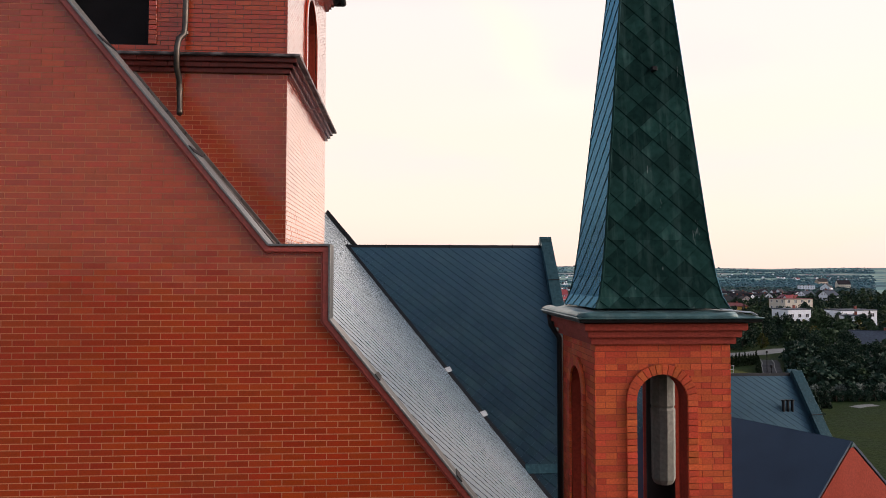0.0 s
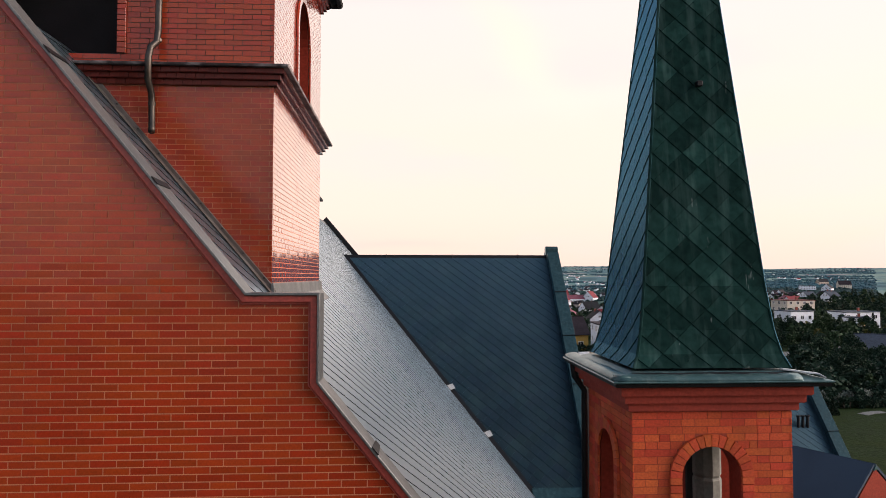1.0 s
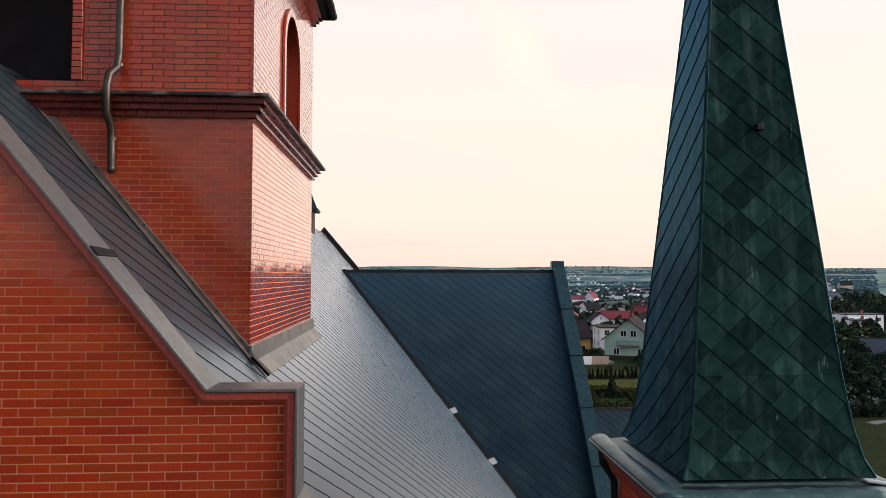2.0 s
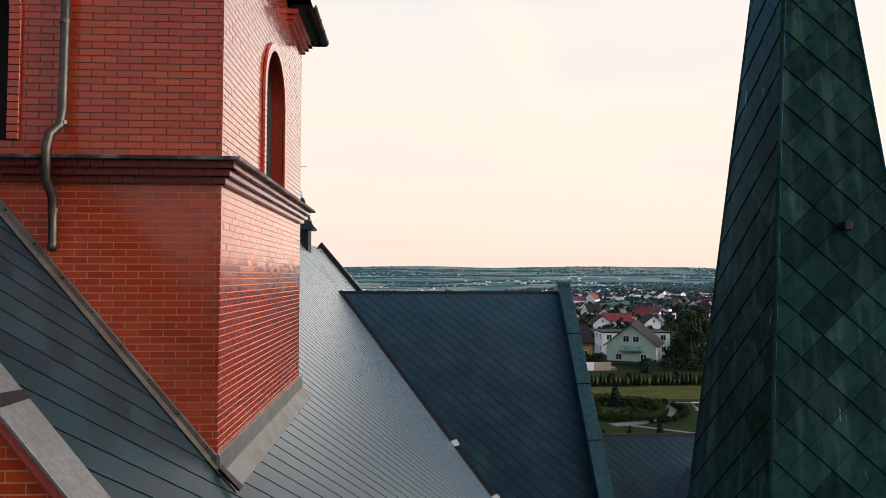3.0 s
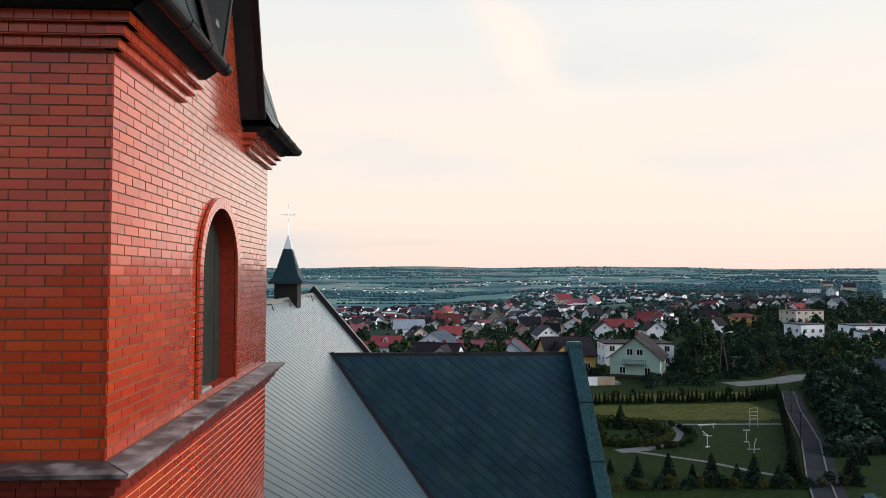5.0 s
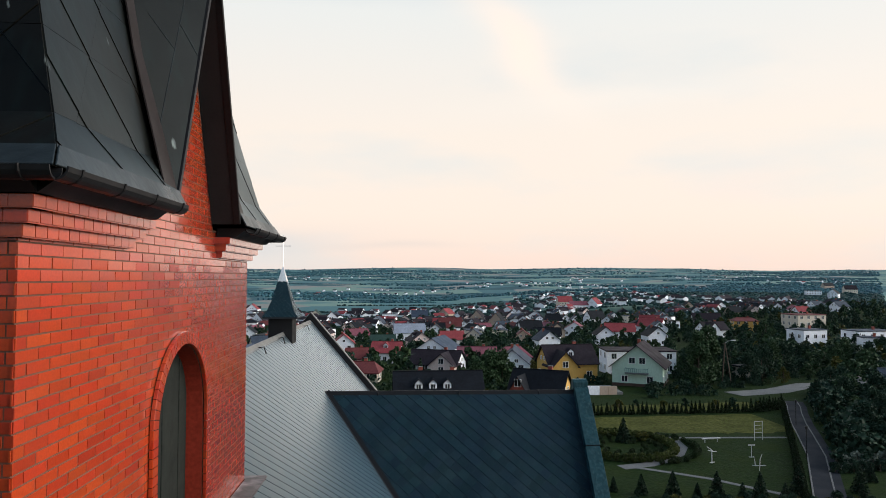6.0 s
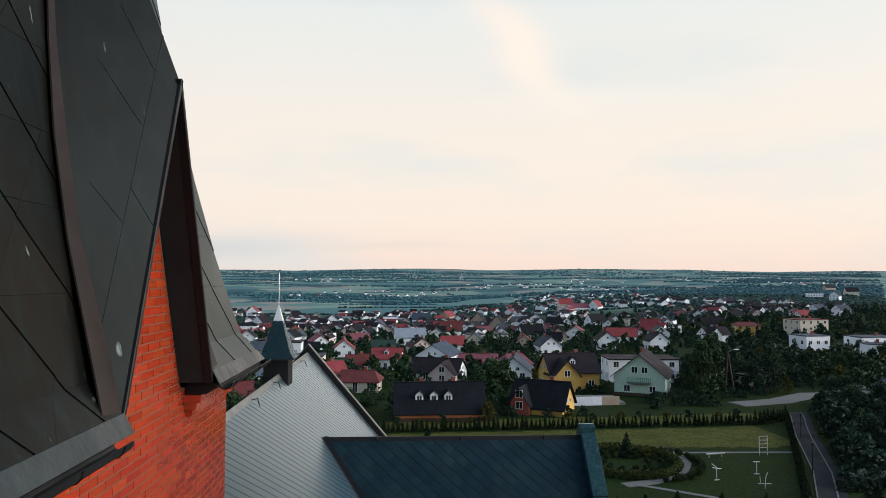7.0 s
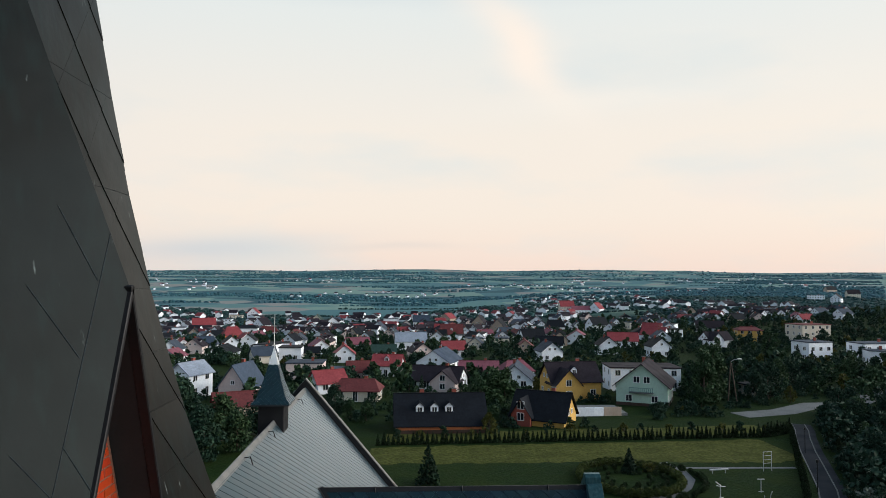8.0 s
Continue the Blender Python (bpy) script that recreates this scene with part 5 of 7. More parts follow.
PANE = material("dark_window_pane", (0.02, 0.025, 0.03), rough=0.08, stain_amount=0.1, bump=0, grain_amount=0.05)
RAIL = material("teal_balcony_rail", (0.10, 0.20, 0.19), rough=0.5)
BARK = material("grey_brown_bark", (0.08, 0.06, 0.045), rough=0.9, grain=12, bump=0.5)


def leaves(name, colour, tip):
    return material(name, colour, rough=0.65, grain=1.5, grain_amount=0.35, stain=0.35, stain_amount=0.6, stain_colour=tip, piece=0.35, piece_hue=0.015, bump=0, spec=0.08)


LEAF_DARK, LEAF_MID, LEAF_PALE = leaves("dark_foliage", (0.016, 0.037, 0.024), (0.026, 0.046, 0.024)), leaves("mid_foliage", (0.028, 0.055, 0.026), (0.042, 0.063, 0.025)), leaves("yellowing_foliage", (0.06, 0.062, 0.015), (0.06, 0.07, 0.02))
NEEDLE = leaves("dark_needles", (0.010, 0.022, 0.013), (0.02, 0.04, 0.022))
THUJA = leaves("thuja_needles", (0.014, 0.025, 0.011), (0.03, 0.045, 0.02))
ASPHALT = material("grey_asphalt", (0.015, 0.019, 0.026), rough=0.8, spec=0.08, grain=8, stain=0.3, stain_amount=0.4)
PAVING = material("pale_concrete_paving", (0.14, 0.145, 0.145), rough=0.85, spec=0.1, grain=4, stain=0.4, stain_amount=0.4)
GRAVEL = material("grey_gravel", (0.13, 0.135, 0.14), rough=0.9, spec=0.1, grain=10, stain=0.8)


# ---- houses ----
def window_frame(w, h):
    """A frame with a mullion in one piece, with a sill."""
    f, s = 0.09, Soup()
    xs, zs = [-w / 2, -w / 2 + f, -0.035, 0.035, w / 2 - f, w / 2], [0, f, h - f, h]
    bm = bmesh.new()
    grid = [[bm.verts.new((x, -0.06, z)) for z in zs] for x in xs]
    faces = [bm.faces.new((grid[i][k], grid[i + 1][k], grid[i + 1][k + 1], grid[i][k + 1])) for i in range(5) for k in range(3) if not (k == 1 and i in (1, 3))]
    out = bmesh.ops.extrude_face_region(bm, geom=faces)
    bmesh.ops.translate(bm, verts=[v for v in out["geom"] if isinstance(v, bmesh.types.BMVert)], vec=(0, 0.11, 0))
    bmesh.ops.recalc_face_normals(bm, faces=bm.faces)
    me = bpy.data.meshes.new("window")
    bm.to_mesh(me)
    bm.free()
    me.materials.append(FRAME)
    return me


def pane_mesh(w, h):
    return box_mesh("pane", (-w / 2 + 0.02, -0.01, 0.02), (w / 2 - 0.02, 0.03, h - 0.02), PANE)


def plain_frame(w, h):
    return box_mesh("window", (-w / 2, -0.05, 0), (w / 2, 0.05, h), FRAME)


def plain_panes(w, h):
    s = Soup()
    for a, b in ((-w / 2 + 0.1, -0.04), (0.04, w / 2 - 0.1)):
        s.box((a, -0.07, 0.1), (b, -0.02, h - 0.1))
    return s.mesh("pane", PANE)


WIN, WIN_SMALL, DOOR = ((window_frame(*wh), pane_mesh(*wh), plain_frame(*wh), plain_panes(*wh)) for wh in ((1.3, 1.35), (0.9, 0.9), (1.1, 2.1)))
simple = {"on": False, "frames": [], "panes": []}


def fit_window(kind, parent, at):
    """A window with its pane; on the small far houses they are gathered instead."""
    if simple["on"]:
        for key, me in (("frames", kind[2]), ("panes", kind[3])):
            simple[key].append((me, at))
    else:
        part("pane", kind[1], None, part("window", kind[0], None, parent, at=at), at=at)


def gathered(name, items, mat, parent):
    s = Soup()
    for me, at in items:
        s.add([at @ v.co for v in me.vertices], [tuple(p.vertices) for p in me.polygons])
    ob = part(name, mesh(name, s.v, s.f, mat), None, parent)
    ob["kind"] = "stuff"


def house(label, x, y, turn, w, d, h, rise, wall, roof, over=0.45, floors=None, chimneys=1, dormers=0, wing=None, hip=0.0, flat_roof=False, balcony=False, at_z=None, plinth=None, group="houses of the town", gable_rows=1):
    """A house with its ridge along its own x axis; turn in degrees. Its walls, roof slopes, chimneys and windows are parts."""
    z0 = (land(x, y) if at_z is None else at_z)
    ob = thing("house", label, "house", (0, 0, 0), group)
    hw, hd = w / 2, d / 2
    floors = floors or max(1, round(h / 2.8))
    s = Soup()
    if flat_roof or hip:
        s.box((-hw, -hd, -1.5), (hw, hd, h))
    else:
        s.prism([(-hw, -hd, -1.5), (-hw, hd, -1.5), (-hw, hd, h), (-hw, 0, h + rise - 0.05), (-hw, -hd, h)], (w, 0, 0))
    part("wall", s.mesh("wall", wall), None, ob)
    if plinth:
        s = Soup()
        s.box((-hw - 0.04, -hd - 0.04, -1.5), (hw + 0.04, hd + 0.04, 0.7))
        part("plinth", s.mesh("plinth", plinth), None, ob)
    k = rise / hd
    if flat_roof:
        s = Soup()
        s.box((-hw - 0.25, -hd - 0.25, h), (hw + 0.25, hd + 0.25, h + 0.28))
        part("roof", s.mesh("roof", roof, bevel=0.03), None, ob)
    else:
        for sgn in (-1, 1):
            e = hd + over
            hx = hw + over
            inset = hip * hx
            pts = [(-hx, sgn * e, h - over * k), (hx, sgn * e, h - over * k), (hx - inset, 0, h + rise), (-hx + inset, 0, h + rise)]
            s = Soup()
            s.prism(pts, (0, 0, 0.16))
            part("roof", s.mesh("roof", roof), None, ob)
            if hip:
                s = Soup()
                s.prism([(sgn * hx, -e, h - over * k), (sgn * hx, e, h - over * k), (sgn * (hx - inset), 0, h + rise)], (0, 0, 0.16))
                part("roof", s.mesh("roof", roof), None, ob)
        s = Soup()
        s.box((-hw - over + hip * (hw + over), -0.14, h + rise + 0.08), (hw + over - hip * (hw + over), 0.14, h + rise + 0.22))
        part("ridge_tiles", s.mesh("ridge_tiles", roof), None, ob)
    for c in range(chimneys):
        cx = hw * (0.35 - 0.75 * c)
        s = Soup()
        top = h + (0.6 if flat_roof else rise) + 0.75
        s.box((cx - 0.35, 0.25, h), (cx + 0.35, 0.85, top))
        ch = part("chimney", s.mesh("chimney", CHIMNEY), None, ob)
        s = Soup()
        s.box((cx - 0.42, 0.18, top), (cx + 0.42, 0.92, top + 0.1))
        part("chimney_cap", s.mesh("chimney_cap", PAVING), None, ch)
    n = max(2, round(w / 3.2))
    for fl in range(floors):
        zz = 0.9 + 2.75 * fl
        if zz + 1.4 > h + 0.2:
            break
        for i in range(n):
            u = -hw + w * (i + 0.5) / n
            for sgn in (-1, 1):
                fit_window(DOOR if fl == 0 and i == n // 2 and sgn < 0 else WIN, ob, pose(u, sgn * hd, 0.1 if fl == 0 and i == n // 2 and sgn < 0 else zz, 0, 0, 0 if sgn < 0 else 180))
        m = max(1, round(d / 4))
        for i in range(m):
            u = -hd + d * (i + 0.5) / m
            for sgn in (-1, 1):
                fit_window(WIN, ob, pose(sgn * hw, u, zz, 0, 0, 90 if sgn > 0 else -90))
    if not flat_roof and not hip and rise > 2.2:
        for sgn in (-1, 1):
            for u in ((-1.0, 1.0) if d > 7.5 else (0,)):
                fit_window(WIN_SMALL if not balcony else WIN, ob, pose(sgn * hw, u, h + 0.35, 0, 0, 90 if sgn > 0 else -90))
    for i in range(dormers):
        u = (i - (dormers - 1) / 2) * 2.4 - (1.0 if dormers == 3 else 0)
        yy = -hd * 0.62
        zb = h + rise * (1 - 0.62) - 0.1
        s = Soup()
        s.prism([(u - 0.65, yy, zb), (u + 0.65, yy, zb), (u + 0.65, yy, zb + 1.0), (u, yy, zb + 1.65), (u - 0.65, yy, zb + 1.0)], (0, hd * 0.55, 0))
        dm = part("dormer", s.mesh("dormer", WHITE if wall is not CREAM else CREAM), None, ob)
        for sgn in (-1, 1):
            s = Soup()
            s.prism([(u, yy - 0.2, zb + 1.72), (u + sgn * 0.95, yy - 0.2, zb + 0.82), (u + sgn * 0.95, yy + hd * 0.55, zb + 0.82), (u, yy + hd * 0.6, zb + 1.72)], (0, 0, 0.1))
            part("dormer_roof", s.mesh("dormer_roof", roof), None, dm)
        fit_window(WIN_SMALL, dm, pose(u, yy, zb + 0.12))
    if wing:
        wx, ww, wd, wh, wr, wmat = wing
        s = Soup()
        s.prism([(wx - ww / 2, -hd - wd, -1.5), (wx + ww / 2, -hd - wd, -1.5), (wx + ww / 2, -hd - wd, wh), (wx, -hd - wd, wh + wr), (wx - ww / 2, -hd - wd, wh)], (0, wd + hd, 0))
        wg = part("wing", s.mesh("wing", wmat), None, ob)
        for sgn in (-1, 1):
            e, kk = ww / 2 + 0.4, wr / (ww / 2)
            s = Soup()
            s.prism([(wx, -hd - wd - 0.45, wh + wr), (wx + sgn * e, -hd - wd - 0.45, wh - 0.4 * kk), (wx + sgn * e, 0, wh - 0.4 * kk), (wx, 0, wh + wr)], (0, 0, 0.16))
            part("wing_roof", s.mesh("wing_roof", roof), None, wg)
        fit_window(WIN, wg, pose(wx, -hd - wd, 1.0))
        if wh > 2.4 or wr > 2:
            fit_window(WIN, wg, pose(wx, -hd - wd, max(wh - 0.3, 2.9)))
    if balcony:
        s = Soup()
        s.box((-hw - 1.25, -2.3, 2.75), (-hw, 2.3, 2.9))
        bal = part("balcony", s.mesh("balcony", PAVING), None, ob, "teal railed balcony on the gable")
        for yy in (-2.25, 2.25):
            part("rail", box_mesh("rail", (-hw - 1.22, yy - 0.03, 3.8), (-hw, yy + 0.03, 3.88), RAIL), None, bal)
        part("rail", box_mesh("rail", (-hw - 1.25, -2.28, 3.8), (-hw - 1.19, 2.28, 3.88), RAIL), None, bal)
        for i in range(13):
            yy = -2.25 + i * 0.375
            part("baluster", box_mesh("baluster", (-hw - 1.24, yy - 0.05, 2.9), (-hw - 1.2, yy + 0.05, 3.82), RAIL), None, bal)
    if simple["on"]:
        gathered("window_frames", simple["frames"], FRAME, ob)
        gathered("window_panes", simple["panes"], PANE, ob)
        simple["frames"], simple["panes"] = [], []
    ob.matrix_basis = pose(x, y, z0, 0, 0, turn)
    return ob


PLACED = []


def put(label, x, y, turn, w, d, h, rise, wall, roof, **more):
    if 165 < y < 430:
        w, d, h, rise = w * 0.92, d * 0.92, h * 0.84, rise * 0.84
    PLACED.append((x, y, max(w, d) * 0.62))
    return house(label, x, y, turn, w, d, h, rise, wall, roof, **more)


put("long house with black roof and three white dormers", 5.6, 127.0, 2, 14.5, 9.5, 1.6, 4.1, ORANGE, R_BLACK, dormers=3, chimneys=2, plinth=DARK_FOOT)
put("dark steep-roofed house with ochre gable end", 24.2, 131.5, -27, 9.4, 8.4, 1.4, 3.9, YELLOW, R_BLACK, wing=(-2.6, 3.4, 1.0, 2.0, 2.6, CHIMNEY))
put("mint green house with plum roof and balcony", 49.7, 153.0, 64, 11.5, 10.0, 4.3, 4.1, MINT, R_PLUM, balcony=True, plinth=DARK_FOOT, over=0.7)
put("white flat-roofed house with dark parapet", 55.5, 173.0, -4, 17.5, 10, 6.4, 1.0, WHITE, R_PLUM, flat_roof=True)
put("ochre yellow house with plum tiled roof", 35.6, 160.5, 8, 11.0, 8.0, 4.0, 3.5, YELLOW, R_PLUM, wing=(-2.6, 5.6, 2.2, 3.6, 3.0, YELLOW), dormers=1)
put("white house with bright red hipped roof", -17.8, 169.5, 28, 7.6, 6.8, 3.0, 2.8, WHITE, R_RED)
put("low house with brown-red roof", -10.2, 158.5, -6, 9.4, 6.6, 2.4, 1.8, CREAM, R_BROWN, hip=0.3)
put("tall white house with pale grey roof", -46.6, 163.5, 66, 7.4, 5.6, 5.2, 2.2, WHITE, R_SILVER)
put("cream gabled house with blue-black roof", -34.4, 158.5, 76, 8.5, 6.2, 3.4, 4.2, PINK, R_BLUE)
put("low garage with rust-red roof", -31.5, 141.5, 20, 8.0, 6.0, 2.0, 2.0, TAN, R_BROWN, chimneys=0)
put("white house with vivid red roof", 96.5, 319.0, -14, 14.0, 9.0, 4.0, 3.9, WHITE, R_RED, chimneys=0)
put("white and blue house with red roof and skylights", 122.0, 349.0, -40, 12.5, 10.0, 4.4, 4.4, WHITE, R_RED)
put("white house with grey gables", 130.5, 300.0, 12, 12.0, 8.5, 4.2, 3.6, WHITE, R_PLUM, wing=(-2.8, 5.5, 2.0, 3.6, 3.0, WHITE))
put("yellow cube house with brown low roof", 159.5, 330.0, -12, 11.5, 10.0, 6.2, 1.6, YELLOW, R_BROWN, hip=0.4)
put("cream apartment block with flat roof and balconies", 175.0, 307.0, 8, 15.0, 12.0, 9.6, 1, CREAM, R_BROWN, flat_roof=True)
put("white terraced house with flat roof", 137.0, 240.0, 10, 10.0, 9.0, 7.6, 1, WHITE, R_GREY, flat_roof=True)
put("white row house with flat roof", 156.0, 236.0, 6, 15.0, 9.0, 7.0, 1, WHITE, R_GREY, flat_roof=True)
put("white low shed with dark roof", 78.0, 161.0, 15, 7.0, 5.0, 2.3, 1, CREAM, R_BLACK, flat_roof=True, chimneys=0)
put("house with rose-brown sheet roof", 7.5, 175.0, -20, 13.0, 9.5, 3.0, 3.4, WHITE, R_PLUM, wing=(3.0, 6.0, 2.0, 2.6, 2.6, PINK))
put("white house with rose-red roof", 19.5, 198.0, -8, 11.0, 9.0, 3.4, 3.0, WHITE, R_ROSE)
put("house with large blue-grey roof", 10.5, 234.0, 70, 15.0, 12.0, 3.4, 4.2, WHITE, R_BLUE)
put("flat-roofed cream house among gardens", -28.5, 210.0, 0, 11.0, 9.0, 5.4, 1, PINK, R_GREY, flat_roof=True)
put("semi-detached house with red roof", -5.5, 217.0, -8, 9.0, 9.0, 4.0, 3.2, WHITE, R_RED, dormers=1)
put("white house with patched silvery roof", 1.5, 330.0, 6, 15.0, 11.0, 5.0, 4.4, WHITE, R_SILVER)
put("white bungalow beside the road", 92.0, 131.0, -25, 9.0, 8.0, 2.6, 2.4, WHITE, R_GREY)
put("house with red pyramid roof", 30.5, 205.0, 10, 9.0, 8.0, 3.2, 2.8, WHITE, R_ROSE, hip=0.5)
put("house with broad grey roof among trees", 27.0, 181.0, 78, 13.0, 9.0, 2.8, 4.0, WHITE, R_GREY)

# the rest of the town: a few kinds of house, repeated
KINDS = [("white house with black tiled roof", 10, 8.5, 5.2, 3.6, WHITE, R_BLACK, {}), ("white house with red tiled roof", 10.5, 8.5, 3.8, 3.6, WHITE, R_RED, {}),
         ("pink plastered house with plum roof", 10, 9, 4.6, 3.6, PINK, R_PLUM, {"dormers": 1}), ("cream house with flat roof", 12, 9, 5.8, 1, CREAM, R_GREY, {"flat_roof": True}),
         ("white gabled house with grey roof", 11, 9, 4.6, 3.8, WHITE, R_GREY, {}), ("tan house with brown-red roof", 10, 9, 4.0, 3.6, TAN, R_BROWN, {}),
         ("white house with hipped black roof", 11, 10, 4.6, 3.0, WHITE, R_BLACK, {"hip": 0.4}), ("white house with rose sheet roof", 12, 8.5, 4.2, 3.2, WHITE, R_ROSE, {"wing": (-2.5, 5, 1.8, 3.4, 2.6, WHITE)}),
         ("tan brick house with black roof", 10, 9, 4.8, 4.2, TAN, R_BLACK, {"wing": (2.0, 5, 1.2, 4.2, 3.0, TAN)}), ("white flat-roofed house with black edge", 11, 9, 6.0, 1, WHITE, R_BLACK, {"flat_roof": True})]
simple["on"] = True
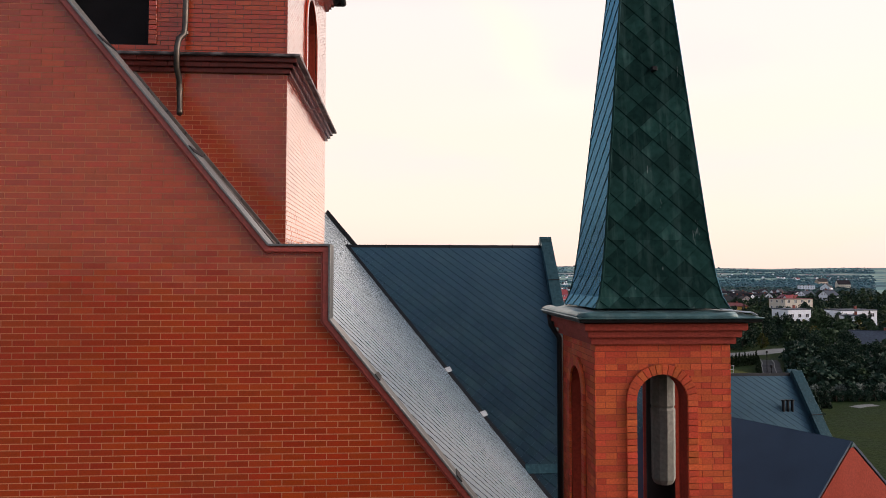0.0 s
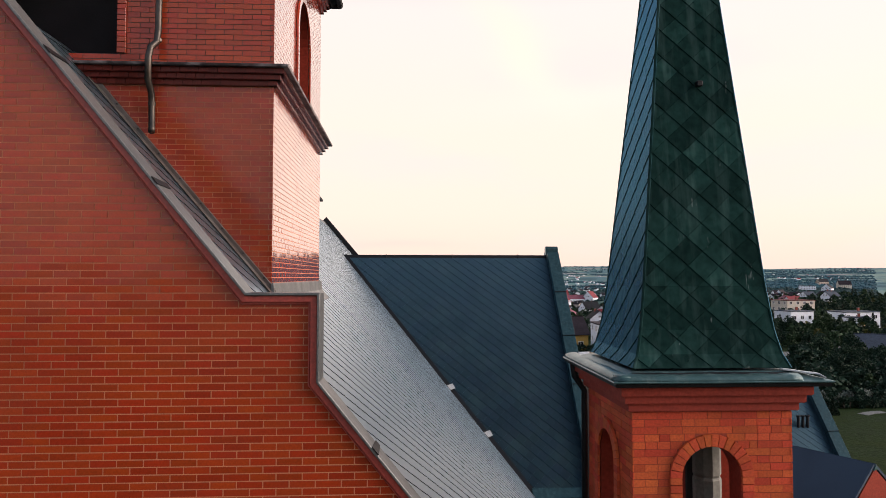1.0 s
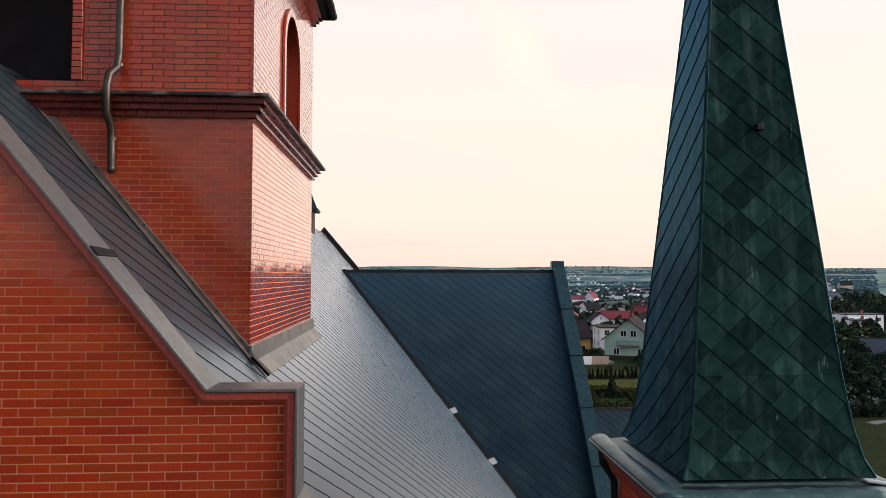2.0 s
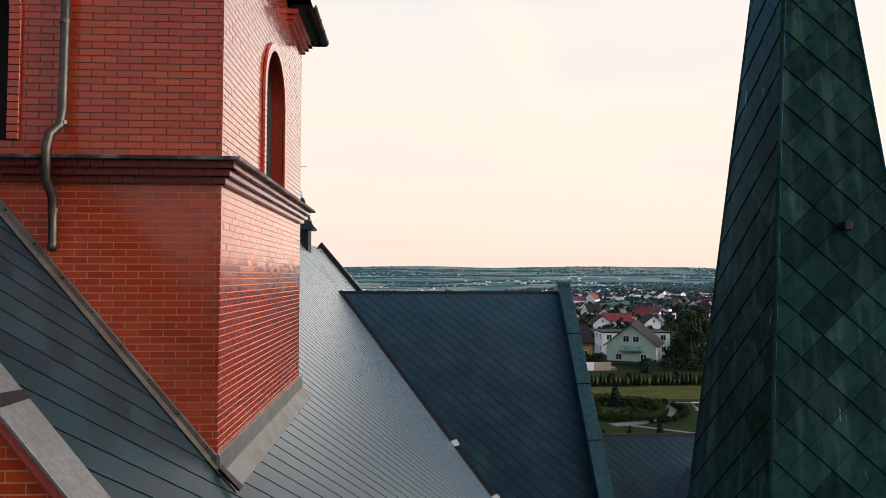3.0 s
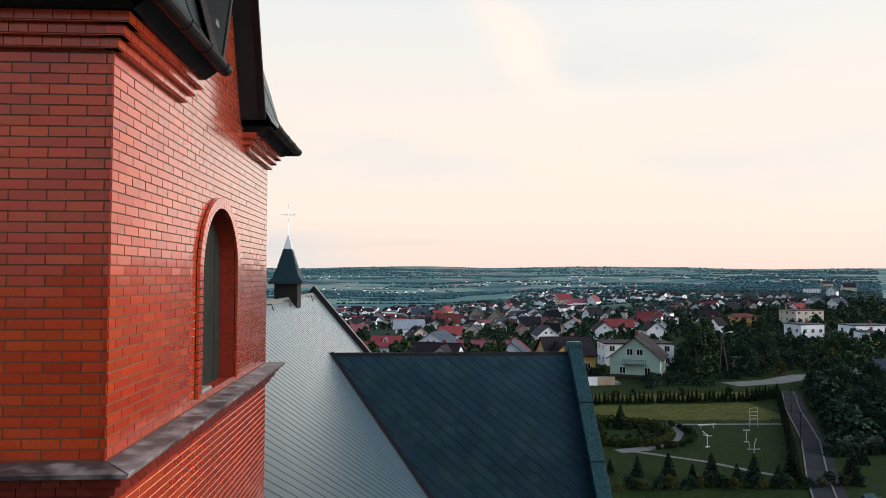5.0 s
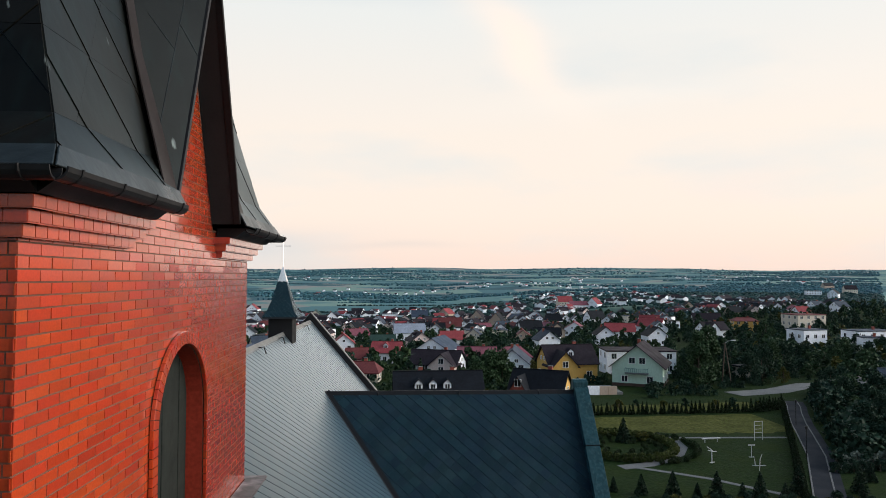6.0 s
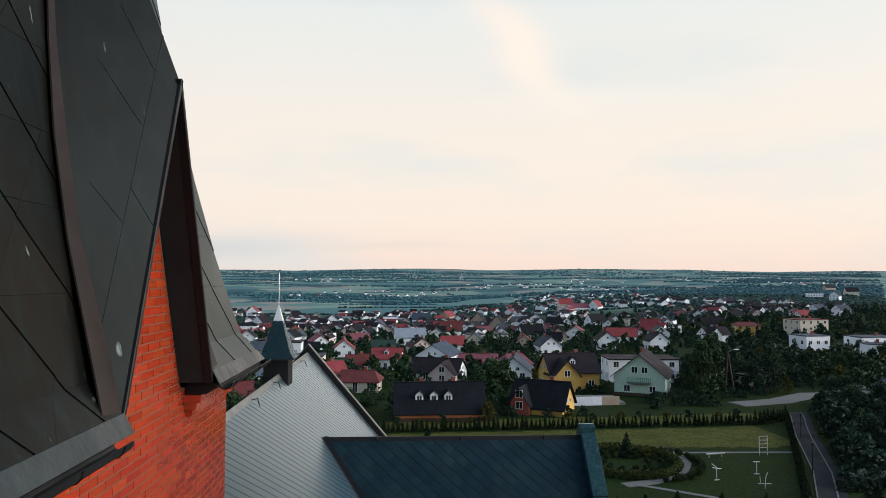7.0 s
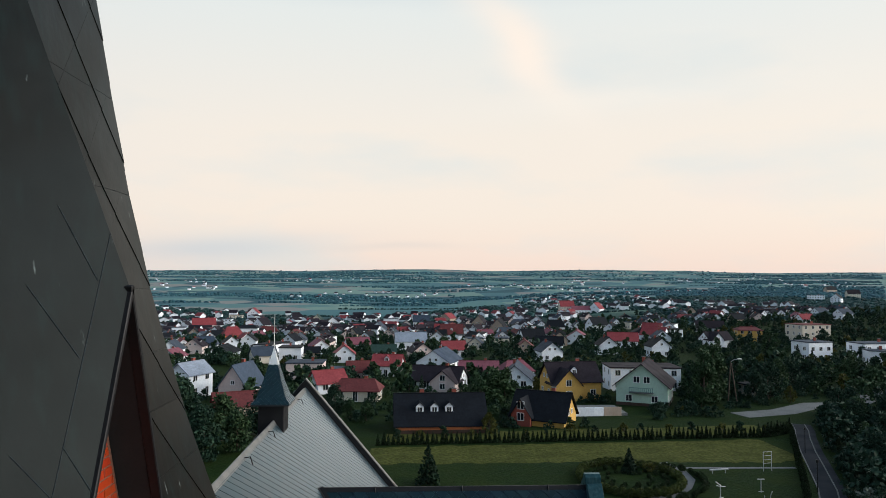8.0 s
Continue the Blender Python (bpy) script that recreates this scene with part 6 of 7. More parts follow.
for label, x, y, turn, w, d, h, rise, wall, roof, more in (
    ("white house with rose-red roof at the town edge", -83.4, 263.3, 84, 9.3, 7.7, 2.5, 2.8, WHITE, R_ROSE, dict()),
    ("white gabled house with black roof", -72.8, 290.6, 87, 13.0, 11.4, 2.2, 3.0, WHITE, R_BLACK, dict()),
    ("white house with blue-black hipped roof", -95.0, 343.5, 8, 12.3, 9.2, 3.3, 4.3, WHITE, R_BLUE, dict(hip=0.35)),
    ("orange house with red pyramid roof", -111.7, 462.2, 27, 12.5, 9.4, 4.5, 4.9, ORANGE, R_RED, dict(hip=0.5)),
    ("white cube house with flat black roof", -116.7, 528.7, 6, 14.3, 10.0, 7.4, 1.9, WHITE, R_BLACK, dict(hip=0.45)),
    ("white house with dark red hipped roof", -108.1, 558.7, 11, 16.0, 10.0, 3.5, 4.3, WHITE, R_BROWN, dict(hip=0.45)),
    ("white house with pale rose roof", -126.6, 625.7, 66, 13.0, 12.0, 5.0, 5.7, WHITE, R_PLUM, dict()),
    ("pink house with rose-red roof", -173.7, 616.0, 18, 18.7, 10.0, 6.2, 5.3, PINK, R_RED, dict()),
    ("long white flat-roofed workshop", -188.9, 575.4, 12, 24.0, 10.0, 6.7, 1.0, WHITE, R_GREY, dict(flat_roof=True)),
    ("white building with a flat roof", -175.1, 691.0, 3, 13.2, 9.9, 5.4, 1.0, WHITE, R_GREY, dict(flat_roof=True)),
    ("white low building with flat roof", -204.7, 684.4, 12, 18.4, 10.0, 4.9, 1.0, WHITE, R_GREY, dict(flat_roof=True)),
    ("small cream building with flat roof", -177.9, 745.2, 7, 13.2, 9.9, 5.8, 1.0, CREAM, R_BLACK, dict(flat_roof=True)),
    ("tall white house with red roof", -164.3, 765.8, 91, 13.0, 12.0, 6.7, 5.4, WHITE, R_RED, dict()),
    ("apricot flat-roofed apartment house", -24.2, 374.6, 14, 12.5, 9.4, 4.8, 1.0, TAN, R_GREY, dict(flat_roof=True)),
    ("white flat-roofed house on the slope", -15.8, 659.0, 1, 12.9, 9.7, 6.8, 1.0, WHITE, R_GREY, dict(flat_roof=True)),
    ("white gabled house with grey roof", -22.1, 547.4, 81, 13.0, 12.0, 5.1, 5.2, WHITE, R_GREY, dict()),
    ("white house with black roof and gable", -49.9, 425.2, 73, 13.0, 12.0, 3.9, 4.4, WHITE, R_BLACK, dict()),
    ("white house with steep dark roof", -66.3, 630.8, 98, 13.0, 12.0, 5.4, 5.4, WHITE, R_BLACK, dict()),
    ("grey gabled house with dark green roof", -85.7, 677.8, 89, 13.0, 12.0, 4.7, 5.4, CREAM, R_GREEN, dict()),
    ("white house with grey roof", -69.5, 707.1, 63, 13.0, 11.1, 3.2, 2.9, WHITE, R_GREY, dict()),
    ("white box house with blue edge", -17.9, 214.9, 3, 7.0, 7.0, 2.7, 1.0, WHITE, R_BLUE, dict(flat_roof=True)),
    ("cream house with brown tiled roof", -14.0, 213.2, 12, 7.0, 7.0, 2.2, 3.1, PINK, R_BROWN, dict()),
    ("dark green roofed house with white gable", -9.1, 288.8, 1, 10.2, 7.7, 2.2, 2.9, WHITE, R_GREEN, dict()),
    ("grey house with slate roof and white gable", -50.2, 256.3, 26, 8.6, 7.0, 3.5, 3.1, CREAM, R_GREY, dict()),
    ("low house with dark sheet roof", -37.9, 284.9, 4, 8.2, 7.0, 2.2, 2.2, TAN, R_BLACK, dict()),
    ("white house with dark roof near the trees", -129.8, 501.7, 37, 13.7, 10.0, 2.2, 4.4, WHITE, R_BLACK, dict()),
    ("white house with brown half-hipped roof", 27.6, 447.1, -2, 13.7, 10.0, 4.1, 5.8, WHITE, R_BROWN, dict(dormers=1)),
    ("red gabled house with tan wall", 39.6, 697.7, 58, 13.0, 12.0, 4.8, 4.8, TAN, R_RED, dict()),
    ("tan gabled house with plum roof", 63.2, 622.4, 72, 13.0, 12.0, 4.9, 6.4, TAN, R_PLUM, dict()),
    ("tan rendered house with black roof and gable", 67.3, 521.8, 71, 13.0, 12.0, 5.4, 6.6, TAN, R_BLACK, dict()),
    ("cream gabled house with pale eaves", 31.8, 334.2, 82, 11.3, 9.4, 2.5, 4.0, CREAM, R_GREY, dict()),
    ("long white house with black roof", 64.7, 370.2, 10, 12.7, 9.6, 4.5, 5.5, WHITE, R_BLACK, dict()),
    ("low white house with long black roof", 66.8, 336.1, -16, 13.7, 10.0, 2.2, 4.3, WHITE, R_BLACK, dict()),
    ("white house with rose roof and gable window", 86.7, 363.1, 73, 13.0, 12.0, 4.0, 4.2, WHITE, R_ROSE, dict()),
    ("white house with black hipped roof", 104.2, 499.8, -6, 13.1, 9.8, 4.7, 4.5, WHITE, R_BLACK, dict(hip=0.3)),
    ("white gabled house with grey roof edge", 112.8, 617.7, 75, 13.0, 12.0, 3.2, 4.3, WHITE, R_GREY, dict()),
    ("white house with black roof on the rise", 132.8, 495.1, 22, 12.6, 9.5, 4.4, 4.9, WHITE, R_BLACK, dict()),
    ("tall cream house with red roof", 174.9, 773.6, 4, 15.8, 10.0, 6.3, 5.8, CREAM, R_RED, dict()),
    ("white house with vivid red roof in the valley", 198.2, 735.4, 52, 13.0, 12.0, 4.4, 6.0, WHITE, R_RED, dict()),
    ("white house with rose roof in the valley", 180.7, 735.2, 3, 19.5, 10.0, 3.9, 3.9, WHITE, R_ROSE, dict()),
    ("white house with dark blue roof", 12.6, 663.8, -1, 15.0, 10.0, 3.9, 5.8, WHITE, R_BLUE, dict()),
    ("pale house with grey hipped roof", 93.0, 589.5, 5, 15.3, 10.0, 3.7, 4.5, CREAM, R_GREY, dict(hip=0.4)),
    ("white row of flats with flat roofs", 149.3, 224.7, -17, 7.0, 7.0, 5.5, 1.0, WHITE, R_GREY, dict(flat_roof=True)),
    ("white modern house on the hill", 587.9, 988.9, -15, 20.8, 10.0, 7.8, 1.0, WHITE, R_GREY, dict(flat_roof=True)),
    ("white house with dark roof on the hill", 565.9, 904.9, 44, 13.0, 12.0, 8.0, 5.2, WHITE, R_BLACK, dict()),
    ("pale house with plum roof on the hill", 686.9, 1056.0, -7, 19.0, 10.0, 8.1, 5.8, CREAM, R_PLUM, dict()),
    ("grey house with dark roof on the hill", 831.1, 1345.5, 14, 24.0, 10.0, 7.8, 5.8, TAN, R_BLACK, dict()),
    ("white house with red roof behind another", 136.0, 392.0, -32, 11.0, 9.0, 4.6, 4.4, WHITE, R_RED, dict()),
    ("white gabled house with dark roof in the gardens", -22.0, 405.0, 70, 11.0, 9.5, 4.0, 3.8, WHITE, R_BLACK, dict()),
    ("white house with dark gable roof", 178.2, 414.7, -12, 17.3, 10.0, 2.7, 4.5, WHITE, R_PLUM, dict()),
):
    put(label, x, y, turn, w, d, h, rise, wall, roof, **more)
rng = random.Random(11)
first = {}
y = 262.0
while y < 660:
    step = 20 + (y - 186) * 0.03
    x = -0.58 * y - 10
    while x < 0.62 * y:
        hx, hy = x + rng.uniform(-5, 5), y + rng.uniform(-6, 6)
        x += rng.uniform(14, 23) + (y - 186) * 0.012
        wooded = hx > 0.40 * hy and hy < 430
        hollow = 0.02 * hy < hx < 0.38 * hy and 205 < hy < 260
        if wooded or hollow or (abs(hx / hy + 0.189) < 0.012 and hy > 420) or rng.random() < 0.36 or any(math.hypot(hx - a, hy - b) < r + 7 for a, b, r in PLACED):
            continue
        PLACED.append((hx, hy, 6))
        kind = rng.choice((0, 0, 1, 2, 3, 4, 4, 5, 0, 6, 7, 8, 9, 0, 4, 9, 0, 2, 4, 9))
        turn = rng.choice((90, 90, 12, -70, 80, 100, 60)) + rng.uniform(-8, 8)
        if kind not in first:
            label, w, d, h, rise, wall, roof, more = KINDS[kind]
            first[kind] = house(label, hx, hy, turn, w * 0.86, d * 0.86, h * 0.8, rise * 0.82, wall, roof, **{k: v for k, v in more.items() if k != "wing"})
        else:
            copy_thing(first[kind], pose(hx, hy, land(hx, hy) - 0.2, 0, 0, turn))
    y += step

# far houses: too small to tell apart
far = {"wall": Soup(), "red": Soup(), "dark": Soup()}
for k in range(1700):
    y = 540 + 2600 * rng.random() ** 2.2
    x = rng.uniform(-0.62, 0.66) * y
    if noise.noise(Vector((x / 260, y / 420, 1.7))) < (-0.15 if y < 900 else 0.12) or (x > 0.45 * y and y < 700 and rng.random() < 0.6):
        continue
    if abs(x / y + 0.189) < 0.014:
        continue
    z, a = land(x, y), rng.uniform(0, math.pi)
    w, d, h, r = rng.uniform(3.5, 5.5), rng.uniform(3, 4.4), rng.uniform(3, 5.5), rng.uniform(1.2, 3)
    if y > 800:
        w, d, h, r = w * 0.75, d * 0.75, h * 0.75, r * 0.75
    m = pose(x, y, z, 0, 0, math.degrees(a))
    far["wall"].prism([m @ Vector(p) for p in ((-w, -d, -3), (-w, d, -3), (-w, d, h), (-w, 0, h + r), (-w, -d, h))], m.to_3x3() @ Vector((2 * w, 0, 0)))
    roof = far["red" if rng.random() < 0.13 else "dark"]
    for sgn in (-1, 1):
        roof.prism([m @ Vector(p) for p in ((-w - 0.4, 0, h + r + 0.1), (w + 0.4, 0, h + r + 0.1), (w + 0.4, sgn * (d + 0.4), h - 0.3), (-w - 0.4, sgn * (d + 0.4), h - 0.3))], (0, 0, 0.3))
town = thing("distant_houses", "distant pale houses scattered over the valley", "houses", (150, 900, -10), kind="stuff")
for key, mat in (("wall", WHITE), ("red", R_RED), ("dark", R_PLUM)):
    ob = part("distant_" + ("walls" if key == "wall" else key + "_roofs"), mesh("distant_houses", far[key].v, far[key].f, mat), None, town)
    ob["kind"] = "stuff"

# ---- trees ----
def leaf_quad(soup, p, size, r):
    n = Vector((r.gauss(0, 1), r.gauss(0, 1), r.gauss(0.4, 1))).normalized()
    a = n.orthogonal().normalized()
    a = Matrix.Rotation(r.uniform(0, 6.28), 3, n) @ a
    b = n.cross(a)
    s, t = size * r.uniform(0.7, 1.3), size * r.uniform(0.4, 0.8)
    soup.add([p - a * s, p + b * t, p + a * s, p - b * t], [(0, 1, 2, 3)])


def leafy_tree(seed, height, spread, clear, leaves_n, leaf, mat, clusters=26, narrow=1.0):
    """Trunk with limbs, and a crown of clumps of leaves with gaps. Returns its two meshes."""
    r = random.Random(seed)
    wood, crown = Soup(), Soup()
    top = Vector((r.uniform(-0.3, 0.3), r.uniform(-0.3, 0.3), height * 0.85))
    t = height * 0.022 + 0.06
    wood.loft([[Vector((0, 0, -0.6)).lerp(top, f) + t * (1 - 0.85 * f) * Vector((math.cos(k), math.sin(k), 0)) for k in (0, 1.26, 2.51, 3.77, 5.03)] for f in (0, 0.25, 0.5, 0.75, 1)])
    for c in range(clusters):
        f = r.random() ** 0.8
        z = clear + (height - clear) * f
        rad = spread * narrow * math.sin(math.pi * min(0.12 + 0.88 * (0.25 + 0.75 * f), 1.0)) ** 0.7 * r.uniform(0.35, 1.0)
        a = r.uniform(0, 2 * math.pi)
        centre = Vector((rad * math.cos(a), rad * math.sin(a), z))
        foot = Vector((0, 0, max(clear * 0.7, z - rad * 0.9 - 0.5)))
        if c < 14:
            d = (centre - foot).normalized()
            o = d.orthogonal().normalized() * t * 0.4
            o2 = d.cross(o)
            wood.loft([[foot + o, foot + o2, foot - o, foot - o2], [centre + o * 0.25, centre + o2 * 0.25, centre - o * 0.25, centre - o2 * 0.25]], caps=False)
        size = spread * r.uniform(0.26, 0.46)
        for _ in range(leaves_n // clusters):
            v = Vector((r.gauss(0, 1), r.gauss(0, 1), r.gauss(0, 0.8))).normalized() * size * r.random() ** 0.45
            leaf_quad(crown, centre + v, leaf, r)
    return mesh("trunk", wood.v, wood.f, BARK), mesh("crown", crown.v, crown.f, mat)


def conifer(seed, height, spread, rows, per_row, leaf, mat):
    r = random.Random(seed)
    wood, crown = Soup(), Soup()
    wood.loft([[(0.07 * height ** 0.5 * (1 - f) * math.cos(k), 0.07 * height ** 0.5 * (1 - f) * math.sin(k), -0.5 + (height + 0.4) * f) for k in (0, 1.57, 3.14, 4.71)] for f in (0, 0.98)])
    for i in range(rows):
        f = (i + 0.5) / rows
        z = height * (0.06 + 0.94 * f)
        rad = spread * (1 - f) ** 0.85 + 0.04 * spread
        for k in range(max(5, int(per_row * (1 - 0.7 * f)))):
            a = r.uniform(0, 6.283)
            for q in (0.35, 0.7, 1.0):
                p = Vector((rad * q * math.cos(a), rad * q * math.sin(a), z - 0.22 * rad * q + r.uniform(-0.1, 0.1) * spread))
                leaf_quad(crown, p, leaf * (1.1 - 0.4 * f), r)
    return mesh("trunk", wood.v, wood.f, BARK), mesh("crown", crown.v, crown.f, mat)


def tree_thing(name, label, category, meshes, at, group, scale=1.0):
    ob = thing(name, label, category, (0, 0, 0), group)
    part("trunk", meshes[0], None, ob)
    part("crown", meshes[1], None, ob)
    ob.matrix_basis = at @ Matrix.Scale(scale, 4)
    return ob


NEAR_TREES = [("leafy_tree", "broad dark green leafy tree", "tree", leafy_tree(1, 11, 4.2, 0.9, 2700, 0.38, LEAF_DARK, 44)),
              ("leafy_tree", "tall narrow green leafy tree", "tree", leafy_tree(2, 13, 3.6, 0.8, 3000, 0.36, LEAF_MID, 48, 0.85)),
              ("leafy_tree", "rounded mid green leafy tree", "tree", leafy_tree(3, 8, 3.5, 0.5, 2000, 0.36, LEAF_MID, 36)),
              ("leafy_tree", "yellowing leafy tree in the scrub", "tree", leafy_tree(4, 7.5, 2.8, 0.5, 2000, 0.28, LEAF_PALE, 30))]
FAR_TREES = [("leafy_tree", "dark leafy tree between houses", "tree", leafy_tree(5, 10, 4.4, 0.6, 300, 0.95, LEAF_DARK, 26)),
             ("leafy_tree", "green leafy tree between houses", "tree", leafy_tree(6, 8.5, 3.8, 0.5, 270, 0.9, LEAF_MID, 24)),
             ("leafy_tree", "olive leafy tree between houses", "tree", leafy_tree(7, 7, 3.4, 0.4, 230, 0.85, LEAF_PALE, 20)),
             ("spruce", "dark pointed spruce tree", "tree", conifer(8, 12, 2.6, 16, 16, 0.6, NEEDLE))]
SPRUCE = ("spruce", "young blue-green spruce in the church garden", "tree", conifer(9, 4.6, 1.45, 22, 26, 0.22, NEEDLE))
SHRUB = ("shrub", "dense dark green leafy shrub", "shrub", leafy_tree(10, 2.2, 1.3, 0.1, 900, 0.17, LEAF_DARK, 16))
PALE_SHRUB = ("shrub", "loose yellow-green leafy shrub", "shrub", leafy_tree(12, 2.0, 1.4, 0.1, 700, 0.16, LEAF_PALE, 14))
made = {}


def plant(spec, x, y, scale=1.0, group="trees", lift=0.0):
    name, label, category, meshes = spec
    at = pose(x, y, land(x, y) + lift, 0, 0, (x * 37 + y * 91) % 360)
    if label in made:
        return scaled_copy(made[label], at, scale)
    made[label] = tree_thing(name, label, category, meshes, at, group, scale)
    return made[label]


def scaled_copy(ob, at, scale):
    c = copy_thing(ob, at)
    c.matrix_basis = at @ Matrix.Scale(scale, 4)
    return c


T1, T2, T3, T4 = NEAR_TREES
rt = random.Random(5)
# tall trees right of the mint house, the dark grove beyond the lane, the left edge
for x, y, s, k in ((60.0, 148, 1.45, T2), (63.0, 151, 1.55, T2), (58.6, 146, 0.7, T3), (63, 158, 0.8, T3), (73, 152, 0.95, T1), (77, 155, 1.15, T1), (81, 158, 1.2, T2), (70, 160, 0.9, T1), (86, 163, 1.1, T1),
                   (79, 150, 0.75, T4), (66, 166, 0.8, T1), (102, 168, 0.95, T2), (106, 171, 1.0, T2), (110, 175, 0.85, T1), (98, 174, 1.0, T1), (17.5, 149, 0.95, T3), (20, 151, 1.0, T3), (14.5, 147, 0.8, T3),
                   (-10, 137, 0.8, T3), (-7, 134, 0.75, T3), (-13, 139, 0.95, T1), (-2.5, 139, 0.7, T3), (13.5, 122, 0.45, T4), (52, 139, 0.35, T4), (29, 166, 0.5, T4), (1.0, 186, 0.6, T3),
                   (-27, 105, 0.75, T1), (-31, 108, 0.9, T1), (-24, 111, 0.8, T3), (-34, 114, 0.9, T2), (-28, 118, 0.85, T3), (-22, 122, 0.75, T1), (-36, 123, 0.9, T1), (-40, 118, 0.95, T3), (-19, 116, 0.6, T4), (-30, 128, 0.6, T4),
                   (-44, 112, 0.9, T2), (-38, 104, 0.85, T1), (-17, 130, 0.7, T3), (-50, 148, 0.4, T1), (-40, 146, 0.35, T3)):
    plant(k, x, y, s * rt.uniform(0.92, 1.08) * (0.56 if x > 50 else 0.5 if y > 128 and x < 0 else 0.9))
def joined_copies(name, me, places, mat):
    """One mesh of many copies of another."""
    n, f = len(me.vertices), len(me.polygons)
    co = np.empty(n * 3)
    me.vertices.foreach_get("co", co)
    co = np.c_[co.reshape(-1, 3), np.ones(n)]
    allco = np.concatenate([co @ np.array(m).T[:, :3] for m in places])
    sizes = np.array([len(p.vertices) for p in me.polygons])
    loops = np.empty(int(sizes.sum()), dtype=np.int64)
    me.polygons.foreach_get("vertices", loops)
    total, k = len(places), len(loops)
    out = bpy.data.meshes.new(name)
    out.vertices.add(n * total)
    out.vertices.foreach_set("co", allco.ravel())
    out.loops.add(k * total)
    out.loops.foreach_set("vertex_index", (loops[None, :] + np.arange(total)[:, None] * n).ravel().astype(np.int32))
    starts = np.concatenate([[0], np.cumsum(sizes)[:-1]])
    out.polygons.add(f * total)
    out.polygons.foreach_set("loop_start", (starts[None, :] + np.arange(total)[:, None] * k).ravel().astype(np.int32))
    out.materials.append(mat)
    out.update(calc_edges=True)
    out.validate()
    return out


# the slope on the far side of the lane: thick scrub and trees
for k in range(90):
    y = rt.uniform(88, 140)
    x = 0.52 * y + 9.5 + rt.random() ** 1.2 * 42
    if math.hypot(x - 92, y - 131) < 8 or (abs(x - 84) < 9 and abs(y - 146) < 4):
        continue
    plant((T3, T1, T3, T1, T1)[k % 5], x, y, rt.uniform(0.28, 0.45) if y < 120 else rt.uniform(0.35, 0.6))
# undergrowth between them, and in the gardens of the town, as joined masses
MASS = [leafy_tree(41, 9, 4.0, 0.2, 170, 1.15, LEAF_DARK, 20), leafy_tree(42, 8, 3.8, 0.2, 150, 1.1, LEAF_MID, 18), leafy_tree(43, 4.2, 3.0, 0.1, 250, 0.52, LEAF_DARK, 16), leafy_tree(44, 4.0, 3.0, 0.1, 230, 0.5, LEAF_MID, 14)]
under = {}


def free(x, y, r):
    return not any(math.hypot(x - a, y - b) < q + r for a, b, q in PLACED)


for k in range(400):
    y = rt.uniform(85.5, 142)
    x = 0.52 * y + 6.4 + rt.random() ** 1.2 * 46
    if math.hypot(x - 92, y - 131) > 8 and not (y > 133 and x < 93):
        under.setdefault(2, []).append(pose(x, y, land(x, y) - 0.2, 0, 0, k * 77) @ Matrix.Scale(rt.uniform(0.45, 0.85), 4))
for k in range(1900):
    y = 140 + 470 * rt.random() ** 1.1
    x = rt.uniform(-0.60, 0.76) * y
    if free(x, y, 0.6) and not (y < 165 and -3 < x < 92):
        if y < 300 and rt.random() < 0.75:
            under.setdefault(rt.choice((2, 2, 3)), []).append(pose(x, y, land(x, y) - 0.2, 0, 0, k * 77) @ Matrix.Scale(rt.uniform(0.45, 1.0), 4))
        else:
            under.setdefault(rt.choice((0, 0, 1)), []).append(pose(x, y, land(x, y) - 0.2, 0, 0, k * 77) @ Matrix.Scale(rt.uniform(0.35, 0.7), 4))
yard = [(62, 137), (72, 140), (82, 147), (90, 147), (112, 167)]
for k in range(330):
    y = rt.uniform(126, 172)
    x = rt.uniform(-14, 96)
    clear = min((Vector((x, y)) - (Vector(a) + (Vector(b) - Vector(a)) * min(max((Vector((x, y)) - Vector(a)).dot(Vector(b) - Vector(a)) / (Vector(b) - Vector(a)).length_squared, 0), 1))).length for a, b in zip(yard, yard[1:]))
    if clear > 4.5 and free(x, y, -0.8) and not (26 < x < 46 and 134 < y < 147) and (y > 133 or x < 34):
        under.setdefault(rt.choice((2, 2, 3)), []).append(pose(x, y, land(x, y) - 0.2, 0, 0, k * 77) @ Matrix.Scale(rt.uniform(0.25, 0.5), 4))
scrub = thing("undergrowth", "dense dark bushes and hedges in the gardens", "bushes", (100, 250, land(100, 250)), kind="stuff")
for k, places in under.items():
    ob = part("bushes", joined_copies("bushes", MASS[k][1], places, MASS[k][1].materials[0]), None, scrub)
    ob["kind"] = "stuff"
# wooded hillside and trees between the houses; the nearest are trees by themselves, the others one mass
spots = []
while len(spots) < 1150:
    y = 160 + 520 * rt.random() ** 1.1
    x = rt.uniform(-0.60, 0.76) * y
    wooded = x > 0.37 * y and y < 470
    if not wooded and rt.random() < (0.3 if y > 330 else 0.62):
        continue
    if any(math.hypot(x - a, y - b) < r + 1.0 for a, b, r in PLACED) and not (wooded and rt.random() < 0.05):
        continue
    spots.append((y, x, rt.choice((0, 0, 1, 1, 2, 3)), rt.uniform(0.36, 0.62) if x > 0.43 * y else rt.uniform(0.2, 0.4) if y < 330 else rt.uniform(0.28, 0.62)))
for k in range(70):
    y = rt.uniform(205, 262)
    x = y * rt.uniform(0.03, 0.36)
    if not any(math.hypot(x - a, y - b) < r for a, b, r in PLACED):
        spots.append((y, x, rt.choice((1, 2, 2, 0)), rt.uniform(0.2, 0.4)))
spots.sort()
mass = {}
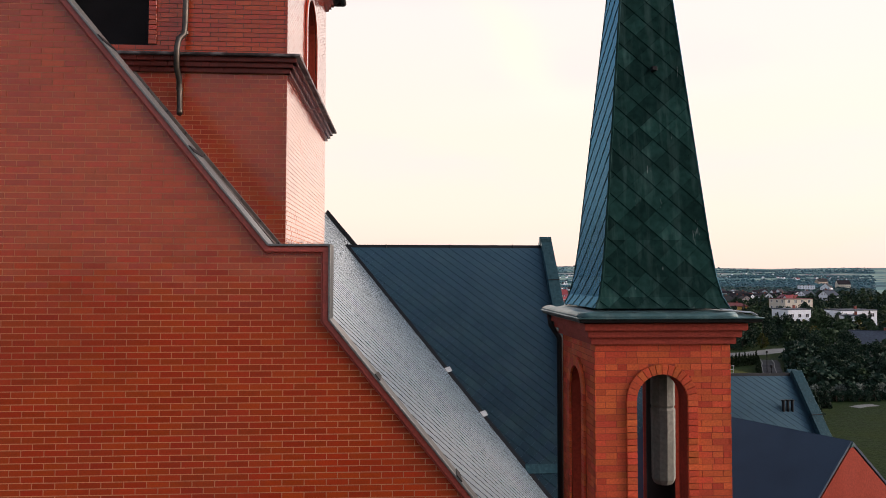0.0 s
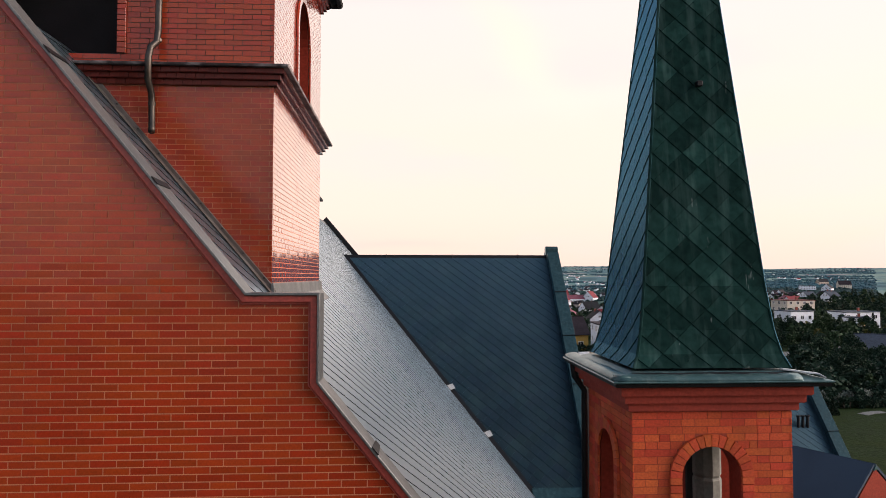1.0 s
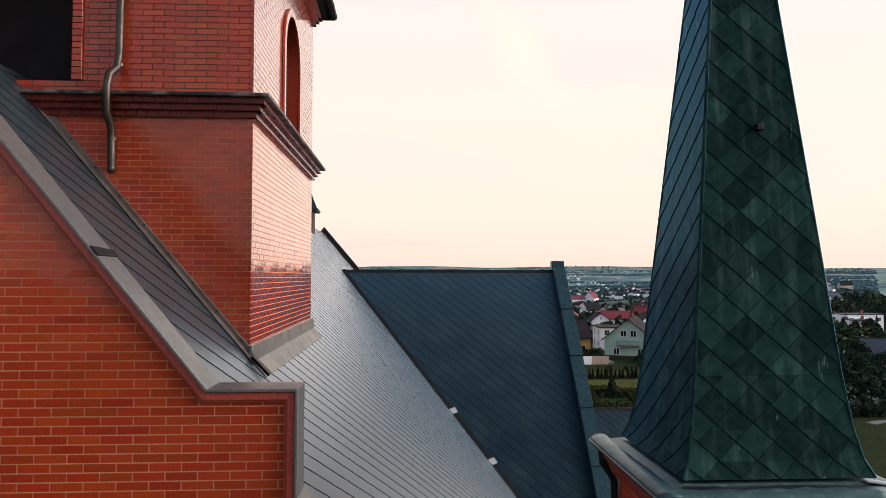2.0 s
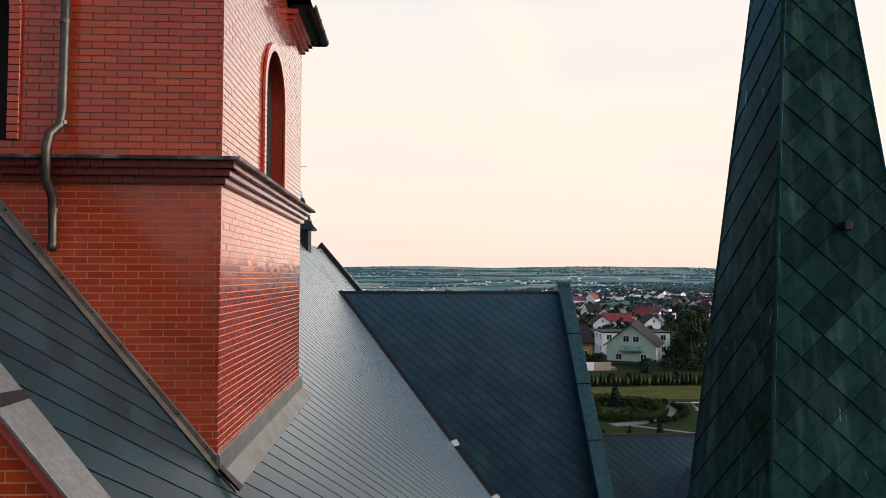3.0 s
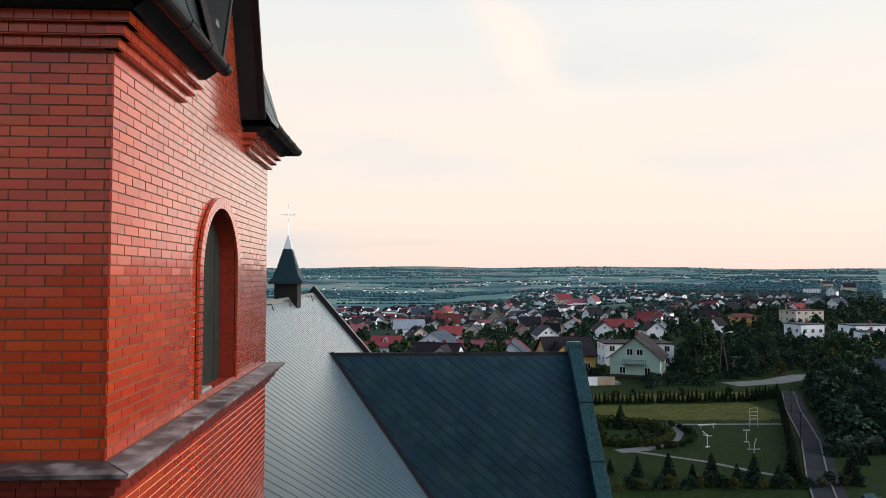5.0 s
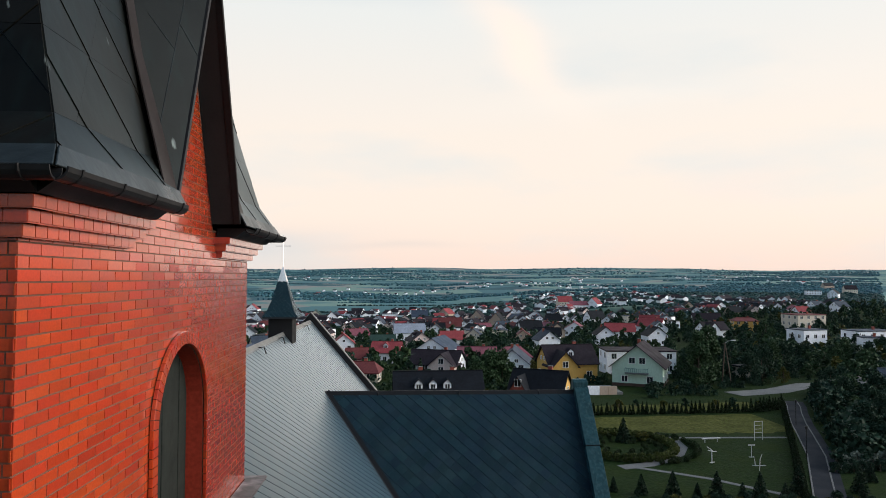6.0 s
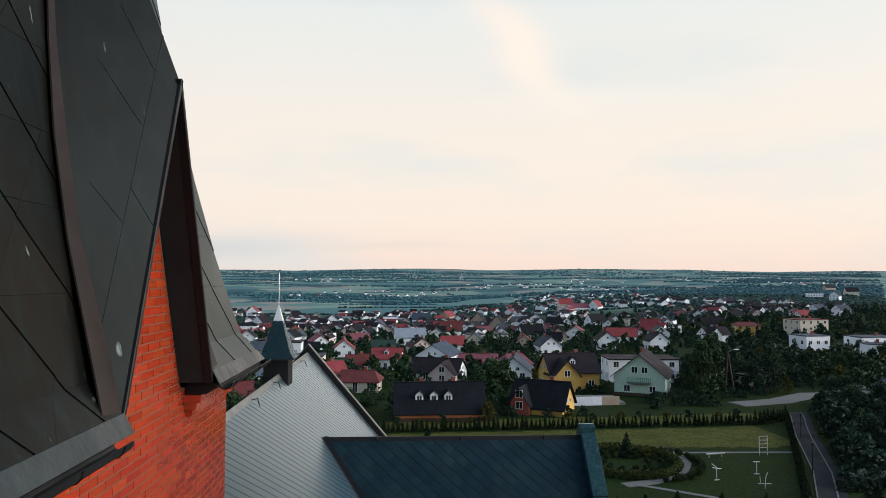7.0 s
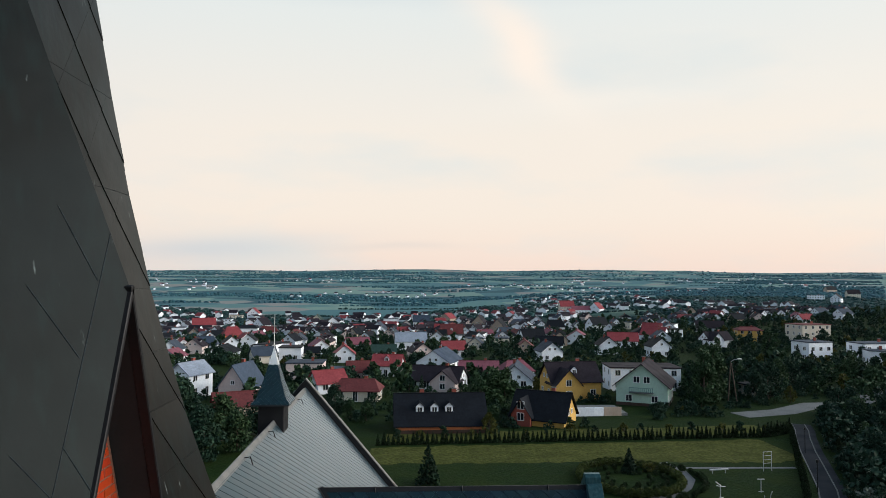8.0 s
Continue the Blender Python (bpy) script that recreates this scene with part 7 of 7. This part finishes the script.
for n, (y, x, k, s) in enumerate(spots):
    if n < 160:
        plant(FAR_TREES[k], x, y, s)
    else:
        mass.setdefault(k, []).append(pose(x, y, land(x, y), 0, 0, (x * 37 + y * 91) % 360) @ Matrix.Scale(s, 4))


greens = thing("town_trees", "mass of trees among the farther houses", "trees", (100, 350, land(100, 350)), kind="stuff")
for k, places in mass.items():
    ob = part("tree_crowns", joined_copies("tree_crowns", FAR_TREES[k][3][1], places, FAR_TREES[k][3][1].materials[0]), None, greens)
    ob["kind"] = "stuff"
    ob = part("tree_trunks", joined_copies("tree_trunks", FAR_TREES[k][3][0], places, BARK), None, greens)
    ob["kind"] = "stuff"

# far woods, hedgerows and orchards as one mass of clumps
woods, near_woods = Soup(), Soup()
rw = random.Random(21)
count = 0


def clump(x, y, s):
    z = land(x, y)
    h = s * rw.uniform(0.9, 1.5)
    a0 = rw.uniform(0, 1)
    base = [(x + s * rw.uniform(0.8, 1.3) * math.cos(a0 + k * 1.257), y + s * rw.uniform(0.8, 1.2) * math.sin(a0 + k * 1.257), z - 1) for k in range(5)]
    mid = [(x + s * rw.uniform(0.7, 1.2) * math.cos(a0 + 0.6 + k * 1.257), y + s * rw.uniform(0.7, 1.2) * math.sin(a0 + 0.6 + k * 1.257), z + h * rw.uniform(0.5, 0.85)) for k in range(5)]
    faces = []
    for k in range(5):
        j = (k + 1) % 5
        faces += [(k, j, 5 + k), (j, 5 + j, 5 + k), (5 + k, 5 + j, 10)]
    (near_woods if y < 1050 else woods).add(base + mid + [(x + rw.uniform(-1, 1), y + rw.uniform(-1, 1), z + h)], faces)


# woods in long belts, thickets round the hamlets, hedgerows along the fields
while count < 21000:
    y = 470 + 3700 * rw.random() ** 1.25
    x = rw.uniform(-0.66, 0.70) * y
    belt = noise.noise(Vector((x / 900, y / 170, 4.2))) + 0.35 * noise.noise(Vector((x / 160, y / 80, 8.8)))
    patch = noise.noise(Vector((x / 260, y / 420, 1.7)))
    if not (belt > 0.22 or (y < 1000 and patch > 0.0 and rw.random() < 0.6) or (y < 1500 and patch > 0.16 and rw.random() < 0.25) or (x > 0.36 * y and y < 1700)):
        continue
    count += 1
    clump(x, y, rw.uniform(1.3, 2.9) * (1 + y / 5000))
for row in range(90):
    y = 650 + 2900 * rw.random() ** 1.2
    x = rw.uniform(-0.6, 0.6) * y
    dx, dy = rw.choice(((1, 0.06), (1, -0.05), (0.9, 0.3)))
    for k in range(rw.randrange(30, 90)):
        clump(x + dx * k * 3.0 + rw.uniform(-1.5, 1.5), y + dy * k * 3.0 + rw.uniform(-2, 2), rw.uniform(1.1, 2.2))
for k in range(2200):
    y = rw.uniform(3500, 4550)
    x = rw.uniform(-0.66, 0.70) * y
    if noise.noise(Vector((x / 420, 0.3, 5.5))) > -0.15:
        clump(x, y, rw.uniform(2.5, 5.5))
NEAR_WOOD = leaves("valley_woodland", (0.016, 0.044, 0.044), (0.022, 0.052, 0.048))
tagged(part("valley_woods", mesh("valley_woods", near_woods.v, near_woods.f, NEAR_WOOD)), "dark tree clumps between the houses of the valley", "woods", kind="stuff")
# distance haze is put into this foliage colour: paler and bluer than the valley
HAZY_WOOD = leaves("hazy_far_woodland", (0.032, 0.092, 0.114), (0.024, 0.072, 0.092))
tagged(part("far_woods", mesh("far_woods", woods.v, woods.f, HAZY_WOOD)), "distant dark woods and hedgerows", "woods", kind="stuff")

# ---- church garden, lane and lawn ----
def ribbon(name, pts, width, mat, label, category, lift=0.03, kind="structure"):
    s, rows = Soup(), []
    fine = []
    for (ax, ay), (bx, by) in zip(pts, pts[1:]):
        k = max(1, int(math.hypot(bx - ax, by - ay) / 2.5))
        fine += [(ax + (bx - ax) * i / k, ay + (by - ay) * i / k) for i in range(k)]
    fine.append(pts[-1])
    for i, (x, y) in enumerate(fine):
        (ax, ay), (bx, by) = fine[max(i - 1, 0)], fine[min(i + 1, len(fine) - 1)]
        d = Vector((bx - ax, by - ay)).normalized()
        o = Vector((d.y, -d.x)) * width / 2
        rows.append([(x + o.x, y + o.y, land(x, y) + lift), (x - o.x, y - o.y, land(x, y) + lift), (x - o.x, y - o.y, land(x, y) - 0.2), (x + o.x, y + o.y, land(x, y) - 0.2)])
    s.loft(rows)
    return tagged(part(name, s.mesh(name, mat)), label, category, kind=kind)


lane = [(30, 50), (36, 63), (41.5, 74), (50, 89.5), (58.5, 108), (63.0, 117), (66.0, 122.5), (68.5, 128)]
ribbon("road", lane, 3.0, ASPHALT, "narrow grey asphalt lane beside the lawn", "road", 0.04)
for side, nm in ((-1.42, "kerb"), (0.55, "kerb")):
    off = []
    for i, (x, y) in enumerate(lane):
        (ax, ay), (bx, by) = lane[max(i - 1, 0)], lane[min(i + 1, len(lane) - 1)]
        d = Vector((bx - ax, by - ay)).normalized()
        off.append((x + d.y * side, y - d.x * side))
    ribbon("kerb", off, 0.16, PAVING, "pale concrete kerb along the lane", "kerb", 0.09)
ribbon("pavement", [(62, 137), (72, 140), (82, 147), (90, 147), (112, 167)], 5.0, PAVING, "pale concrete yard at the lane's end", "pavement", 0.05)
ribbon("garden_path", [(36.5, 99.6), (51.2, 99.2)], 0.7, GRAVEL, "straight narrow gravel path across the lawn", "path", 0.03)
ribbon("garden_path", [(34.4, 102.5), (35.3, 98.5), (34.9, 94.5), (33.1, 91.2), (30.6, 88.4), (28.0, 86.7), (24.5, 85.6)], 1.7, GRAVEL, "curved grey gravel path round the bed", "path", 0.03)
ribbon("garden_path", [(26.0, 85.6), (29.1, 83.4), (32.6, 80.8), (35.0, 78.0), (40.0, 72.5)], 0.7, GRAVEL, "gravel path to the lane", "path", 0.035)

# thuja hedge round the lawn: each bush by itself
def thuja(x, y, h, label):
    key = "narrow dark thuja in a clipped row"
    if key not in made:
        made[key] = tree_thing("thuja", key, "hedge bush", conifer(14, 2.0, 0.36, 18, 16, 0.13, THUJA), pose(x, y, land(x, y)), "thuja hedge", h / 2.0)
        return
    scaled_copy(made[key], pose(x, y, land(x, y), 0, 0, (x * 71) % 360), h / 2.0)


for k in range(92):
    f = k / 91
    x = -4 + 66.5 * f
    thuja(x + rt.uniform(-0.1, 0.1), 114.3 + 4.2 * f + (2.5 * max(f - 0.93, 0) / 0.07) + rt.uniform(-0.12, 0.12), rt.uniform(1.5, 2.1) * (1.0 + 0.25 * (f > 0.9)), "")
for k in range(46):
    f = k / 45
    x, y = 62.2 + (38.6 - 62.2) * f, 119 + (72.5 - 119) * f
    thuja(x - 0.4 + rt.uniform(-0.1, 0.1), y, rt.uniform(1.5, 2.3), "")

for k in range(30):
    f = k / 29
    thuja(56.0 + 10.0 * f + rt.uniform(-0.1, 0.1), 93.5 + 23.0 * f + rt.uniform(-0.1, 0.1), rt.uniform(1.8, 2.6), "")

# border of bushes beyond the lane, some with pale variegated leaves, and a strip of rubble
VARIEGATED = ("shrub", "shrub with pale variegated leaves in the border", "shrub", leafy_tree(15, 1.9, 1.2, 0.1, 620, 0.15, leaves("variegated_leaves", (0.17, 0.20, 0.17), (0.05, 0.08, 0.05)), 14))
for k in range(13):
    plant(VARIEGATED if k in (1, 2, 4, 5, 7, 10) else SHRUB, 48.5 + k * 1.15 + rt.uniform(-0.2, 0.2), 83.6 + 0.12 * k + rt.uniform(-0.3, 0.3), rt.uniform(0.65, 1.0))
for k in range(16):
    plant(SHRUB, 47.5 + k * 1.05, 82.4 + 0.1 * k + rt.uniform(-0.2, 0.2), rt.uniform(0.45, 0.65))
ribbon("rubble_strip", [(52.5, 79.0), (54.0, 79.9), (56.0, 80.4)], 1.2, PAVING, "pale rubble strip beside the lane", "rubble", 0.03)

# unmown strips on either side of the far hedge
MEADOW = material("dry_olive_meadow", (0.060, 0.066, 0.016), rough=0.95, spec=0.05, grain=2.2, grain_amount=0.45, stain=0.35, stain_amount=0.8, stain_colour=(0.032, 0.040, 0.011), bump=1.0, bump_dist=0.15)


def meadow(edge_near, edge_far, x0, x1, seed):
    s, r, rows = Soup(), random.Random(seed), 7
    xs = [x0 + 1.5 * k for k in range(int((x1 - x0) / 1.5) + 1)]
    rag = [(r.uniform(-0.7, 0.7), r.uniform(-0.5, 0.5)) for _ in xs]
    rings = []
    for x, (a, b) in zip(xs, rag):
        y0, y1 = edge_near(x) + a, edge_far(x) + b
        ring = [(x, y0 + (y1 - y0) * k / rows, land(x, y0 + (y1 - y0) * k / rows) + (0.028 if 0 < k < rows else -0.02)) for k in range(rows + 1)]
        rings.append(ring + [(p[0], p[1], p[2] - 0.3) for p in ring[::-1]])
    s.loft(rings)
    tagged(part("meadow", s.mesh("meadow", MEADOW)), "dry olive unmown grass beside the hedge", "meadow", kind="structure")


meadow(lambda x: 102.5 - 0.02 * x, lambda x: 113.6 + 0.062 * (x + 4), -5.0, 56.0, 4)
meadow(lambda x: 116.0 + 0.065 * (x + 4), lambda x: 122.5 + 0.09 * (x + 4), -3.0, 60.0, 6)
# round bed with rings of clipped bushes
BOX_LEAF = leaves("box_bush_leaves", (0.046, 0.062, 0.018), (0.075, 0.082, 0.022))


def ball_bush(seed, leaf=BOX_LEAF):
    r = random.Random(seed)
    s, w = Soup(), Soup()
    w.loft([[(0.05 * math.cos(k), 0.05 * math.sin(k), z) for k in (0, 2.1, 4.2)] for z in (-0.1, 0.5)])
    for _ in range(420):
        v = Vector((r.gauss(0, 1), r.gauss(0, 1), r.gauss(0, 1))).normalized() * 0.5 * r.uniform(0.7, 1.0)
        leaf_quad(s, Vector((v.x, v.y, 0.45 + v.z * 0.9)), 0.10, r)
    return mesh("trunk", w.v, w.f, BARK), mesh("crown", s.v, s.f, leaf)


ball = ("box_bush", "clipped round box bush in the ornamental bed", "bush", ball_bush(31))
DARK_BOX_LEAF = leaves("dark_box_leaves", (0.020, 0.036, 0.014), (0.032, 0.034, 0.016))
dark_ball = ("box_bush", "low dark clipped bush in the ornamental bed", "bush", ball_bush(32, DARK_BOX_LEAF))
bx, by = 27.6, 94.6
for k in range(40):
    a = 2 * math.pi * k / 40
    plant(ball, bx + 6.0 * math.cos(a), by + 6.9 * math.sin(a), rt.uniform(1.0, 1.25), "ornamental bed")
for rad, count_, size in ((0.72, 20, 0.75), (0.45, 11, 0.65)):
    for k in range(count_):
        a = 2 * math.pi * (k + 0.3) / count_
        plant(dark_ball, bx + 6.0 * rad * math.cos(a), by + 6.9 * rad * math.sin(a), size * rt.uniform(0.8, 1.2), "ornamental bed")
for k in range(24):
    # small bushes along the outer side of the path
    a = -1.35 + 2.15 * k / 23
    plant(dark_ball, bx + 9.0 * math.cos(a) + rt.uniform(-0.25, 0.25), by + 8.3 * math.sin(a) + rt.uniform(-0.25, 0.25), rt.uniform(0.6, 0.95), "ornamental bed")
plant(SPRUCE, 28.5, 97.6, 0.68)
plant(PALE_SHRUB, bx + 3.6, by + 3.4, 0.6)
# spruces along the near edge of the garden
for x, y, s in ((23.5, 76, 0.75), (26.3, 75, 0.95), (28.4, 74.2, 0.6), (30.1, 73.7, 1.05), (32.4, 73.2, 0.7), (34.3, 73.5, 1.0), (36.5, 73.0, 0.7), (38.4, 74.0, 1.2), (45.5, 75.5, 1.0), (49, 79, 0.8), (21, 77, 0.55), (2.8, 93.7, 1.0), (43.5, 72.0, 0.7)):
    plant(SPRUCE, x, y, s * 0.58 if y < 90 else s)
for k in range(26):
    plant(SHRUB if k % 3 else PALE_SHRUB, 20 + k * 0.95 + rt.uniform(-0.3, 0.3), 71.8 + rt.uniform(-0.6, 0.6), rt.uniform(0.35, 0.6))
for k in range(16):
    f = k / 15
    plant(PALE_SHRUB if k % 2 else SHRUB, -2 + 62 * f + rt.uniform(-1, 1), 119.5 + 4 * f + rt.uniform(-1.0, 3.0), rt.uniform(0.35, 0.7))

# outdoor exercise frames on the lawn
PAINTED = material("worn_white_paint", (0.40, 0.41, 0.42), rough=0.5, stain_amount=0.3)


def equipment(name, label, x, y, pieces, turn=0.0):
    ob = thing(name, label, "exercise device", (0, 0, 0), "exercise devices")
    for nm, pts, rad in pieces:
        part(nm, tube(pts, rad * 0.75, 6).mesh(nm, PAINTED), None, ob)
    ob.matrix_basis = pose(x, y, land(x, y), 0, 0, turn)


equipment("ladder_frame", "white metal climbing ladder frame on the lawn", 46.7, 97.9, [("post", [(-0.6, 0, -0.2), (-0.6, 0, 2.5)], 0.06), ("post", [(0.6, 0, -0.2), (0.6, 0, 2.5)], 0.06)] + [("rung", [(-0.6, 0, z), (0.6, 0, z)], 0.045) for z in (1.0, 1.45, 1.95, 2.45)], 10)
equipment("lawn_bench", "white flat metal bench on the lawn", 39.9, 97.0, [("seat", [(-1.3, 0, 0.5), (1.3, 0, 0.5)], 0.14), ("leg", [(-0.9, 0, -0.1), (-0.9, 0, 0.5)], 0.06), ("leg", [(0.9, 0, -0.1), (0.9, 0, 0.5)], 0.06)], 8)
equipment("exercise_stand", "white metal exercise stand with handles", 35.5, 86.9, [("post", [(0, 0, -0.1), (0, 0, 1.5)], 0.08), ("handle", [(-0.6, 0, 1.55), (0.1, 0, 1.35), (0.7, 0, 1.3)], 0.06), ("handle", [(-0.5, 0.2, 1.9), (0.2, 0.1, 1.4)], 0.06), ("foot", [(-0.3, 0, 0.1), (0.4, 0, 0.1)], 0.08)], 20)
equipment("exercise_stand", "white round-topped exercise stand", 41.3, 89.1, [("post", [(0, 0, -0.1), (0, 0, 1.5)], 0.06), ("top", [(-0.4, 0, 1.5), (0.4, 0, 1.5)], 0.09), ("foot", [(-0.3, 0, 0.1), (0.3, 0, 0.1)], 0.08)])
equipment("exercise_stand", "white metal double stepping device", 39.4, 83.6, [("post", [(0, 0, -0.1), (0.1, 0, 1.3), (0.3, 0, 1.8)], 0.06), ("seat", [(-0.7, 0, 0.55), (0.7, 0.1, 0.6)], 0.09), ("arm", [(-0.4, 0, 0.5), (-0.5, 0, 1.3)], 0.05)], -15)

# street lamp on an A-shaped wooden pole, and lane lamps
pole = thing("street_lamp", "wooden A-pole street lamp by the trees", "street lamp", (66.4, 149.5, land(66.4, 149.5)))
zl = land(66.4, 149.5)
part("pole", tube([(65.6, 149.5, zl - 0.3), (66.3, 149.5, zl + 8.6)], 0.13, 8).mesh("pole", BARK), None, pole)
part("pole", tube([(67.6, 149.5, zl - 0.3), (66.4, 149.5, zl + 8.2)], 0.13, 8).mesh("pole", BARK), None, pole)
part("arm", tube([(66.3, 149.5, zl + 8.5), (66.8, 149.2, zl + 9.0), (67.8, 149.0, zl + 9.2)], 0.05, 6).mesh("arm", STEEL), None, pole)
part("lamp_head", box_mesh("lamp_head", (67.5, 148.85, zl + 9.1), (68.4, 149.15, zl + 9.28), FRAME, 0.04), None, pole)
for x, y in ((57.0, 107.0), (48.0, 89.0)):
    z = land(x, y)
    lp = thing("street_lamp", "short black lamp post beside the lane", "street lamp", (x, y, z), "lane lamps")
    part("pole", tube([(x, y, z - 0.2), (x, y, z + 3.4)], 0.06, 8).mesh("pole", DARK_METAL), None, lp)
    part("lamp_head", tube([(x, y, z + 3.35), (x, y, z + 3.7)], 0.16, 8).mesh("lamp_head", DARK_METAL), None, lp)
gw = thing("garden_wall", "low pale panelled garden wall by the terrace", "wall", (33.5, 137.0, land(33.5, 137)))
for k in range(7):
    part("wall_panel", box_mesh("wall_panel", (28.0 + k * 1.7, 136.6 + 0.12 * k, -4.2), (29.62 + k * 1.7, 136.85 + 0.12 * k, -2.2), WHITE if k < 5 else TAN, 0.02), None, gw)
terrace = Soup()
terrace.box((27.5, 137.5, -5), (41, 146, -3.35))
tagged(part("terrace", terrace.mesh("terrace", PAVING)), "paved terrace behind the garden wall", "terrace", kind="structure")


# ---- single pieces: bricks and slates ----
def brick_wall(m, region, parent, near, holes=None, limit=300, joint=0.011, mat=None, mixed=False):
    region = anticlockwise(region)
    lay(m, region, brick_cells(*bounds(region), holes, joint=joint, mixed=mixed), parent, ("brick", "brickwork"), (mat or BRICK,), near, limit)


gm = plane_frame((0, FRONT + 0.012, 0), (1, 0, 0), (0, 0, 1))
inner_line = [(x, z) for x, z in ((AX, slope_line[0][1] - 0.13), (-1.64, GAB - 0.085), (-0.96, GAB - 0.085), (-0.96, 11.43), (2.28, 11.49 - 1.235 * 3.16 - 0.11))]
brick_wall(gm, inner_line + [(2.28, GROUND), (AX, GROUND)], gable_wall, Vector((-1.2, FRONT, 11.6)), joint=0.011)
brick_wall(gm, [(2 * AX - x, z) for x, z in inner_line] + [(2 * AX - 2.28, GROUND), (AX, GROUND)], gable_wall, None)
for key, m, w, win, near in (("side", frame_side, WY, side_win, Vector((TX1, TY0, 16))), ("front", frame_front, WX, front_win, Vector((TX1, TY0, 15.5))), ("left", frame_left, WY, side_win, None), ("back", frame_back, WX, front_win, None)):
    mm = m @ Matrix.Translation((0, 0, -0.012))
    gx = w / 2
    gaps = arch_gaps(*win)
    c0 = 0.014 if key in ("left", "back") else 0.0
    brick_wall(mm, [(c0, LOW + 1.5), (w - c0, LOW + 1.5), (w - c0, EAVE - 0.02), (gx + GW + 0.1, EAVE - 0.02), (gx, GTOP - 0.08), (gx - GW - 0.1, EAVE - 0.02), (c0, EAVE - 0.02)], tower_walls[key], near, gaps)
for key, (m, w) in frames.items():
    mm = m @ Matrix.Translation((0, 0, -0.010))
    brick_wall(mm, [(0, 8.0), (w, 8.0), (w, TOPB), (0, TOPB)], turret_walls[key], Vector((3.1, BY0, 10)) if key == "front" else None, arch_gaps(w / 2 - 0.02, TW, 8.55, 10.52, 0.125), 120, joint=0.007, mat=TURRET_BRICK, mixed=True)


def slate_roof(pts, parent, near=None, limit=300, side=0.30, flip=1, lift=0.007, mat=None, joint=0.011):
    a, b, c = (Vector(p) for p in pts[:3])
    n = (b - a).cross(c - a).normalized()
    if n.z < 0:
        n = -n
    across = Vector((0, 0, 1)).cross(n).normalized()
    m = plane_frame(a, across, n.cross(across))
    region = anticlockwise(flat(m, pts))
    lay(m @ Matrix.Translation((0, 0, 0.004)), region, slate_cells(*bounds(region), side, flip=flip, lift=lift, joint=joint), parent, ("slate", "slate_field"), (mat or SLATE,), near, limit)


slate_roof(right_roof, bed_right, Vector((-1.0, 11, 12)))
slate_roof([valley(T_RIDGE, 0), valley(low_z, -1), (T_END, T_Y - (T_RIDGE - low_z) / T_PITCH, low_z), (T_END, T_Y, T_RIDGE)], bed_t_front, Vector((3, 33, 11)), side=0.36, lift=0.010, mat=SHADED_LICHEN_SLATE, joint=0.017)
slate_roof(wslope, wbed, None, mat=SHADED_LICHEN_SLATE, joint=0.017)
for sgn in (-1, 1):
    slate_roof(cbed[sgn][0], cbed[sgn][1], None, lift=0.004, mat=SKY_BLUED_SLATE)
